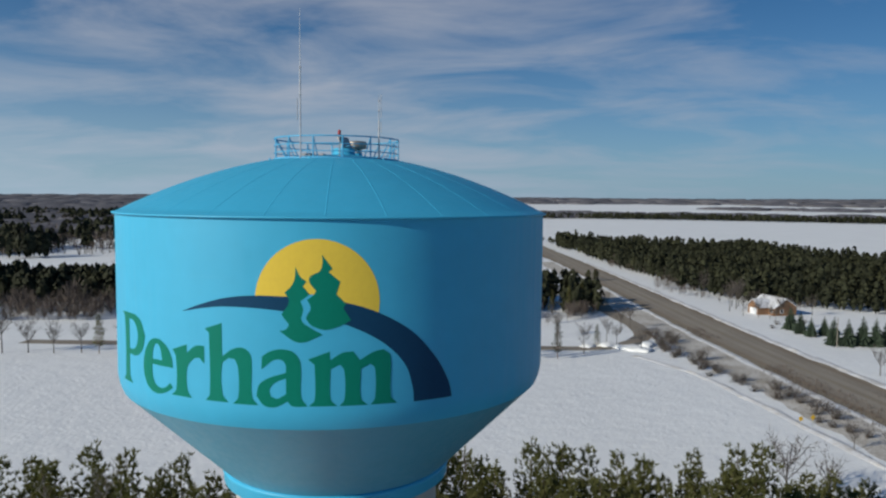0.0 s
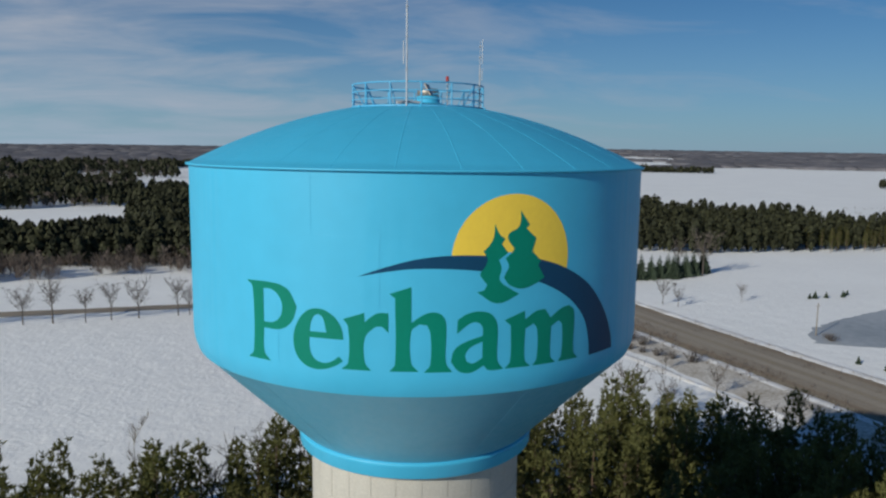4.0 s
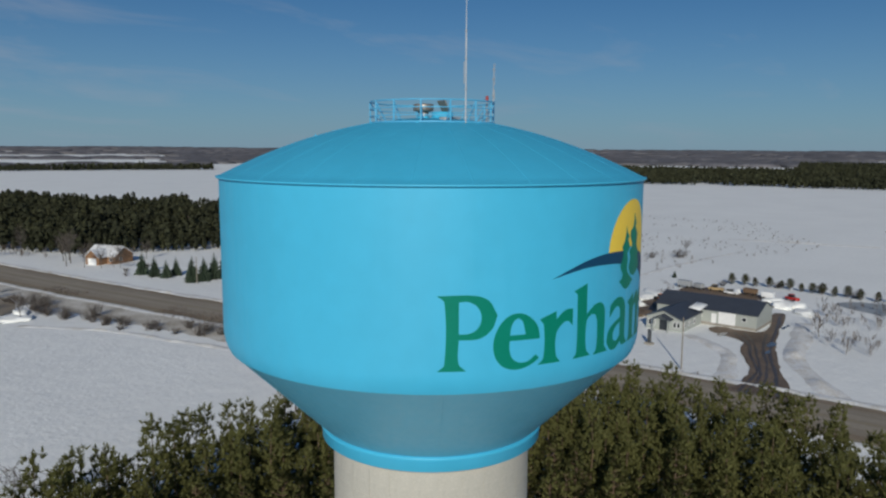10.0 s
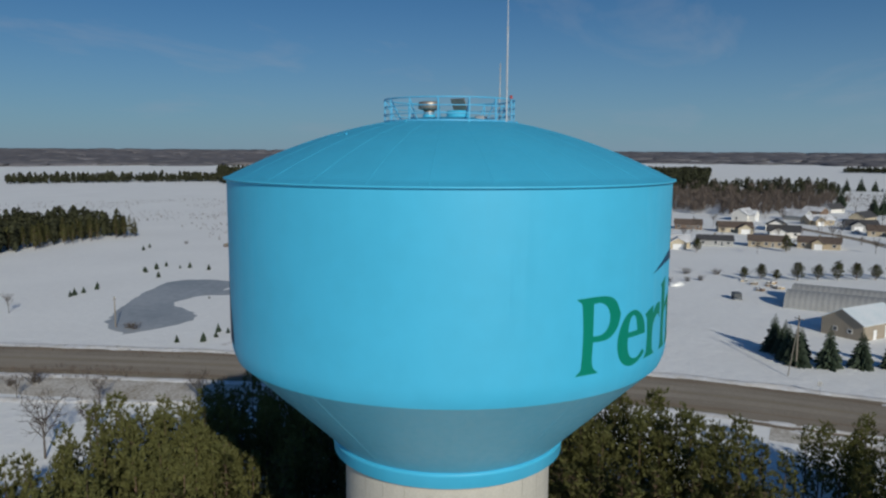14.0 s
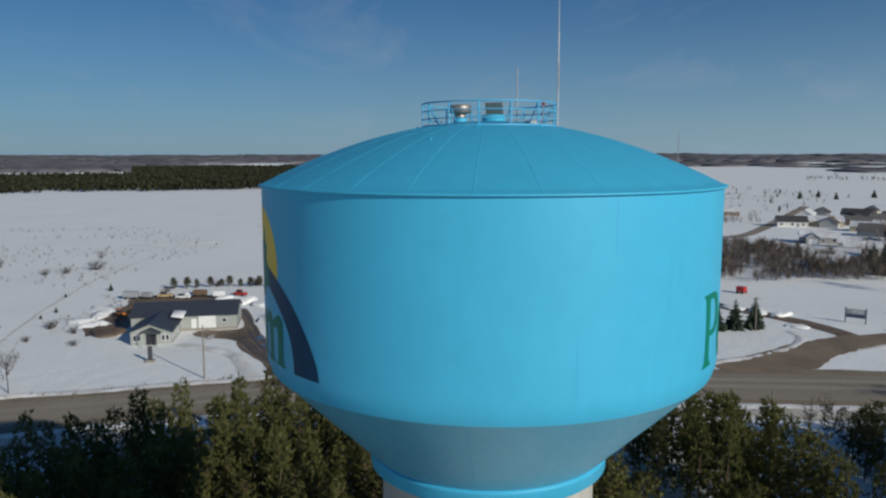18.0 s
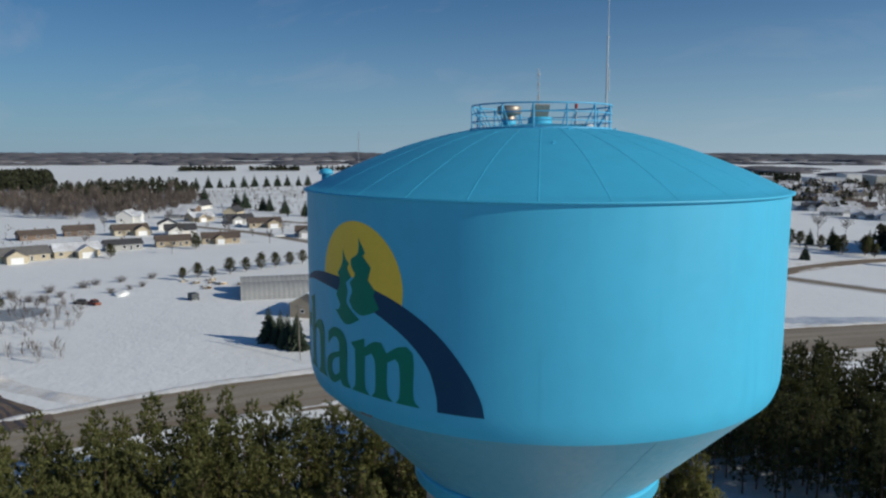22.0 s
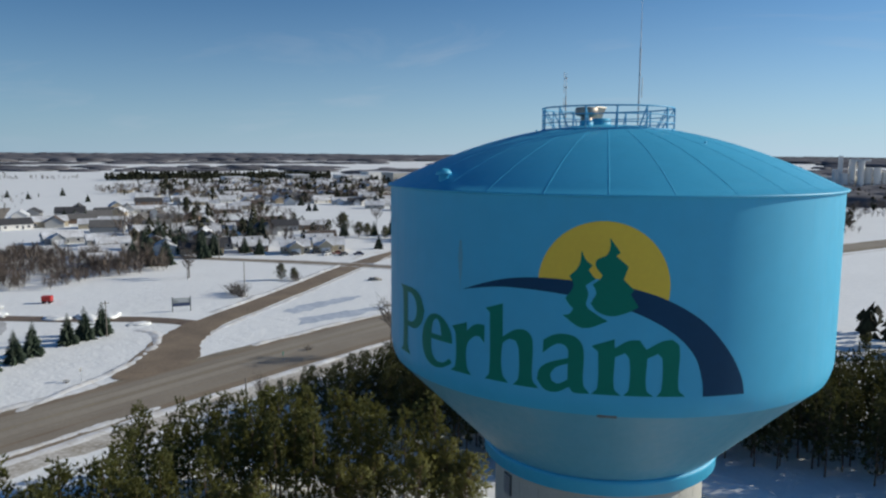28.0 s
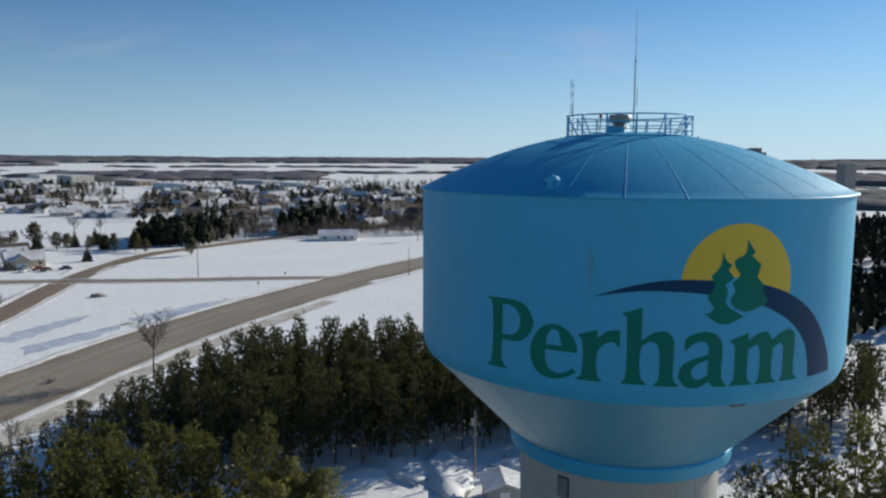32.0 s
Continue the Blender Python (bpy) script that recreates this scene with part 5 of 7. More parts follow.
# little pines: hedge behind the grey workshop, row in the eastern field, sprinkled round the pond
LITTLE = [(210, 59), (210.5, 55.5), (211, 52), (211.5, 48.3), (212, 45), (212.3, 42.2), (211, 39), (210.5, 35.6), (210, 32.4), (209.8, 29.2), (209.6, 26), (209.5, 22.7), (210, 18.5), (210.8, 14.5)]
for x, y in LITTLE:
    tree_thing("young_pine", BUSHY[rng.randrange(3)], x + rng.uniform(-0.6, 0.6), y + rng.uniform(-0.6, 0.6), rng.uniform(0.38, 0.66), rng.uniform(0, 360), "young dark pine in a windbreak row", "windbreak pines")
for x, y, h in ((230.6, -38, 0.52), (233, -43.5, 0.62), (231.5, -48, 0.45), (234.5, -55, 0.72), (237.4, -61.6, 0.62), (239.7, -68, 0.74), (241.5, -74, 0.68), (243.5, -80.3, 0.62), (245, -86, 0.64), (311.6, -62.8, 0.85), (299, -26, 0.7), (250.5, -109, 0.6), (253.5, -113.5, 0.7), (257, -116, 0.62), (260, -112, 0.55)):
    tree_thing("young_pine", BUSHY[rng.randrange(3)], x, y, h * 1.35, rng.uniform(0, 360), "young bushy pine in an open snow field", "field pines")
for x, y in ((140.5, 151.2), (142.5, 151.5), (146.3, 151.7), (152, 151.9), (154, 153.5), (156, 155), (183.3, 158.5), (185, 160.5), (190.2, 159.2), (192, 161), (196.8, 160.1), (194.6, 152.8), (196.5, 150.1), (194.7, 141.3), (195.3, 131), (194.6, 124.1), (176, 148), (105.2, 91), (107.5, 85.9), (109.5, 87), (111.8, 85.4), (116.4, 87.7), (116.1, 85), (126.8, 88.3), (131.3, 88.9), (138.2, 89.8), (142.4, 87.5), (145.4, 87.8), (147, 89.8), (151.5, 88.6), (158.2, 90.3), (160.5, 90.7), (118, 190), (170, 84), (178, 83), (200, 88), (210, 78), (231, 196), (239, 199)):
    tree_thing("young_pine", SPRUCES[rng.randrange(4)], x, y, rng.uniform(0.16, 0.34), rng.uniform(0, 360), "knee-high to head-high young pine in snow", "young pines round the pond")
# strip of pines east of the pond
for k in range(26):
    x = 214 + 56 * k / 25 + rng.uniform(-2, 2)
    tree_thing("pine_tree", PINES[rng.randrange(5)], x, 241 + rng.uniform(-4, 8) - (10 if x > 262 else 0), rng.uniform(0.62, 0.85), rng.uniform(0, 360), "pine in a short dark strip beyond the pond", "pine strip")
# bare trees and two pines along the lane north of the field
for k in range(14):
    x = -126 + 6.6 * k + rng.uniform(-1, 1)
    y = 145 + (x + 126) * 0.11 + rng.uniform(-1, 1)
    if k == 4:
        tree_thing("pine_tree", PINES[1], x, y, 0.78, 40, "open bushy pine beside a snowy lane", "trees along the lane")
    else:
        tree_thing("bare_tree", BARES[k % 4], x, y, rng.uniform(0.95, 1.45), rng.uniform(0, 360), "leafless small tree beside a snowy lane", "trees along the lane", ("trunk", "twig_crown"))
for k, (x, y, s) in enumerate(((-32.2, 156.5, 1.1), (-29.6, 157, 0.95), (-25, 156.5, 1.2), (-15.2, 156.5, 1.15), (-10.4, 155.5, 1.3), (-7, 156, 1.5), (-19, 166, 0.8), (8.4, 160.7, 1.0), (26, 165.5, 0.95))):
    tree_thing("bare_tree", BARES[k % 4], x, y, s, rng.uniform(0, 360), "leafless small tree beside a snowy lane", "trees along the lane", ("trunk", "twig_crown"))
for x, y, s in ((4.6, 154.8, 0.68), (12.6, 157.3, 0.78), (18.7, 158.2, 0.74), (30, 172, 0.5), (20, 226, 0.7), (26, 232, 0.75), (31, 238, 0.8), (34, 246, 0.7), (36, 252, 0.7)):
    tree_thing("pine_tree", PINES[9 if y < 160 else 2], x, y, s, rng.uniform(0, 360), "bushy pine at the driveway bend", "pines at the driveway")
# pale aspens at the open edge of the plantation
for k, (x, y, s) in enumerate(((-38.6, 31.0, 1.02), (-37.2, 32.4, 1.12), (-40.4, 32.6, 0.88), (-36.0, 30.4, 0.86), (-33.6, 34.6, 1.06), (-32.4, 35.6, 1.12), (-34.8, 35.8, 0.95), (-31.4, 34.2, 0.92), (-22, 50, 1.0))):
    tree_thing("aspen_tree", ASPENS[k % 3], x, y, s, k * 83 % 360, "slender leafless aspen with a pale trunk", "aspens by the plantation", ("trunk", "twig_crown"))
# scattered pines on the verges of the far highway
for x, y, h in ((7, 830, 3.6), (19, 718, 5.4), (22, 712, 4.6), (25.6, 684, 4.2), (28.5, 676, 3.8), (34, 636, 5.8), (36, 628, 4.8), (39.6, 604, 5.2), (-4.4, 582, 7.0), (-0.5, 530, 8.0), (1.8, 524, 7.0), (9.0, 476, 8.2), (12, 466, 6.2), (14, 460, 5.0), (-37, 580, 5.6), (-39, 574, 4.6), (-26, 540, 4.6), (-24, 536, 3.8), (-37.5, 622, 6.2), (-35, 616, 5.0), (43, 350, 4.6), (46, 344, 5.4)):
    tree_thing("pine_tree", BUSHY[int(y) % 3], x, y, h / 6.0, x * 37 % 360, "dark bushy pine on the verge of the highway", "pines by the far highway")
for x, y, s in ((88, 240, 0.9), (92, 236, 0.8), (95, 233, 0.7), (86, 250, 1.2), (90, 256, 1.3), (96, 230, 0.6), (44, 208, 0.8), (40, 200, 0.9), (34, 184, 0.8), (20, 190, 0.9), (36, 177, 0.8), (42, 172, 0.75), (64, -104, 1.6), (170, -162, 1.1), (118, 150, 0.6), (131, 192, 2.0), (94.4, 150.5, 0.9), (97, 147, 0.7), (65, 94, 0.55), (46, 70, 1.2), (50, 66, 1.0), (90, 262, 1.2), (86, 290, 1.3), (93, 264, 1.1), (97, 257, 0.9), (101, 240, 0.8), (99, 251, 0.8), (113, 244, 0.9), (172, -165, 1.5), (316, -98, 0.8), (300, -50, 0.7), (345, -64, 1.0), (352, -40, 0.9), (341, -22, 0.8), (360, -90, 1.0), (352, -118, 0.9), (316, -120, 0.8), (305, -142, 0.9), (380, -98, 1.0), (410, -95, 1.0), (412, -40, 0.9), (384, -30, 0.9), (440, -80, 1.1), (262, 96, 0.8), (129, 205, 1.3), (193, -341, 1.6), (185, -352, 1.3), (20, -340, 1.4), (60, -52, 0.7), (71, -68, 0.6), (66, -62, 0.7), (-8, 48, 1.3), (-14, 44, 1.2), (2, 62, 0.9), (56, 48, 1.0), (66, 78, 0.7), (70, 62, 0.8), (106, 66, 0.9), (-26, -74, 1.1), (-16, -76, 1.0)):
    tree_thing("bare_tree", BARES[rng.randrange(4)], x, y, s, rng.uniform(0, 360), "leafless grey-brown tree standing in snow", "bare trees", ("trunk", "twig_crown"))
HEDGE = smooth_line([(47, 200), (50, 184), (51.5, 160), (54, 147), (57.5, 141), (62, 128), (66, 112), (69, 98)], 2.4)
for q in HEDGE:
    ob = tagged(new("bare_shrub", SHRUBS[rng.randrange(3)]), "bare brown roadside shrub in snow", "shrub", "roadside shrubs")
    hs = rng.uniform(1.0, 2.1)
    ob.matrix_world = pose(q.x + rng.uniform(-2.5, 5), q.y, 0, 0, 0, rng.uniform(0, 360)) @ Matrix.Diagonal((hs, hs, hs * rng.uniform(0.7, 1.0), 1))
for x, y, s in ((268.7, 162.6, 2.6), (271, 151, 3.0), (268, 139, 3.2), (266, 135, 2.6), (178.6, 110, 2.0), (158, 77.5, 1.6), (274, 158, 2.4), (215.7, 8.3, 1.5), (217, 5, 1.2), (219, 0, 1.4), (218, -14, 1.3), (225, -24, 1.3), (222, -20, 1.1), (137, -146.4, 2.8), (134, -144, 2.2), (140, -148, 2.3), (135, -174.2, 1.9), (139, -180, 1.6), (185, 106, 1.6), (275, 174, 2.4), (281, 170, 2.6), (286, 168, 2.2), (255, 192, 1), (248, 104, 1.8), (256, 96, 2.6), (245, 110, 1.6), (110, -62, 0.5), (232, -8, 1.8), (236, -12, 1.5), (238, -20, 1.6), (228, 2, 1.7), (224, 12, 1.9), (222, 16, 1.6), (240, -30, 1.5), (214, 34, 1.7), (213, 46, 1.5), (212, 24, 1.8), (112.9, 108, 1.2), (113.5, 110, 1.0), (152, 70, 1.1), (145, 78, 1.0), (140, 66, 1.0), (205, 60, 1.4), (213, 5, 1.4), (82, -100, 0.8), (96, 12, 0.6), (98, 200, 0.8), (104, 226, 1), (112, 176, 0.8), (94, 222, 1.0), (90, 214, 0.9), (150, 112, 0.4)):
    ob = tagged(new("bare_shrub", SHRUBS[rng.randrange(3)]), "bare twiggy shrub poking out of the snow", "shrub", "field shrubs")
    ob.matrix_world = pose(x, y, 0, 0, 0, rng.uniform(0, 360)) @ Matrix.Diagonal((s, s, s * 0.8, 1))
# weeds and saplings over the rough fields: too many to count
def weeds(name, polys, gap, hmin, hmax, seed, label):
    r2 = random.Random(seed)
    vs, fs = [], []
    for pi, poly in enumerate(polys):
        for x, y in spaced(poly, gap, seed + pi):
            if noise.noise((x / 40, y / 40, seed)) < -0.05:
                continue
            h = r2.uniform(hmin, hmax)
            for _ in range(6):
                a = r2.uniform(0, 6.283)
                b = Vector((x + r2.gauss(0, 0.3), y + r2.gauss(0, 0.3), 0))
                t = b + Vector((math.cos(a) * 0.35, math.sin(a) * 0.35, 1)) * h * r2.uniform(0.5, 1)
                s = Vector((-math.sin(a), math.cos(a), 0)) * (0.03 + 0.02 * h)
                i = len(vs)
                vs.extend([b - s, b + s, t])
                fs.append((i, i + 1, i + 2))
    return tagged(new(name, pymesh(name, vs, fs, TWIG)), label, "weeds", kind="stuff")


weeds("field_weeds", [[(210, 80), (330, 60), (420, 120), (420, 260), (330, 300), (290, 220)], [(330, -20), (420, 60), (560, 60), (520, 10), (420, -10)], [(300, 270), (460, 220), (560, 330), (420, 460), (330, 430)]], 7, 0.6, 2.2, 61, "dry weeds and saplings on rough snowy fields")
weeds("yard_weeds", [[(75, 30), (90, 60), (84, 76), (70, 50)], [(160, 40), (205, 80), (150, 80)]], 2.8, 0.5, 1.6, 62, "thin dry weeds sticking out of the snow")
weeds("rough_verge_weeds", [[(56, 250), (62, 250), (76, 130), (70, 128)], [(66, 180), (72, 180), (86, 84), (78, 84)]], 1.5, 0.4, 1.3, 64, "dead grass and low brush on the roadside")
weeds("verge_weeds", [[(64, 130), (70, 135), (86, 84), (80, 78)], [(80, 78), (86, 84), (92, 30), (86, 30)], [(84, 132), (92, 130), (112, 20), (106, 20)], [(800, -100), (850, -420), (640, -400), (560, -200), (640, -130)]], 3.2, 0.4, 1.1, 63, "dead grass and weeds along the road verge")

# ---- buildings ----
def gable_roof(bm, w, d, eave, ridge, over=0.5, thick=0.18):
    """Two sloping slabs; the ridge runs along y."""
    sl = (ridge - eave) / (w / 2)
    for s in (-1, 1):
        pts = []
        for y in (-d / 2 - over, d / 2 + over):
            for x, z in ((s * (w / 2 + over), eave - sl * over), (0, ridge), (0, ridge + thick), (s * (w / 2 + over), eave - sl * over + thick)):
                pts.append(bm.verts.new((x, y, z)))
        for f in ((0, 1, 5, 4), (3, 7, 6, 2), (0, 4, 7, 3), (0, 3, 2, 1), (4, 5, 6, 7)):
            bm.faces.new([pts[i] for i in f])


def gable_body(bm, w, d, eave, ridge):
    v = [bm.verts.new(p) for p in ((-w / 2, -d / 2, 0), (w / 2, -d / 2, 0), (w / 2, d / 2, 0), (-w / 2, d / 2, 0), (-w / 2, -d / 2, eave), (w / 2, -d / 2, eave), (w / 2, d / 2, eave), (-w / 2, d / 2, eave), (0, -d / 2, ridge), (0, d / 2, ridge))]
    for f in ((0, 1, 5, 8, 4), (2, 3, 7, 9, 6), (1, 2, 6, 5), (3, 0, 4, 7), (4, 8, 9, 7), (5, 6, 9, 8)):
        bm.faces.new([v[i] for i in f])


def opening(parent, name, x, y, z, w, h, side, pane, frame_mat, label=""):
    """A framed opening on a wall; side: '-x', '+x', '-y' or '+y' as the wall faces."""
    turn = {"-y": 0, "+x": 90, "+y": 180, "-x": 270}[side]
    bm = bmesh.new()
    f = 0.1
    for a in ((-w / 2 - f, -w / 2, -0.06, 0.04, 0, h), (w / 2, w / 2 + f, -0.06, 0.04, 0, h), (-w / 2 - f, w / 2 + f, -0.06, 0.04, h, h + f), (-w / 2 - f, w / 2 + f, -0.08, 0.04, -f, 0)):
        box(bm, *a)
    ob = part(name, bm, frame_mat, parent, label)
    ob.matrix_local = pose(x, y, z, 0, 0, turn)
    bm = bmesh.new()
    box(bm, -w / 2, w / 2, -0.03, 0.03, 0, h)
    part("pane" if name == "window" else "leaf", bm, pane, ob)
    return ob


def house(x, y, turn, w, d, eave, ridge, wall, roof, label, group="", wing=None, garage=True, windows=3, chimney=False, far=False):
    """A small gabled house; the ridge runs along its own y. wing: (width, depth, offset) of a cross gable on its -x side."""
    ob = new("house", None)
    ob.matrix_world = pose(x, y, 0, 0, 0, turn)
    tagged(ob, label, "house", group)
    bm = bmesh.new()
    gable_body(bm, w, d, eave, ridge)
    part("wall", bm, wall, ob)
    bm = bmesh.new()
    gable_roof(bm, w, d, eave, ridge)
    rf = part("roof", bm, roof, ob)
    front = -w / 2
    if wing:
        ww, wd, off = wing
        bm = bmesh.new()
        gable_body(bm, ww, wd, eave, eave + (ridge - eave) * 0.8)
        bmesh.ops.rotate(bm, matrix=Matrix.Rotation(radians(90), 3, "Z"), verts=bm.verts[:])
        bmesh.ops.translate(bm, vec=(-w / 2 - wd / 2 + 1.0, off, 0), verts=bm.verts[:])
        part("wing_wall", bm, wall, ob)
        bm = bmesh.new()
        gable_roof(bm, ww, wd, eave, eave + (ridge - eave) * 0.8)
        bmesh.ops.rotate(bm, matrix=Matrix.Rotation(radians(90), 3, "Z"), verts=bm.verts[:])
        bmesh.ops.translate(bm, vec=(-w / 2 - wd / 2 + 1.0, off, 0.01), verts=bm.verts[:])
        part("wing_roof", bm, roof, ob)
        gx = -w / 2 - wd + 1.0 - 0.02
        if garage:
            opening(ob, "garage_door", gx, off, 0.05, ww * 0.6, 2.2, "-x", WHITE, WHITE, "white garage door")
        else:
            opening(ob, "window", gx, off, 1.0, 1.6, 1.2, "-x", GLASS, WHITE)
    side = d * 0.36
    for k in range(windows):
        yy = -side + 2 * side * k / max(1, windows - 1)
        if wing and abs(yy - wing[2]) < wing[0] / 2 + 0.6:
            continue
        opening(ob, "window", front - 0.02, yy, 1.0, 1.3, 1.2, "-x", GLASS, WHITE)
    if far:
        return ob
    opening(ob, "door", front - 0.02, -side * 0.5 if not wing else -wing[2] * 0.5, 0.1, 0.95, 2.05, "-x", DARK_METAL, WHITE)
    opening(ob, "window", -w * 0.18, -d / 2 - 0.02, 1.0, 1.2, 1.2, "-y", GLASS, WHITE)
    opening(ob, "window", w * 0.18, d / 2 + 0.02, 1.0, 1.2, 1.2, "+y", GLASS, WHITE)
    if chimney:
        bm = bmesh.new()
        box(bm, 0.6, 1.3, -0.4, 0.4, eave, ridge + 0.9, 0.03)
        part("chimney", bm, STONE, rf)
    return ob


CREAM, TAN, GREYW, BROWNW, WHITEW = HOUSE_WALLS
R_GREY, R_BROWN, R_DARK, R_SNOW = HOUSE_ROOFS
houses = [
    (311, 4, 8, 10, 17, 2.9, 5.4, CREAM, R_GREY, (7, 6, 4)), (315, -15, 4, 10, 17, 2.9, 5.4, CREAM, R_SNOW, (7, 6, -3)), (326, -35, 2, 8, 15, 2.8, 4.6, GREYW, R_DARK, None), (329, -57, -6, 9, 15, 2.9, 5.0, TAN, R_BROWN, None),
    (390, -6, 10, 9, 16, 2.6, 4.6, BROWNW, R_BROWN, None), (399, -26, 0, 9, 14, 2.8, 5.2, BROWNW, R_BROWN, None), (390, -49, 4, 10, 17, 2.9, 5.4, CREAM, R_BROWN, (7, 6, -4)), (375, -71, -10, 10, 15, 2.9, 5.6, WHITEW, R_DARK, (8, 6, 2)),
    (408, -72, 80, 10, 14, 3, 5.6, WHITEW, R_DARK, None), (463, -61, 60, 10, 13, 4.2, 7.4, WHITEW, R_SNOW, (6, 5, 2)), (330, -79, -14, 9, 17, 2.8, 5.0, TAN, R_BROWN, (5, 4, 0)), (450, -100, 20, 10, 15, 3, 5.6, TAN, R_SNOW, (6, 5, 3)),
    (393, -122, -10, 10, 18, 2.9, 5.4, TAN, R_BROWN, (7, 6, -4)), (425, -117, 0, 10, 16, 2.9, 5.3, GREYW, R_DARK, (7, 6, 3)), (335, -126, -24, 9, 14, 2.9, 5.2, GREYW, R_BROWN, (6, 5, 2)), (326, -135, -24, 9, 13, 2.9, 5.2, CREAM, R_BROWN, (6, 5, 2)),
    (294, -135, -30, 10, 15, 2.9, 5.4, TAN, R_BROWN, None), (452, -253, -20, 10, 22, 3, 5.2, BROWNW, R_DARK, None), (371, -253, -25, 11, 16, 3.2, 6, WHITEW, R_DARK, None), (369, -272, -30, 11, 20, 3.4, 6, CREAM, R_DARK, None),
    (295, -219, -30, 10, 17, 3, 5.6, GREYW, R_DARK, (6, 5, 3)), (271, -223, -35, 9, 18, 2.9, 5.2, GREYW, R_SNOW, None), (222, -175, -38, 7, 10, 2.8, 4.6, CREAM, R_SNOW, None), (218, -172, 50, 5, 6, 2.4, 3.8, WHITEW, R_SNOW, None),
    (454, -437, -40, 11, 20, 3, 5.4, BROWNW, R_DARK, None), (423, -453, -40, 10, 18, 3, 5.4, CREAM, R_BROWN, None), (342, -397, -45, 9, 18, 3, 5.2, BROWNW, R_SNOW, None), (234, -311, -50, 10, 14, 3.2, 6.2, GREYW, R_DARK, None),
    (225, -324, -50, 9, 16, 3, 5.2, BROWNW, R_SNOW, None), (177, -236, -52, 8, 12, 3.2, 5.6, CREAM, R_SNOW, (6, 5, 0)), (188, -275, -50, 8, 13, 3, 5.4, TAN, R_BROWN, (6, 5, 3)), (167, -247, -52, 9, 13, 3.2, 6, CREAM, R_SNOW, (6, 5, 2)),
    (181, -262, -52, 8, 12, 3, 5.4, CREAM, R_SNOW, (6, 5, 2)), (398, -342, -35, 9, 15, 3, 5.4, WHITEW, R_DARK, None), (396, -370, -35, 10, 19, 3, 5.2, GREYW, R_DARK, None), (61, -346, -80, 10, 19, 2.9, 5.0, WHITEW, R_SNOW, None),
    (240, -190, -40, 8, 15, 2.8, 4.8, GREYW, R_SNOW, None), (258, -214, -36, 8, 14, 2.8, 5, WHITEW, R_SNOW, None), (205, -240, -46, 8, 13, 2.8, 5, WHITEW, R_SNOW, None), (215, -232, -46, 8, 12, 2.8, 5, GREYW, R_DARK, None), (196, -232, -46, 8, 12, 2.8, 5, BROWNW, R_SNOW, None),
    (317, -512, -50, 10, 15, 3, 5.8, WHITEW, R_DARK, (6, 5, 2)), (302, -513, -50, 10, 15, 3, 5.8, GREYW, R_DARK, (6, 5, 2)), (244, -477, -58, 10, 16, 3, 5.8, GREYW, R_DARK, (6, 5, 2)), (229, -478, -58, 10, 16, 3, 5.8, WHITEW, R_SNOW, (6, 5, 2)), (270, -483, -56, 10, 14, 3, 5.8, GREYW, R_SNOW, None),
    (101, 248, 20, 9, 13, 3.0, 6.0, LOG, R_SNOW, (6, 5, 0)), (-22, 212.5, 266, 7, 13, 1.7, 3.6, BROWNW, R_DARK, None)]
rng = random.Random(9)
names = {CREAM: "cream-sided", TAN: "tan-sided", GREYW: "grey-sided", BROWNW: "brown-sided", WHITEW: "white-sided", LOG: "log-walled"}
roofs = {R_GREY: "a weathered grey roof", R_BROWN: "a brown shingle roof", R_DARK: "a dark shingle roof", R_SNOW: "a snow-covered roof"}
for k, (x, y, t, w, d, e, r, wall, roof, wing) in enumerate(houses):
    if y < -180 and k % 3 and roof is not R_SNOW:
        roof = R_SNOW
    house(x, y, t, w, d, e, r, wall, roof, "single-storey " + names[wall] + " house with " + roofs[roof], "houses of the town", wing, windows=3, chimney=rng.random() < 0.3)
# the rest of the town, farther off
town = []
for poly, gap, sd in (([(360, -400), (640, -560), (760, -800), (560, -1000), (380, -760), (330, -520)], 30, 5), ([(40, -400), (180, -470), (320, -800), (240, -1000), (40, -800), (-60, -560)], 34, 6), ([(-90, -480), (-280, -500), (-330, -760), (-120, -760)], 48, 16), ([(196, -205), (262, -222), (330, -330), (240, -330)], 26, 17), ([(470, -90), (560, -120), (520, -150), (440, -150)], 34, 7), ([(300, -240), (420, -280), (470, -400), (330, -370)], 30, 8), ([(440, -545), (300, -505), (205, -470), (195, -520), (270, -580), (460, -640)], 24, 9)):
    town += spaced(poly, gap, sd)
town.sort(key=lambda q: math.hypot(q[0], q[1]))
rest = town[225:]
for k, (x, y) in enumerate(town[:225]):
    wall = rng.choice((CREAM, TAN, GREYW, WHITEW, WHITEW, BROWNW))
    roof = rng.choice((R_GREY, R_BROWN, R_DARK, R_SNOW, R_SNOW, R_SNOW))
    house(x, y, rng.choice((-50, 40, -40, 50)) + rng.uniform(-6, 6), rng.uniform(8, 10), rng.uniform(12, 18), 3, rng.uniform(5.2, 6.6), wall, roof, names[wall] + " town house with " + roofs[roof], "houses of the town", windows=1, far=True)

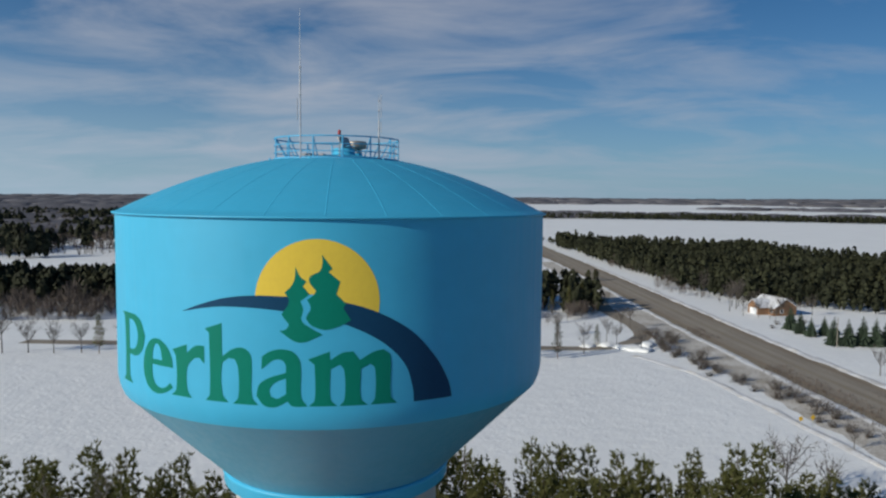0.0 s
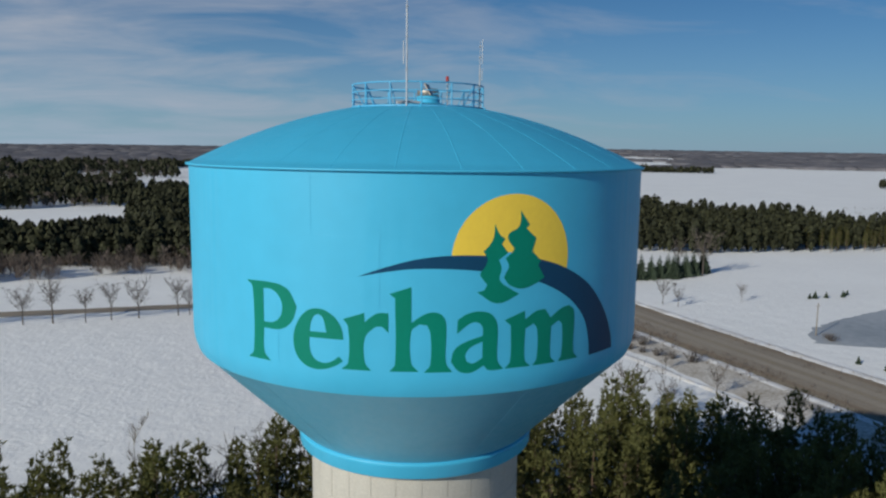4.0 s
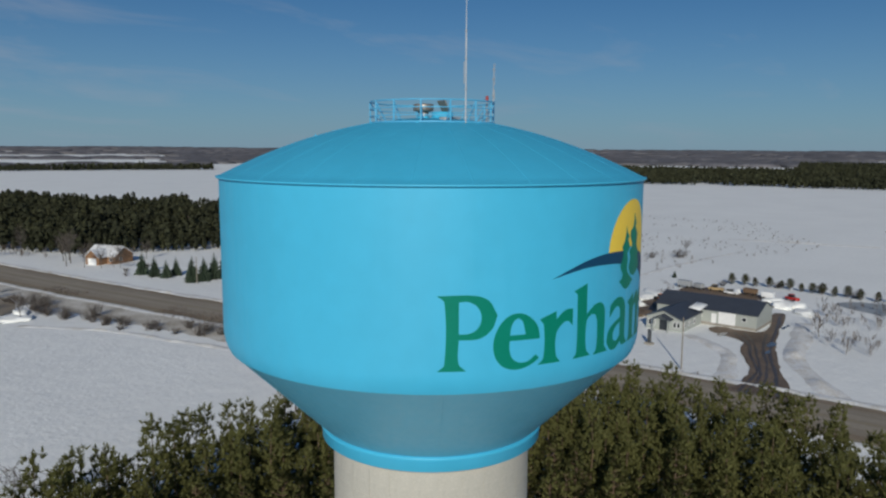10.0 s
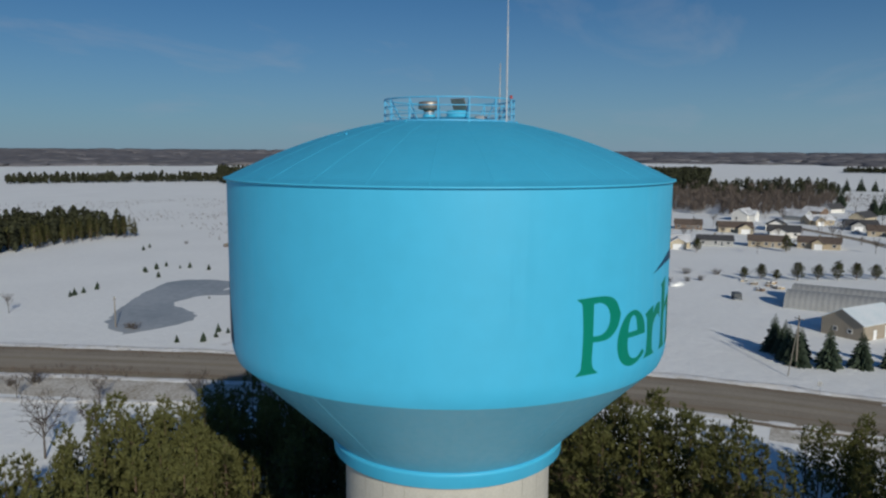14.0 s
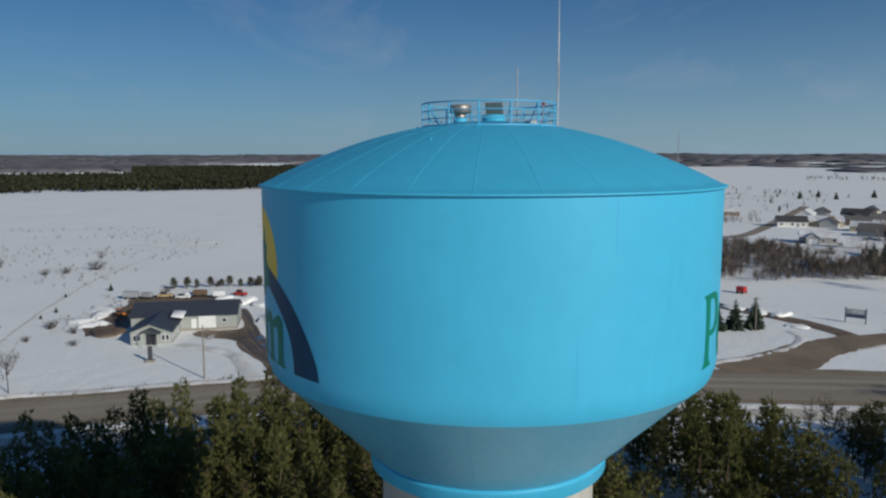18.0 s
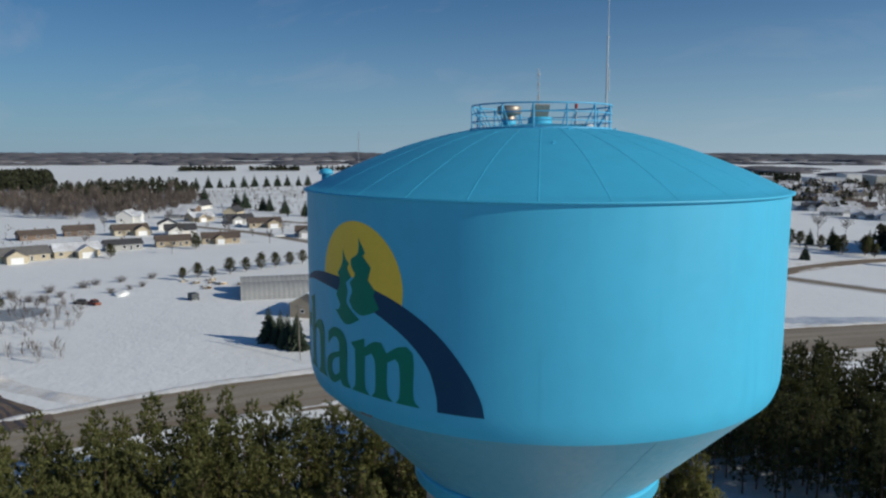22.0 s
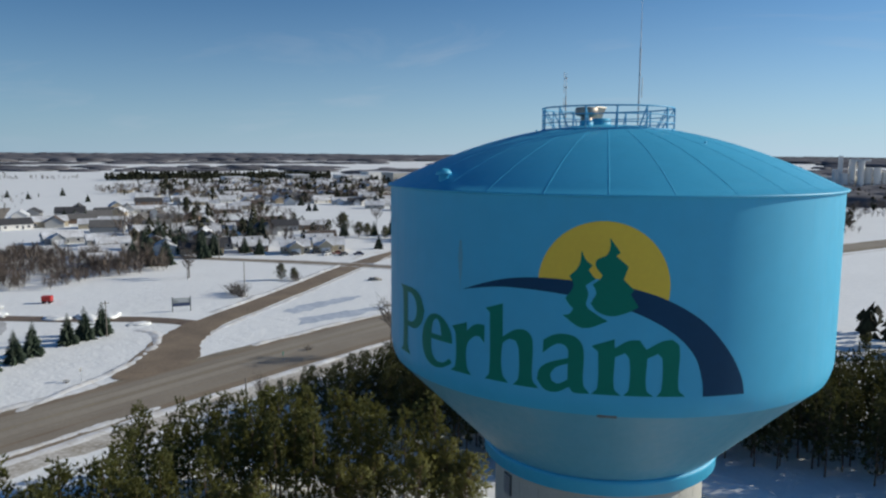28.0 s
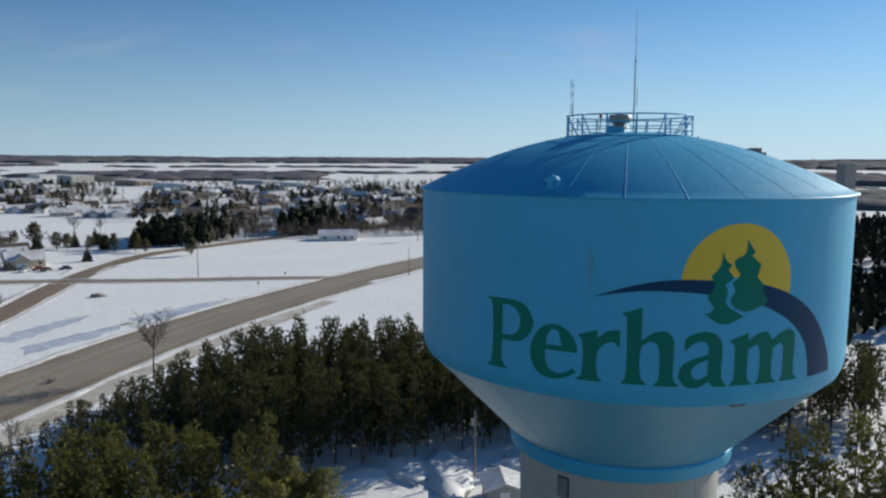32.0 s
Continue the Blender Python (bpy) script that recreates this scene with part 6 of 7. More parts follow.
# beyond those, roofs too far off to count
far_wall, far_roof = bmesh.new(), bmesh.new()
for x, y in rest:
    wm, rm = bmesh.new(), bmesh.new()
    w, d, rd = rng.uniform(8, 10), rng.uniform(12, 18), rng.uniform(5.2, 6.4)
    gable_body(wm, w, d, 3, rd)
    gable_roof(rm, w, d, 3, rd)
    m = pose(x, y, 0, 0, 0, rng.choice((-50, 40, -40, 50)))
    for src, dst in ((wm, far_wall), (rm, far_roof)):
        src.transform(m)
        tmp = bpy.data.meshes.new("tmp")
        src.to_mesh(tmp)
        src.free()
        dst.from_mesh(tmp)
        bpy.data.meshes.remove(tmp)
tagged(new("far_town_walls", mesh_of("far_town_walls", far_wall, CREAM)), "pale walls of the far part of the town", "houses", kind="stuff")
tagged(new("far_town_roofs", mesh_of("far_town_roofs", far_roof, R_SNOW)), "snowy roofs of the far part of the town", "houses", kind="stuff")


# grey workshop across the highway
def workshop():
    ob = new("workshop", None)
    ob.matrix_world = pose(157, 44.5, 0, 0, 0, 2)
    tagged(ob, "grey metal workshop with a slate-blue roof and gabled office wing", "workshop")
    bm = bmesh.new()
    gable_body(bm, 12.4, 24.4, 3.8, 6.1)
    part("wall", bm, SIDING, ob)
    bm = bmesh.new()
    gable_roof(bm, 12.4, 24.4, 3.8, 6.1, 0.4)
    rf = part("roof", bm, SLATE, ob, "slate-blue ribbed metal roof")
    bm = bmesh.new()
    box(bm, -6.26, 6.26, -12.26, 12.26, 0.0, 0.7)
    part("plinth", bm, STONE, ob)
    for k in range(26):
        bm = bmesh.new()
        y = -12.2 + 24.4 * k / 25
        rod(bm, (-6.5, y, 3.92), (0, y, 6.29), 0.03, 4)
        part("roof_rib", bm, SLATE, rf)
    opening(ob, "garage_door", -6.24, -5.3, 0.75, 3.8, 3.0, "-x", WHITE, WHITE, "white roller door")
    opening(ob, "door", -6.24, -2.2, 0.75, 1.0, 2.1, "-x", WHITE, WHITE)
    for y in (-9.3, 1.2):
        opening(ob, "window", -6.24, y, 2.0, 0.9, 0.8, "-x", GLASS, WHITE)
    # office wing
    bm = bmesh.new()
    gable_body(bm, 8.8, 12.4, 3.0, 4.8)
    bmesh.ops.rotate(bm, matrix=Matrix.Rotation(radians(90), 3, "Z"), verts=bm.verts[:])
    bmesh.ops.translate(bm, vec=(-12.4, 5.2, 0), verts=bm.verts[:])
    part("wing_wall", bm, SIDING, ob)
    bm = bmesh.new()
    gable_roof(bm, 8.8, 13.4, 3.0, 4.8, 0.4)
    bmesh.ops.rotate(bm, matrix=Matrix.Rotation(radians(90), 3, "Z"), verts=bm.verts[:])
    bmesh.ops.translate(bm, vec=(-12.1, 5.2, 0.02), verts=bm.verts[:])
    part("wing_roof", bm, SLATE, ob)
    bm = bmesh.new()
    gable_roof(bm, 4.2, 2.4, 2.9, 3.9, 0.2, 0.15)
    bmesh.ops.rotate(bm, matrix=Matrix.Rotation(radians(90), 3, "Z"), verts=bm.verts[:])
    bmesh.ops.translate(bm, vec=(-19.7, 5.2, 0), verts=bm.verts[:])
    part("porch_roof", bm, SLATE, ob)
    for y in (3.5, 6.9):
        bm = bmesh.new()
        rod(bm, (-20.7, y, 0), (-20.7, y, 2.95), 0.13, 8)
        part("porch_post", bm, SIDING, ob)
    opening(ob, "door", -18.64, 5.2, 0.1, 2.0, 2.2, "-x", GLASS, DARK_METAL, "dark glazed entrance doors")
    for y in (1.7, 2.6, 7.8, 8.7):
        opening(ob, "window", -18.64, y, 1.0, 0.6, 1.2, "-x", GLASS, WHITE)
    for x in (-17, -14, -11):
        opening(ob, "window", x, 0.78, 1.0, 0.8, 1.1, "-y", GLASS, WHITE)
    return ob


workshop()
bm = bmesh.new()
box(bm, -2.6, 2.6, -1.4, 1.4, 0, 0.16, 0.07)
drift = tagged(new("roof_snow", mesh_of("roof_snow", bm, SNOW, True)), "slab of snow left in the roof valley", "snow")
drift.matrix_world = pose(148.2, 45.0, 4.7, 8, -6, 2)
# tan shed with a pale roof, arched storage hall and long tan shed
def simple_shed(name, x, y, turn, w, d, eave, ridge, wall, roof, label, doors=()):
    ob = new(name, None)
    ob.matrix_world = pose(x, y, 0, 0, 0, turn)
    tagged(ob, label, "shed")
    bm = bmesh.new()
    gable_body(bm, w, d, eave, ridge)
    part("wall", bm, wall, ob)
    bm = bmesh.new()
    gable_roof(bm, w, d, eave, ridge, 0.45)
    part("roof", bm, roof, ob)
    for nm, dx, dy, z, ww, hh, side in doors:
        opening(ob, nm, dx, dy, z, ww, hh, side, GLASS if nm == "window" else WHITE, WHITE)
    return ob


simple_shed("shop_building", 159.4, -56.6, 45, 10.2, 15, 3.8, 6.6, SHEDTAN, R_PALE, "tan shop with a pale blue-white metal roof", (("window", -2.0, 7.52, 1.4, 0.9, 0.8, "+y"), ("window", 1.6, 7.52, 1.4, 0.9, 0.8, "+y"), ("door", -5.12, 3, 0.05, 1, 2.1, "-x"), ("garage_door", -5.12, -2.5, 0.05, 3, 2.8, "-x")))
simple_shed("long_shed", 204.4, -91.2, 0, 9.6, 15, 4.2, 5.9, SHEDTAN, R_PALE, "long tan metal shed with a pale roof", (("garage_door", -2.2, 7.52, 0.05, 3.2, 3.2, "+y"), ("garage_door", 2.0, 7.52, 0.05, 3.2, 3.2, "+y"), ("window", -4.82, 2, 1.5, 0.9, 0.8, "-x"), ("door", -4.82, -3, 0.05, 1, 2.1, "-x")))
simple_shed("pump_shed", 1.2, -52.2, 4, 4.4, 4.6, 2.5, 3.3, GREYW, R_SNOW, "small grey pump shed with snow on its roof", (("door", 0, 2.32, 0.05, 1, 2.05, "+y"),))
HALL = new("storage_hall", None)
HALL.matrix_world = pose(186.5, -60.0, 0, 0, 0, -17)
tagged(HALL, "long arched storage hall of weathered grey sheet metal", "hall")
bm = bmesh.new()
arc = [(5.4 * math.cos(radians(a)), 4.3 * math.sin(radians(a)) ** 0.85 if 0 < a < 180 else 0.0) for a in range(0, 181, 12)]
prev = None
for j in range(45):
    yy = -15.5 + 31 * j / 44
    s = 1.0 if j % 2 else 1.012
    cur = [bm.verts.new((x * s, yy, z * s)) for x, z in arc]
    if prev:
        for q in range(len(arc) - 1):
            bm.faces.new((prev[q], cur[q], cur[q + 1], prev[q + 1]))
    prev = cur
part("roof", bm, HALLMETAL, HALL, "ribbed grey arched sheet roof")
for yy in (-15.3, 15.3):
    bm = bmesh.new()
    bm.faces.new([bm.verts.new((x * 0.985, yy, z * 0.985)) for x, z in arc])
    bmesh.ops.solidify(bm, geom=bm.faces[:], thickness=0.12)
    part("end_wall", bm, HALLMETAL, HALL)
opening(HALL, "garage_door", 0, 15.4, 0.05, 3.2, 3.0, "+y", HALLMETAL, GALV)
copy_thing(HALL, pose(196.9, -63.2, 0, 0, 0, -17))
# grain elevators and works far to the south
def block_tower(name, x, y, turn, boxes, material, label):
    ob = new(name, None)
    ob.matrix_world = pose(x, y, 0, 0, 0, turn)
    tagged(ob, label, "factory")
    for nm, b, seg in boxes:
        bm = bmesh.new()
        if seg:
            bmesh.ops.create_cone(bm, cap_ends=True, segments=seg, radius1=b[2], radius2=b[2], depth=b[4] - b[3], matrix=Matrix.Translation((b[0], b[1], (b[3] + b[4]) / 2)))
        else:
            box(bm, b[0], b[1], b[2], b[3], b[4], b[5], 0.2)
        part(nm, bm, material, ob)
    return ob


# Darker stone grey in place of concrete puts the elevator's shade into its colour.
block_tower("grain_elevator", -352, -830, 20, [("main_block", (-9, 9, -8, 8, 0, 49), 0), ("head_house", (-5, 5, -5, 5, 49, 54), 0)] + [("silo", (20 + 9 * k, 0, 5, 0, 44), 14) for k in range(2)] + [("silo_roof", (18, 31, -6, 6, 44, 48), 0)], STONE, "concrete grain elevator with a head house, coloured dark as in shade")
block_tower("works_tower", -442, -800, 10, [("main_block", (-7, 7, -7, 7, 0, 37), 0), ("low_hall", (-60, 40, -20, 30, 0, 9), 0), ("white_strip", (-60.3, 40.3, -20.4, -20, 8, 10), 0)], CONCRETE, "pale concrete works tower over a long low hall")
block_tower("feed_mill", -120, -1120, 5, [("silo", (-38 + 10 * k, 4 * (k % 2), 4.2 + 0.5 * (k % 3), 0, (22, 27, 27, 35, 35, 19, 24)[k]), 14) for k in range(7)] + [("gallery", (-20, 6, -2, 2, 35, 38), 0), ("leg_tower", (14, 19, -3, 3, 0, 42), 0), ("low_hall", (-80, 90, -30, -6, 0, 14), 0)], WHITEW, "cluster of white silos under a conveyor gallery")
for x, y, w, d, h, m in ((575, -980, 60, 40, 9, WHITEW), (592, -1090, 40, 40, 12, WHITEW), (503, -990, 45, 30, 14, CONCRETE), (336, -915, 80, 30, 7, WHITEW), (267, -1020, 70, 26, 8, GREYW), (640, -930, 40, 25, 10, GREYW), (700, -860, 60, 30, 7, WHITEW), (430, -1010, 60, 30, 8, TAN), (200, -960, 60, 24, 7, WHITEW)):
    bm = bmesh.new()
    box(bm, -w / 2, w / 2, -d / 2, d / 2, 0, h, 0.3)
    ob = new("factory_hall", None)
    ob.matrix_world = pose(x, y, 0, 0, 0, -40)
    tagged(ob, "pale flat-roofed factory hall on the edge of town", "factory", "factory halls")
    part("wall", bm, m, ob)
    bm = bmesh.new()
    box(bm, -w / 2 - 0.4, w / 2 + 0.4, -d / 2 - 0.4, d / 2 + 0.4, h - 0.6, h + 0.3, 0.1)
    part("roof", bm, R_SNOW, ob)
    for k in range(4):
        bm = bmesh.new()
        box(bm, -w / 2 - 0.1, -w / 2, -d / 2 + d * (k + 0.3) / 4, -d / 2 + d * (k + 0.7) / 4, 1, min(h - 2, 5))
        part("loading_door", bm, DARK_METAL, ob)

# ---- poles, signs, vehicles ----
def pole(x, y, h, arm=0.0, turn=0.0, transformer=False, label="weathered wooden utility pole in the snow"):
    ob = new("utility_pole", None)
    ob.matrix_world = pose(x, y, 0, 0, 0, turn)
    tagged(ob, label, "pole", "utility poles")
    bm = bmesh.new()
    rod(bm, (0, 0, 0), (0, 0, h), 0.16, 8, 0.11)
    part("post", bm, POLEWOOD, ob)
    if arm:
        bm = bmesh.new()
        box(bm, -arm / 2, arm / 2, -0.06, 0.06, h - 0.7, h - 0.56, 0.01)
        part("crossarm", bm, POLEWOOD, ob)
        for s in (-0.45, -0.15, 0.15, 0.45):
            bm = bmesh.new()
            rod(bm, (s * arm, 0, h - 0.56), (s * arm, 0, h - 0.36), 0.05, 6, 0.03)
            part("insulator", bm, WHITE, ob)
    if transformer:
        bm = bmesh.new()
        rod(bm, (0.32, 0, h - 2.0), (0.32, 0, h - 1.1), 0.24, 10)
        part("transformer", bm, GALV, ob, "grey transformer can")
    return ob


pole(110.3, 32.8, 10.3)
pole(112.9, 113.2, 7.5, 1.2)
p = pole(124.1, -37.0, 10.5, 2.4, 35)
bm = bmesh.new()
rod(bm, (0, 0, 9.2), (-4.2, 6.0, 0.1), 0.09, 6)
part("push_brace", bm, POLEWOOD, p)
pole(60.3, -46.3, 9.0, 1.8, 20)
pole(131.2, -91.4, 8.5, 1.6, 60)
pole(133.4, -145, 10.5)
pole(93.8, -224.5, 11.0)
pole(20, -230, 10.0)
pole(4.3, -59.6, 9.0, 0.0, 0, True, "wooden pole with a grey transformer behind the tower")
pole(63, -54, 9.0)
pole(98, 184.5, 8.5, label="pale slim pole by the roadside spruces")
pole(-36, -84, 9.5, 1.6)
pole(192, -205, 9.0, 1.5)
# far lattice mast with guy wires
MASTF = new("radio_mast", None)
MASTF.matrix_world = pose(925, -441, 0)
tagged(MASTF, "thin grey guyed radio mast beyond the fields", "mast")
for s in ((-0.5, -0.3), (0.5, -0.3), (0, 0.55)):
    bm = bmesh.new()
    rod(bm, (s[0], s[1], 0), (s[0], s[1], 71), 0.13, 4)
    part("leg", bm, GALV, MASTF)
bm = bmesh.new()
for k in range(35):
    z = 2 * k + 0.5
    c = [(-0.5, -0.3), (0.5, -0.3), (0, 0.55)]
    for q in range(3):
        rod(bm, (*c[q], z), (*c[(q + 1) % 3], z + 1.4), 0.06, 3)
part("lattice", bm, GALV, MASTF)
# town sign by the side road: two posts and a board with unreadable writing
SIGN = new("roadside_sign", None)
SIGN.matrix_world = pose(135.4, -120.6, 0, 0, 0, 45)
tagged(SIGN, "blue and white roadside sign board on two dark posts", "sign")
for x in (-2.3, 2.3):
    bm = bmesh.new()
    box(bm, x - 0.12, x + 0.12, -0.12, 0.12, 0, 4.0, 0.02)
    part("post", bm, DARK_METAL, SIGN)
bm = bmesh.new()
box(bm, -2.2, 2.2, -0.08, 0.08, 1.4, 3.6, 0.02)
board = part("board", bm, SIDING, SIGN, "pale grey-green sign board")
for s in (-1, 1):
    bm = bmesh.new()
    box(bm, -2.1, 2.1, s * 0.085 - 0.01, s * 0.085 + 0.01, 1.5, 2.3)
    part("blue_panel", bm, SIGNBLUE, board, "dark blue lower panel")
    for k in range(3):
        bm = bmesh.new()
        box(bm, -1.8, 1.6 - 0.5 * k, s * 0.085 - 0.012, s * 0.085 + 0.012, 3.2 - 0.3 * k, 3.36 - 0.3 * k)
        part("writing_bar", bm, WHITE, board)
# small yard sign in front of the workshop
YS = new("yard_sign", None)
YS.matrix_world = pose(123.6, 45.8, 0, 0, 0, 80)
tagged(YS, "tall dark yard sign on a snowy stone base", "sign")
bm = bmesh.new()
box(bm, -0.9, 0.9, -0.6, 0.6, 0, 0.5, 0.08)
part("base", bm, STONE, YS)
bm = bmesh.new()
box(bm, -0.5, 0.5, -0.15, 0.15, 0.5, 3.4, 0.12)
part("board", bm, DARK_METAL, YS)
bm = bmesh.new()
box(bm, -0.36, 0.36, -0.17, -0.15, 1.7, 3.0, 0.01)
part("pale_panel", bm, SIDING, YS)


def road_sign(x, y, turn, colour, label, diamond=False, h=2.2):
    ob = new("road_sign", None)
    ob.matrix_world = pose(x, y, 0, 0, 0, turn)
    tagged(ob, label, "sign", "road signs")
    bm = bmesh.new()
    rod(bm, (0, 0, 0), (0, 0, h), 0.04, 6)
    part("post", bm, GALV, ob)
    bm = bmesh.new()
    box(bm, -0.4, 0.4, -0.07, -0.04, -0.4, 0.4, 0.01)
    if diamond:
        bmesh.ops.rotate(bm, matrix=Matrix.Rotation(radians(45), 3, "Y"), verts=bm.verts[:])
    bmesh.ops.translate(bm, vec=(0, 0, h), verts=bm.verts[:])
    part("plate", bm, colour, ob)
    return ob


YELLOWSIGN = mat("yellow_sign_sheet", (0.78, 0.47, 0.03), (0.70, 0.42, 0.03), 0.5, 1, 8, 0.02)
road_sign(62.2, 104.7, 20, YELLOWSIGN, "yellow diamond road sign beside the highway", True)
road_sign(60.6, 106.0, 20, YELLOWSIGN, "small yellow marker on a thin post by the highway", False, 1.5)
road_sign(106.4, -38, 100, GALV, "small grey sign back on a thin post")
road_sign(108.4, -64, 100, GALV, "small grey sign back on a thin post")
road_sign(81.5, -90, 110, SIGNGREEN, "small green road sign at the highway edge", False, 1.8)
road_sign(66.9, -200.5, 60, DARK_METAL, "dark small sign at the junction")
road_sign(62.5, -221, 60, DARK_METAL, "dark small sign at the junction")
road_sign(44.4, -156, 60, SIGNGREEN, "blue-green small sign in the snow")


def vehicle(name, x, y, turn, ln, wd, ht, colour, label, kind="car", group="parked vehicles"):
    """kind: car, truck, trailer or loader."""
    ob = new(name, None)
    ob.matrix_world = pose(x, y, 0, 0, 0, turn)
    tagged(ob, label, "vehicle", group)
    bm = bmesh.new()
    if kind == "trailer":
        box(bm, -ln / 2, ln / 2, -wd / 2, wd / 2, 0.6, ht, 0.08)
    elif kind == "loader":
        box(bm, -ln * 0.5, ln * 0.15, -wd * 0.32, wd * 0.32, 0.6, ht * 0.55, 0.12)
    else:
        box(bm, -ln / 2, ln / 2, -wd / 2, wd / 2, 0.35, ht * 0.58, 0.14)
    body = part("body", bm, colour, ob)
    if kind != "trailer":
        bm = bmesh.new()
        c0, c1 = (-ln * 0.28, ln * 0.22) if kind == "car" else ((-ln * 0.1, ln * 0.3) if kind == "truck" else (-ln * 0.15, ln * 0.2))
        box(bm, c0, c1, -wd * 0.42, wd * 0.42, ht * 0.55, ht, 0.16)
        part("cab", bm, GLASS, ob, "dark glazed cab")
        bm = bmesh.new()
        box(bm, c0 + 0.15, c1 - 0.15, -wd * 0.4, wd * 0.4, ht - 0.03, ht + 0.05, 0.03)
        part("cab_roof", bm, colour, ob)
    if kind == "loader":
        bm = bmesh.new()
        rod(bm, (ln * 0.1, 0, ht * 0.5), (ln * 0.5, 0, 0.5), 0.14, 6)
        part("arm", bm, colour, ob)
        bm = bmesh.new()
        box(bm, ln * 0.45, ln * 0.62, -wd * 0.5, wd * 0.5, 0.1, 0.9, 0.1)
        part("bucket", bm, DARK_METAL, ob)
    for sx in (-0.32, 0.32):
        for sy in (-1, 1):
            bm = bmesh.new()
            r = 0.34 if kind in ("car", "truck") else (0.4 if kind == "trailer" else 0.62)
            rod(bm, (sx * ln, sy * (wd / 2 - 0.16), r), (sx * ln, sy * (wd / 2 + 0.03), r), r, 12)
            part("wheel", bm, RUBBER, ob)
    return ob


vehicle("box_trailer", 194.7, 68, 80, 4.3, 1.8, 2.3, GALV, "white box trailer in the snowy yard", "trailer")
vehicle("box_trailer", 194.6, 63.5, 70, 3.1, 1.7, 1.9, GALV, "grey trailer in the snowy yard", "trailer")
vehicle("flat_truck", 195.7, 58.6, 95, 4.4, 1.7, 1.9, TANPAINT, "tan work truck parked in the yard", "truck")
vehicle("flat_truck", 193, 53.0, 85, 4.2, 1.6, 1.7, WHITE, "white pickup truck parked in the yard", "truck")
vehicle("box_trailer", 196, 48.6, 80, 3.9, 1.7, 2.0, BROWNPAINT, "brown equipment trailer in the yard", "trailer")
vehicle("box_trailer", 193, 42.6, 88, 3.4, 1.8, 2.2, WHITE, "white enclosed trailer by a snow heap", "trailer")
vehicle("flat_truck", 195.6, 36.8, 60, 4.1, 1.6, 1.8, REDPAINT, "red truck at the end of the yard", "truck")
vehicle("loader", 170, 64.5, 60, 3.7, 1.6, 2.0, ORANGE, "orange loader in the muddy yard", "loader")
vehicle("loader", 172.8, 61.6, 75, 3.4, 1.6, 1.9, ORANGE, "orange tractor in the muddy yard", "loader")
vehicle("junk_car", 201.5, -7.0, 20, 4.6, 1.8, 1.5, RUSTPAINT, "rusty red junk car half buried in snow", "car")
vehicle("junk_car", 204.5, -4.0, 40, 4.4, 1.8, 1.4, DARK_METAL, "dark junk car half buried in snow", "car")
vehicle("junk_box", 194.6, -32.4, 10, 3.0, 2.2, 2.0, DARK_METAL, "dark box trailer alone in the snow", "trailer")
vehicle("box_trailer", 166.5, -83.7, 20, 3.2, 2.2, 2.6, DARK_METAL, "dark box trailer behind the spruces", "trailer")
vehicle("red_shed_cart", 177.5, -113.8, 30, 2.6, 2.0, 2.1, REDPAINT, "small red hut on skids in the snow", "trailer")
vehicle("digger", 399, 13.5, 40, 5.0, 2.2, 3.0, ORANGE, "yellow-orange digger on the far building site", "loader")
for k, (x, y, c) in enumerate(((166, -236, DARK_METAL), (163, -240, DARK_METAL), (160, -234, WHITE), (157, -238, RUSTPAINT), (172, -228, DARK_METAL), (153, -236, DARK_METAL), (148, -240, SIGNBLUE), (208, -206, WHITE), (341, -122, WHITE), (300, -128, RUSTPAINT), (402, -110, WHITE), (332, -68, DARK_METAL))):
    vehicle("parked_car", x, y, 40 + 20 * (k % 3), 4.5, 1.8, 1.5, c, "parked car between snow piles by the houses", "car")
# junk heaps along the eastern field: crates and boards capped with snow
rng = random.Random(15)
for x, y in ((228, -38), (222, -40), (214, -41), (210.6, -40.6), (216.4, -47), (211.7, -52), (214.2, -56), (220, -44), (225, -46)):
    ob = new("lumber_heap", None)
    ob.matrix_world = pose(x, y, 0, 0, 0, rng.uniform(0, 180))
    tagged(ob, "heap of old boards and crates capped with snow", "heap", "lumber heaps")
    for k in range(4):
        bm = bmesh.new()
        l, w, h = rng.uniform(0.8, 2.2), rng.uniform(0.5, 1.2), rng.uniform(0.3, 0.9)
        cx, cy = rng.uniform(-1, 1), rng.uniform(-0.8, 0.8)
        box(bm, cx - l / 2, cx + l / 2, cy - w / 2, cy + w / 2, 0, h, 0.03)
        part("crate", bm, rng.choice((POLEWOOD, TANPAINT, DARK_METAL, BROWNPAINT)), ob)
        bm = bmesh.new()
        box(bm, cx - l / 2 + 0.04, cx + l / 2 - 0.04, cy - w / 2 + 0.04, cy + w / 2 - 0.04, h, h + 0.15, 0.06)
        part("snow_cap", bm, SNOW, ob)


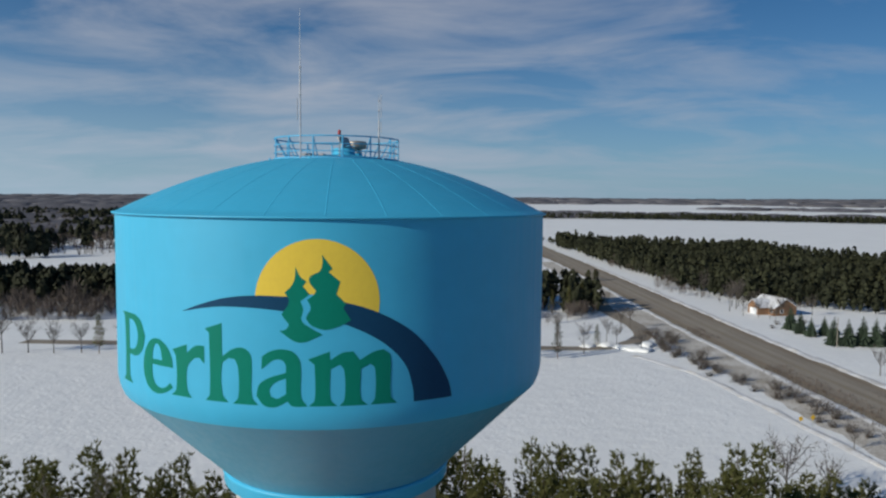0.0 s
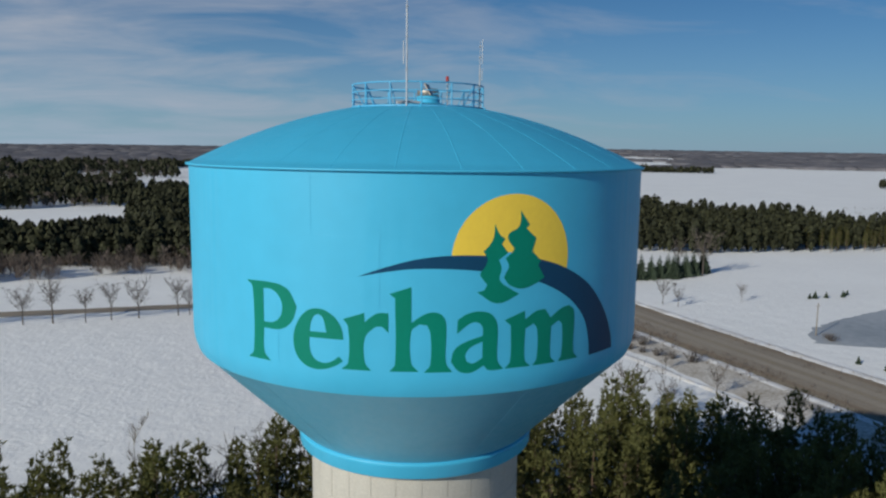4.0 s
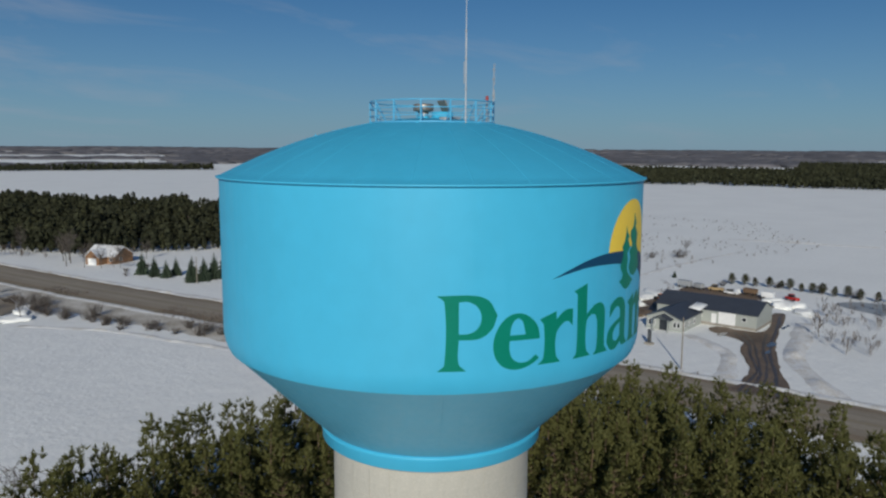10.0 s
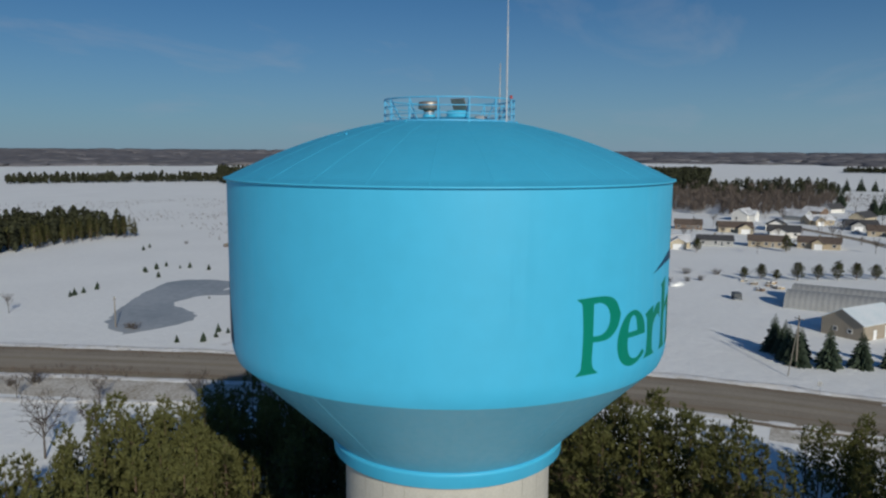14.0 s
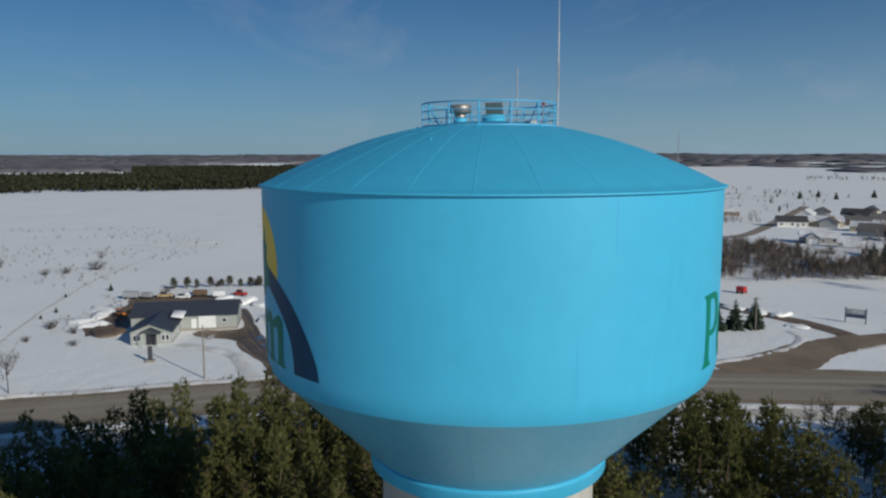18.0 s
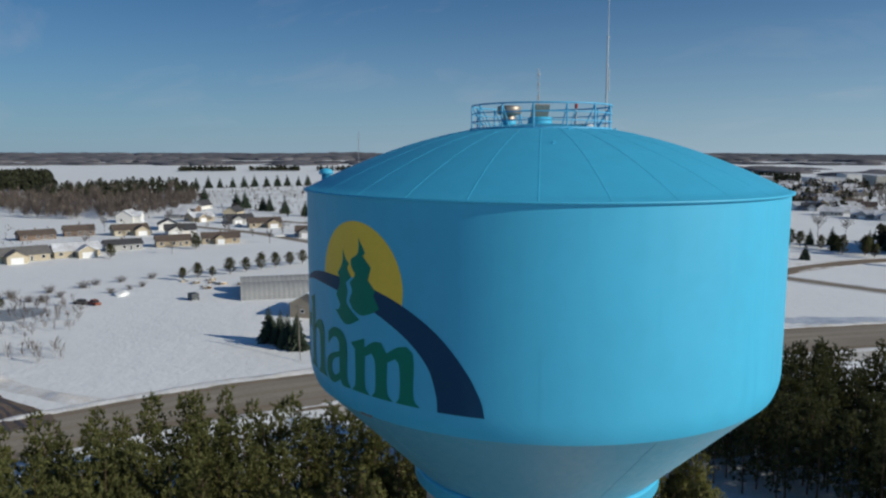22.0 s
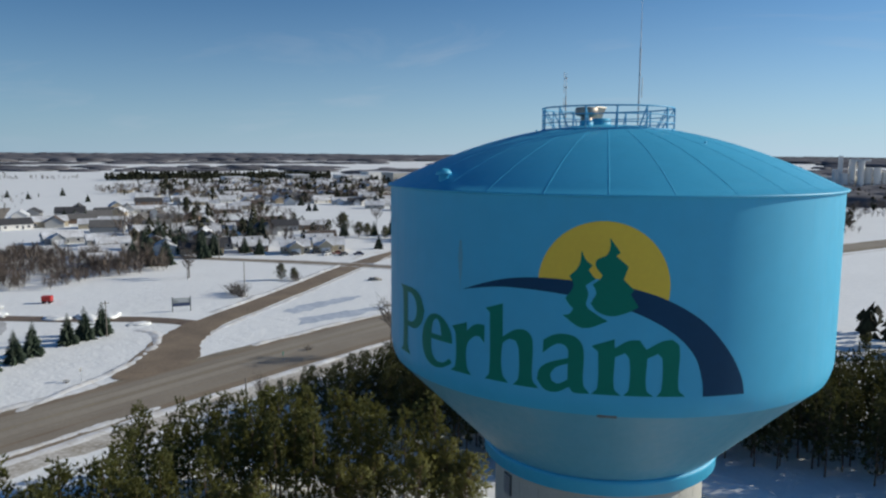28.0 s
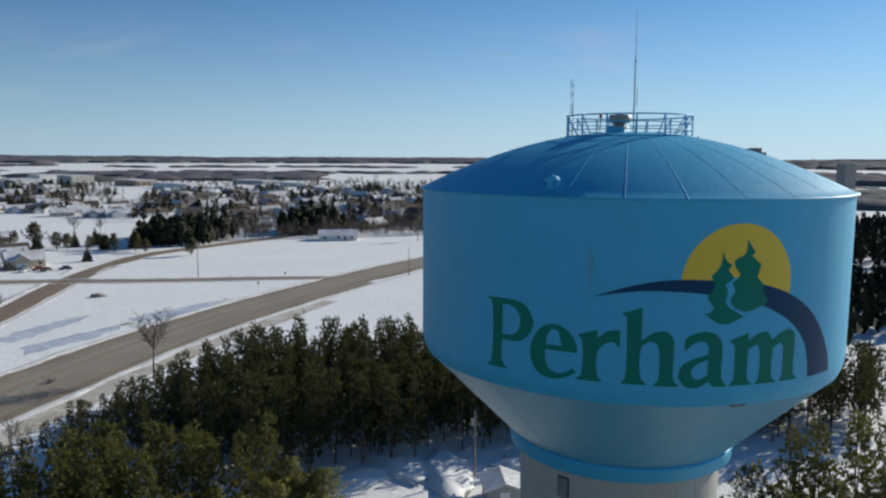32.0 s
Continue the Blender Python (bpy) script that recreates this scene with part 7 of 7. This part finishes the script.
# ---- heaps of snow and earth ----
def mound(name, x, y, rx, ry, h, turn, material, label, seed, category="snow", group="snow heaps"):
    rng = random.Random(seed)
    bm = bmesh.new()
    bmesh.ops.create_icosphere(bm, subdivisions=3, radius=1.0)
    for v in bm.verts:
        n1 = noise.noise(v.co * 1.6 + Vector((seed, 0, 0))) * 0.45 + noise.noise(v.co * 3.6 + Vector((seed, 3, 0))) * 0.26
        v.co = v.co * (1 + n1)
        v.co.z = max(v.co.z, -0.12)
    ob = new(name, mesh_of(name, bm, material, True))
    ob.matrix_world = pose(x, y, 0, 0, 0, turn) @ Matrix.Diagonal((rx, ry, h * 0.75, 1))
    return tagged(ob, label, category, group)


for k, (x, y, rx, ry, h) in enumerate(((188, 33.5, 4, 2.5, 1.6), (180, 29.5, 4, 2.2, 1.4), (184, 36, 3.5, 2.5, 2.0), (191, 40, 3, 2, 1.4), (199, 52, 4, 2, 1.2), (172, 70, 6, 2, 1.4), (180, 72, 5, 2, 1.2), (165, 72, 4, 2, 1.0), (160, 68, 4, 2.2, 1.3), (40, 173, 5, 3, 1.6), (33, 178, 4, 2.5, 1.3), (28, 176, 3, 2, 1.0), (45, 180, 4, 2, 1.2), (147, -108, 4, 2, 1.2), (152, -104, 5, 2, 1.2), (158, -100, 4, 2, 1.0), (134, -104, 3, 1.6, 0.9), (170, -78, 4, 2, 1.6), (166, -74, 3, 2, 1.2), (178, -98, 6, 2, 1.0), (188, -102, 6, 2, 1.0), (280, -128, 5, 3, 1.6), (275, -115, 4, 2.5, 1.2), (290, -122, 4, 2, 1.4), (214, -16, 3, 2.4, 1.6), (300, -116, 5, 2, 1.2), (341, -112, 5, 2.4, 1.2), (8, -60, 7, 3, 1.6), (14, -62, 6, 3, 1.4), (-4, -63, 6, 3, 1.2), (20, -58, 5, 2.5, 1.1))):
    mound("snow_mound", x, y, rx, ry, h, (k * 37) % 180, SNOW, "lumpy heap of ploughed snow", k + 1)
mound("earth_mound", 152, 62.5, 6, 4, 1.5, 30, DIRT, "dark heap of bare earth by the workshop yard", 71, "earth", "earth heaps")
mound("rock", 111.8, -186.5, 2.2, 1.3, 1.4, 20, STONE, "grey-brown boulder capped with snow in the field", 72, "rock", "field rocks")
mound("rock", 88, -150, 1.8, 0.5, 0.5, 60, STONE, "low boulder at the edge of a ditch", 73, "rock", "field rocks")
mound("debris_mound", 262, 172, 6, 1.6, 1.0, 160, VERGE, "brown heap of brush and grass in the snow", 74, "heap", "earth heaps")
mound("debris_mound", 254, 169, 4, 1.2, 0.8, 150, BARK, "dark log pile in the snow field", 75, "heap", "earth heaps")


def snow_bank(name, line, off, w, h, seed, label, a=0, b=None):
    """A ploughed windrow: a lumpy ridge beside a road."""
    rng = random.Random(seed)
    vs, fs = [], []
    pts = line[a:b]
    sect = [(-1.0, -0.06), (-0.78, 0.22), (-0.5, 0.55), (-0.22, 0.85), (0.05, 1.0), (0.3, 0.8), (0.55, 0.5), (0.8, 0.18), (1.0, -0.06)]
    for i, q in enumerate(pts):
        d = (pts[min(i + 1, len(pts) - 1)] - pts[max(i - 1, 0)]).normalized()
        nx, ny = -d.y, d.x
        hh = h * 0.62 * (0.30 + 1.5 * abs(noise.noise((q.x / 6, q.y / 6, seed)))) * min(1, i / 3, (len(pts) - 1 - i) / 3)
        ww = w * (1.15 + 0.5 * noise.noise((q.x / 9, q.y / 9, seed + 5)))
        for u, z in sect:
            o = off + u * ww + rng.uniform(-0.10, 0.10) * w + 0.5 * w * noise.noise((q.x / 11, q.y / 11, seed + 9))
            vs.append((q.x + nx * o, q.y + ny * o, (z * rng.uniform(0.65, 1.25) * hh) if z > 0 else z))
    n = len(sect)
    for i in range(len(pts) - 1):
        for k in range(n - 1):
            q = i * n + k
            fs.append((q, q + n, q + n + 1, q + 1))
    return tagged(new(name, pymesh(name, vs, fs, BANK_SNOW, True)), label, "snow bank", kind="structure")


FINE_HW = smooth_line([(40, 450), (57, 316), (72, 195), (83, 125), (91, 80), (97, 40), (101, 0), (100, -30), (94, -62)], 1.2)
FINE_HW2 = smooth_line([(100, -30), (94, -62), (87, -95), (75, -140), (56, -188), (18, -262), (-60, -380)], 1.2)
FINE_SIDE = smooth_line([(116, -100), (119.5, -114), (121.5, -130), (125.5, -158), (131.5, -194), (134.5, -213)], 1.2)
FINE_SIDE2 = smooth_line([(138, -228), (139, -248), (133, -283), (117, -316), (96, -350), (70, -400)], 1.2)
FINE_CROSS = smooth_line([(62, -223), (110, -216), (154, -212), (196, -205)], 1.2)
snow_bank("snow_bank_1", FINE_HW, 9.9, 1.5, 0.5, 1, "dirty ploughed snow bank along the highway")
snow_bank("snow_bank_2", FINE_HW, -10.2, 1.2, 0.35, 2, "ploughed snow bank along the highway")
snow_bank("snow_bank_3", FINE_HW2, -12.8, 1.2, 0.4, 3, "ploughed snow bank along the highway", 2)
snow_bank("snow_bank_4", FINE_HW2, 9.4, 1.3, 0.5, 4, "ploughed snow bank along the highway", 56)
snow_bank("snow_bank_5", FINE_SIDE, 6.0, 1.6, 0.7, 5, "high ploughed snow bank along the side road", 20)
snow_bank("snow_bank_6", FINE_SIDE, -5.6, 1.0, 0.35, 6, "ploughed snow bank along the side road")
snow_bank("snow_bank_7", FINE_SIDE2, 5.4, 1.2, 0.6, 7, "ploughed snow bank along the town road")
snow_bank("snow_bank_8", FINE_SIDE2, -5.4, 1.2, 0.6, 8, "ploughed snow bank along the town road")
snow_bank("snow_bank_9", FINE_CROSS, 4.4, 1.0, 0.45, 9, "low snow bank along the cross road", 7, -20)
snow_bank("snow_bank_10", FINE_CROSS, -4.4, 1.0, 0.45, 10, "low snow bank along the cross road", 7, -20)
snow_bank("snow_bank_11", smooth_line([(38.9, 165.8), (45, 155.7), (50.4, 146.7), (55, 132), (60, 112), (65, 90), (70, 70), (78, 40)], 1.2), 0, 1.1, 0.6, 11, "long ridge of ploughed snow across the field edge")
snow_bank("snow_bank_12", smooth_line([(102, -46), (104, -60), (107, -76), (113, -90), (122, -100), (130, -102)], 1.0), 2.0, 1.3, 0.55, 12, "high curved snow bank at the junction")
snow_bank("snow_bank_13", smooth_line([(109, 24), (114, 25), (126, 29), (132, 34), (138, 43)], 1.0), 0.6, 1.8, 0.95, 13, "curved snow bank round the workshop yard")
snow_bank("snow_bank_14", smooth_line([(110, 5), (118, 11), (132, 19), (150, 23), (168, 27)], 1.5), -0.9, 1.9, 1.1, 14, "snow bank along the workshop drive")
snow_bank("snow_bank_15", smooth_line([(106, 80), (119, 78), (144.4, 83), (185, 87.3), (236, 88.5), (290, 84)], 1.2), 0, 0.8, 0.35, 15, "packed snow track across the white field")
snow_bank("snow_bank_16", smooth_line([(330, 104), (337, 76), (344, 41), (354, 13), (358, -10)], 3.0), 0, 1.8, 0.95, 16, "long low snow ridge across the far field")

# ---- woods, one joined mesh each ----
wood_stuff("field_saplings", [[(140, 8), (150, 20), (168, 24), (188, 28), (206, 12), (202, -6), (182, -2), (160, 2)]], 3.7, 2.8, 6.0, TWIG, 65, "bare saplings standing in the snow beside the drive", bare=True, sticks=26, stick=0.015)
NE_WOOD = [(65, 415), (76, 372), (82, 310), (98, 276), (118, 262), (136, 250), (160, 240), (205, 240), (262, 246), (272, 226), (300, 300), (245, 390), (207, 450), (186, 560), (130, 545), (75, 600), (42, 645), (38, 584), (50, 534), (58, 467)]
NW_WOOD = [(-195, 226), (-130, 238), (-60, 240), (18, 230), (38, 238), (36, 262), (8, 272), (-20, 280), (-60, 294), (-100, 290), (-140, 300), (-150, 272), (-172, 250), (-225, 250)]
NW_BACK = [(-60, 292), (-18, 282), (-30, 370), (-42, 465), (-68, 570), (-110, 600), (-90, 400)]
wood_stuff("pine_woods", [NE_WOOD], 4.5, 6.5, 13.5, NEEDLE_FAR, 31, "dark dense pine wood beyond the snowy field", tiers=5, fat=1.1)
wood_stuff("lane_pine_wood", [NW_WOOD, NW_BACK], 3.7, 9.5, 14.5, NEEDLE_FAR, 45, "dark uneven pine wood behind leafless brush", tiers=6, grove=(34, -0.50), fat=1.25)
wood_stuff("bare_woods", [NW_BACK, [(60, 420), (100, 300), (200, 280), (290, 340), (180, 540), (80, 580)], [(96, 262), (104, 256), (122, 260), (110, 272)], [(-215, 345), (-175, 350), (-180, 384), (-215, 378)], [(390, -220), (416, -220), (420, -250), (388, -252)], [(66, 330), (76, 290), (90, 268), (84, 320)],
                          [(16, 205), (34, 225), (38, 240), (20, 240)]],
           3.8, 4.5, 8.5, TWIG, 32, "leafless brown thicket on the edge of snowy ground", bare=True, sticks=34, stick=0.011)
wood_stuff("wood_edge_brush", [[(-215, 206), (-175, 186), (-145, 191), (-114, 201), (-88, 210), (-45, 220), (18, 214), (22, 234), (-45, 242), (-100, 246), (-165, 236)], [(18, 214), (30, 224), (34, 236), (20, 234)]], 2.9, 5.5, 9.5, TWIG, 44, "tall leafless brush along the edge of the pine wood", bare=True, stick=0.015)
wood_stuff("brush_thicket", [[(207, -121), (194, -128), (194, -143), (186, -158), (190, -176), (236, -200), (262, -190), (302, -168), (246, -128)]], 2.9, 4.5, 9, TWIG, 36, "dense dark brown leafless brush beside the town", bare=True, stick=0.014)
wood_stuff("brown_grove", [[(556, -2), (520, -14), (496, -36), (487, -62), (522, -104), (590, -132), (649, -160), (690, -150), (720, -110), (780, -60), (770, 4), (660, 6)]], 5.6, 9, 14, TWIG, 39, "dense dark brown leafless grove on the snowy plain", bare=True, stick=0.016)
# mixed country beyond the north-western field: groves of pine among bare woods
NW_MIX, NW_FAR = [sector(101, 132, 508, 960)], [sector(98, 132, 960, 1600)]
wood_stuff("mixed_pines", NW_MIX, 8.5, 9, 15, NEEDLE_FAR, 37, "dark pine groves among bare woods and snowy clearings", tiers=3, grove=(80, 0.10), fat=1.4)
wood_stuff("mixed_bare_woods", NW_MIX, 8.0, 8, 12, TWIG, 38, "grey-brown leafless woods between dark groves", bare=True, grove=(80, 0.22), sticks=22, stick=0.022)
wood_stuff("far_mixed_pines", NW_FAR, 13, 10, 15, NEEDLE_FAR, 57, "far dark pine groves among bare woods", tiers=3, grove=(120, 0.08), fat=1.8)
wood_stuff("far_mixed_bare_woods", NW_FAR, 13, 9, 13, TWIG, 58, "far grey-brown leafless woods", bare=True, grove=(120, 0.30), sticks=16, stick=0.036)
wood_stuff("town_woods", [[(142, -307), (120, -318), (112, -342), (132, -370), (158, -362), (160, -330)], [(96, -362), (70, -372), (60, -410), (100, -400)]], 5.6, 9, 14.5, NEEDLE_FAR, 33, "dark group of conifers beside the town road", tiers=8, fat=1.4)
TOWN_GROVES = [[(440, -560), (300, -520), (215, -490), (200, -540), (270, -610), (460, -660)], [(108, -334), (80, -392), (40, -425), (-60, -430), (-60, -700), (60, -950), (330, -800), (205, -440), (150, -390)], [(230, -200), (300, -240), (420, -420), (330, -440), (200, -300), (190, -240)], [(330, -470), (640, -540), (760, -800), (520, -960), (340, -760)], [(-60, -520), (-300, -480), (-380, -900), (-100, -1000)]]
wood_stuff("town_bare_wood", [[(118, -322), (96, -345), (60, -352), (20, -368), (-40, -400), (40, -440), (110, -410), (150, -380)]], 4.6, 8, 13, TWIG, 67, "brown leafless wood beside the town road", bare=True, sticks=34, stick=0.013)
for x, y, s2 in ((167, -301, 0.62), (159, -299, 0.7), (152.6, -293, 0.8), (144, -295, 0.85), (147, -302, 0.75), (138, -291, 0.6), (140.8, -174.0, 0.56), (137.0, -176.0, 0.42), (114.7, -281, 0.8), (195, -307, 1.15), (181, -299, 0.8), (177, -301, 0.72), (212, -321, 0.62), (168, -313, 0.6)):
    tree_thing("pine_tree", BUSHY[int(x) % 3], x, y, s2 * 1.6, x * 7 % 360, "round dark pine beside the town road", "pines by the town road")
wood_stuff("town_conifers", TOWN_GROVES, 10, 6, 12, NEEDLE_FAR, 35, "dark conifers in clumps through the town", tiers=4, grove=(38, 0.30), fat=1.5)
wood_stuff("town_bare_trees", [[(100, -372), (88, -385), (15, -365), (-60, -420), (-40, -520), (150, -520), (205, -440)]] + TOWN_GROVES, 8.0, 7, 12, TWIG, 34, "leafless street trees among the houses of the town", bare=True, grove=(55, 0.28), sticks=26, stick=0.018)
FAR_SECTORS = [sector(92, 99, 1400, 1560), sector(15, 33, 900, 1400), sector(-4, 15, 880, 1560), sector(2, 15, 1560, 2100), sector(33, 47, 965, 1030), sector(58, 92, 1400, 1480), sector(-58, -42, 1190, 1300), sector(-16.5, -12.5, 1680, 1760), sector(-21.2, -17.5, 1680, 1760), sector(-26, -22.5, 1700, 1750), sector(-125, -100, 150, 175)]
wood_stuff("far_pine_woods", FAR_SECTORS, 8.0, 7, 13, NEEDLE_FAR, 41, "far dark pine woods between snowy fields", tiers=2, grove=(70, -0.38), fat=1.4)
wood_stuff("far_bare_woods", [sector(-40.5, -34, 1260, 1320), sector(-75, -62, 1000, 1180), sector(-100, -76, 900, 1160)], 13, 8, 12, TWIG, 43, "far leafless woods round the town", bare=True, sticks=24, stick=0.022)
wood_stuff("southwest_woods", [[(-60, -150), (-150, -130), (-190, -190), (-120, -210), (-60, -185)], [(-140, -260), (-260, -230), (-330, -420), (-160, -420)]], 6.0, 8, 13, NEEDLE_FAR, 42, "pine wood with snow showing between the trunks", tiers=7)


# small trees dotted over the plain east of the town
PLAIN = [(430, -100), (860, -180), (880, -460), (640, -500), (470, -320), (400, -200)]
wood_stuff("grove_conifers", [[(640, -60), (690, -150), (760, -185), (950, -205), (980, -150), (900, -60), (760, -20)]], 15, 8, 14, NEEDLE_FAR, 66, "dark conifers behind the brown grove", tiers=4, fat=1.3)
wood_stuff("plain_conifers", [PLAIN], 62, 3, 6, NEEDLE_FAR, 46, "small dark conifers dotted over a snowy plain", tiers=4, fat=1.35)
wood_stuff("plain_bare_trees", [PLAIN, [(700, -20), (950, -60), (1000, -200), (700, -190)], [(340, 10), (410, 10), (480, -60), (470, -160), (345, -140), (340, -60)]], 19, 3.5, 7, TWIG, 47, "small leafless trees dotted over a snowy plain", bare=True, sticks=30, stick=0.016)


def woodland_ridge(name, bands, seed, label):
    """Far woodland as many low rounded clumps, in belts a few hundred metres deep."""
    rng = random.Random(seed)
    vs, fs = [], []
    for a0, a1, r0, r1, n, hmin, hmax in bands:
        for _ in range(n):
            a, r = radians(rng.uniform(a0, a1)), rng.uniform(r0, r1)
            x, y = r * math.cos(a), r * math.sin(a)
            far = max(0.0, min(1.0, (r - 1800) / 2600))
            z0 = far * far * (22 + 9 * noise.noise((x / 1500, y / 1500, 3.0)) + 5 * noise.noise((x / 420, y / 420, 8.0))) - 1.0
            w = rng.uniform(18, 50) * (0.6 + r / 2500)
            h = rng.uniform(hmin, hmax)
            i = len(vs)
            k = 7
            for ring, (rr, zz) in enumerate(((1.0, 0.0), (0.95, 0.55), (0.5, 0.9))):
                for j in range(k):
                    b = 6.283 * j / k
                    q = w * rr * rng.uniform(0.7, 1.2)
                    vs.append((x + q * math.cos(b), y + q * math.sin(b), z0 + h * zz * rng.uniform(0.8, 1.15)))
            vs.append((x, y, z0 + h))
            for ring in range(2):
                for j in range(k):
                    fs.append((i + ring * k + j, i + ring * k + (j + 1) % k, i + (ring + 1) * k + (j + 1) % k, i + (ring + 1) * k + j))
            for j in range(k):
                fs.append((i + 2 * k + j, i + 2 * k + (j + 1) % k, i + 3 * k))
    return tagged(new(name, pymesh(name, vs, fs, HAZY_WOODLAND, True)), label, "woods", kind="stuff")


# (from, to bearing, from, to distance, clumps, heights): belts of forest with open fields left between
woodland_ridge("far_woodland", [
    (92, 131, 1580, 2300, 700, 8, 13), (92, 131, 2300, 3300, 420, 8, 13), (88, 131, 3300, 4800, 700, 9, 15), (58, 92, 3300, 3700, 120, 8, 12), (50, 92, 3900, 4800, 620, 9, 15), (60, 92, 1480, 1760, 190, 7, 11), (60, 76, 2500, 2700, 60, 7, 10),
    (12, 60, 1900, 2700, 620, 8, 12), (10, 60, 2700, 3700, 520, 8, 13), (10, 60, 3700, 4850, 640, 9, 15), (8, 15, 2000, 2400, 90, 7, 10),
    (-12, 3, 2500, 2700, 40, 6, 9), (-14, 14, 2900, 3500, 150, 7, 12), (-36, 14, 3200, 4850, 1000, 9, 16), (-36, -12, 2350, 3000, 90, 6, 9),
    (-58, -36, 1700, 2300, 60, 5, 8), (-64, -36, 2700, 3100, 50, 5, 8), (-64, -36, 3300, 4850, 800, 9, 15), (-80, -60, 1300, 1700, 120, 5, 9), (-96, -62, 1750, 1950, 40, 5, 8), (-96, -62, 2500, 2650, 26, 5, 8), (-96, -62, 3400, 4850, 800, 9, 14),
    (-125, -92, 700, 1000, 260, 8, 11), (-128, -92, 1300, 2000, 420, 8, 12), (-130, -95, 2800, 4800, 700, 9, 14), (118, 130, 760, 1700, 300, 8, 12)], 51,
    "distant woodland along the horizon, haze put into its pale grey colour")
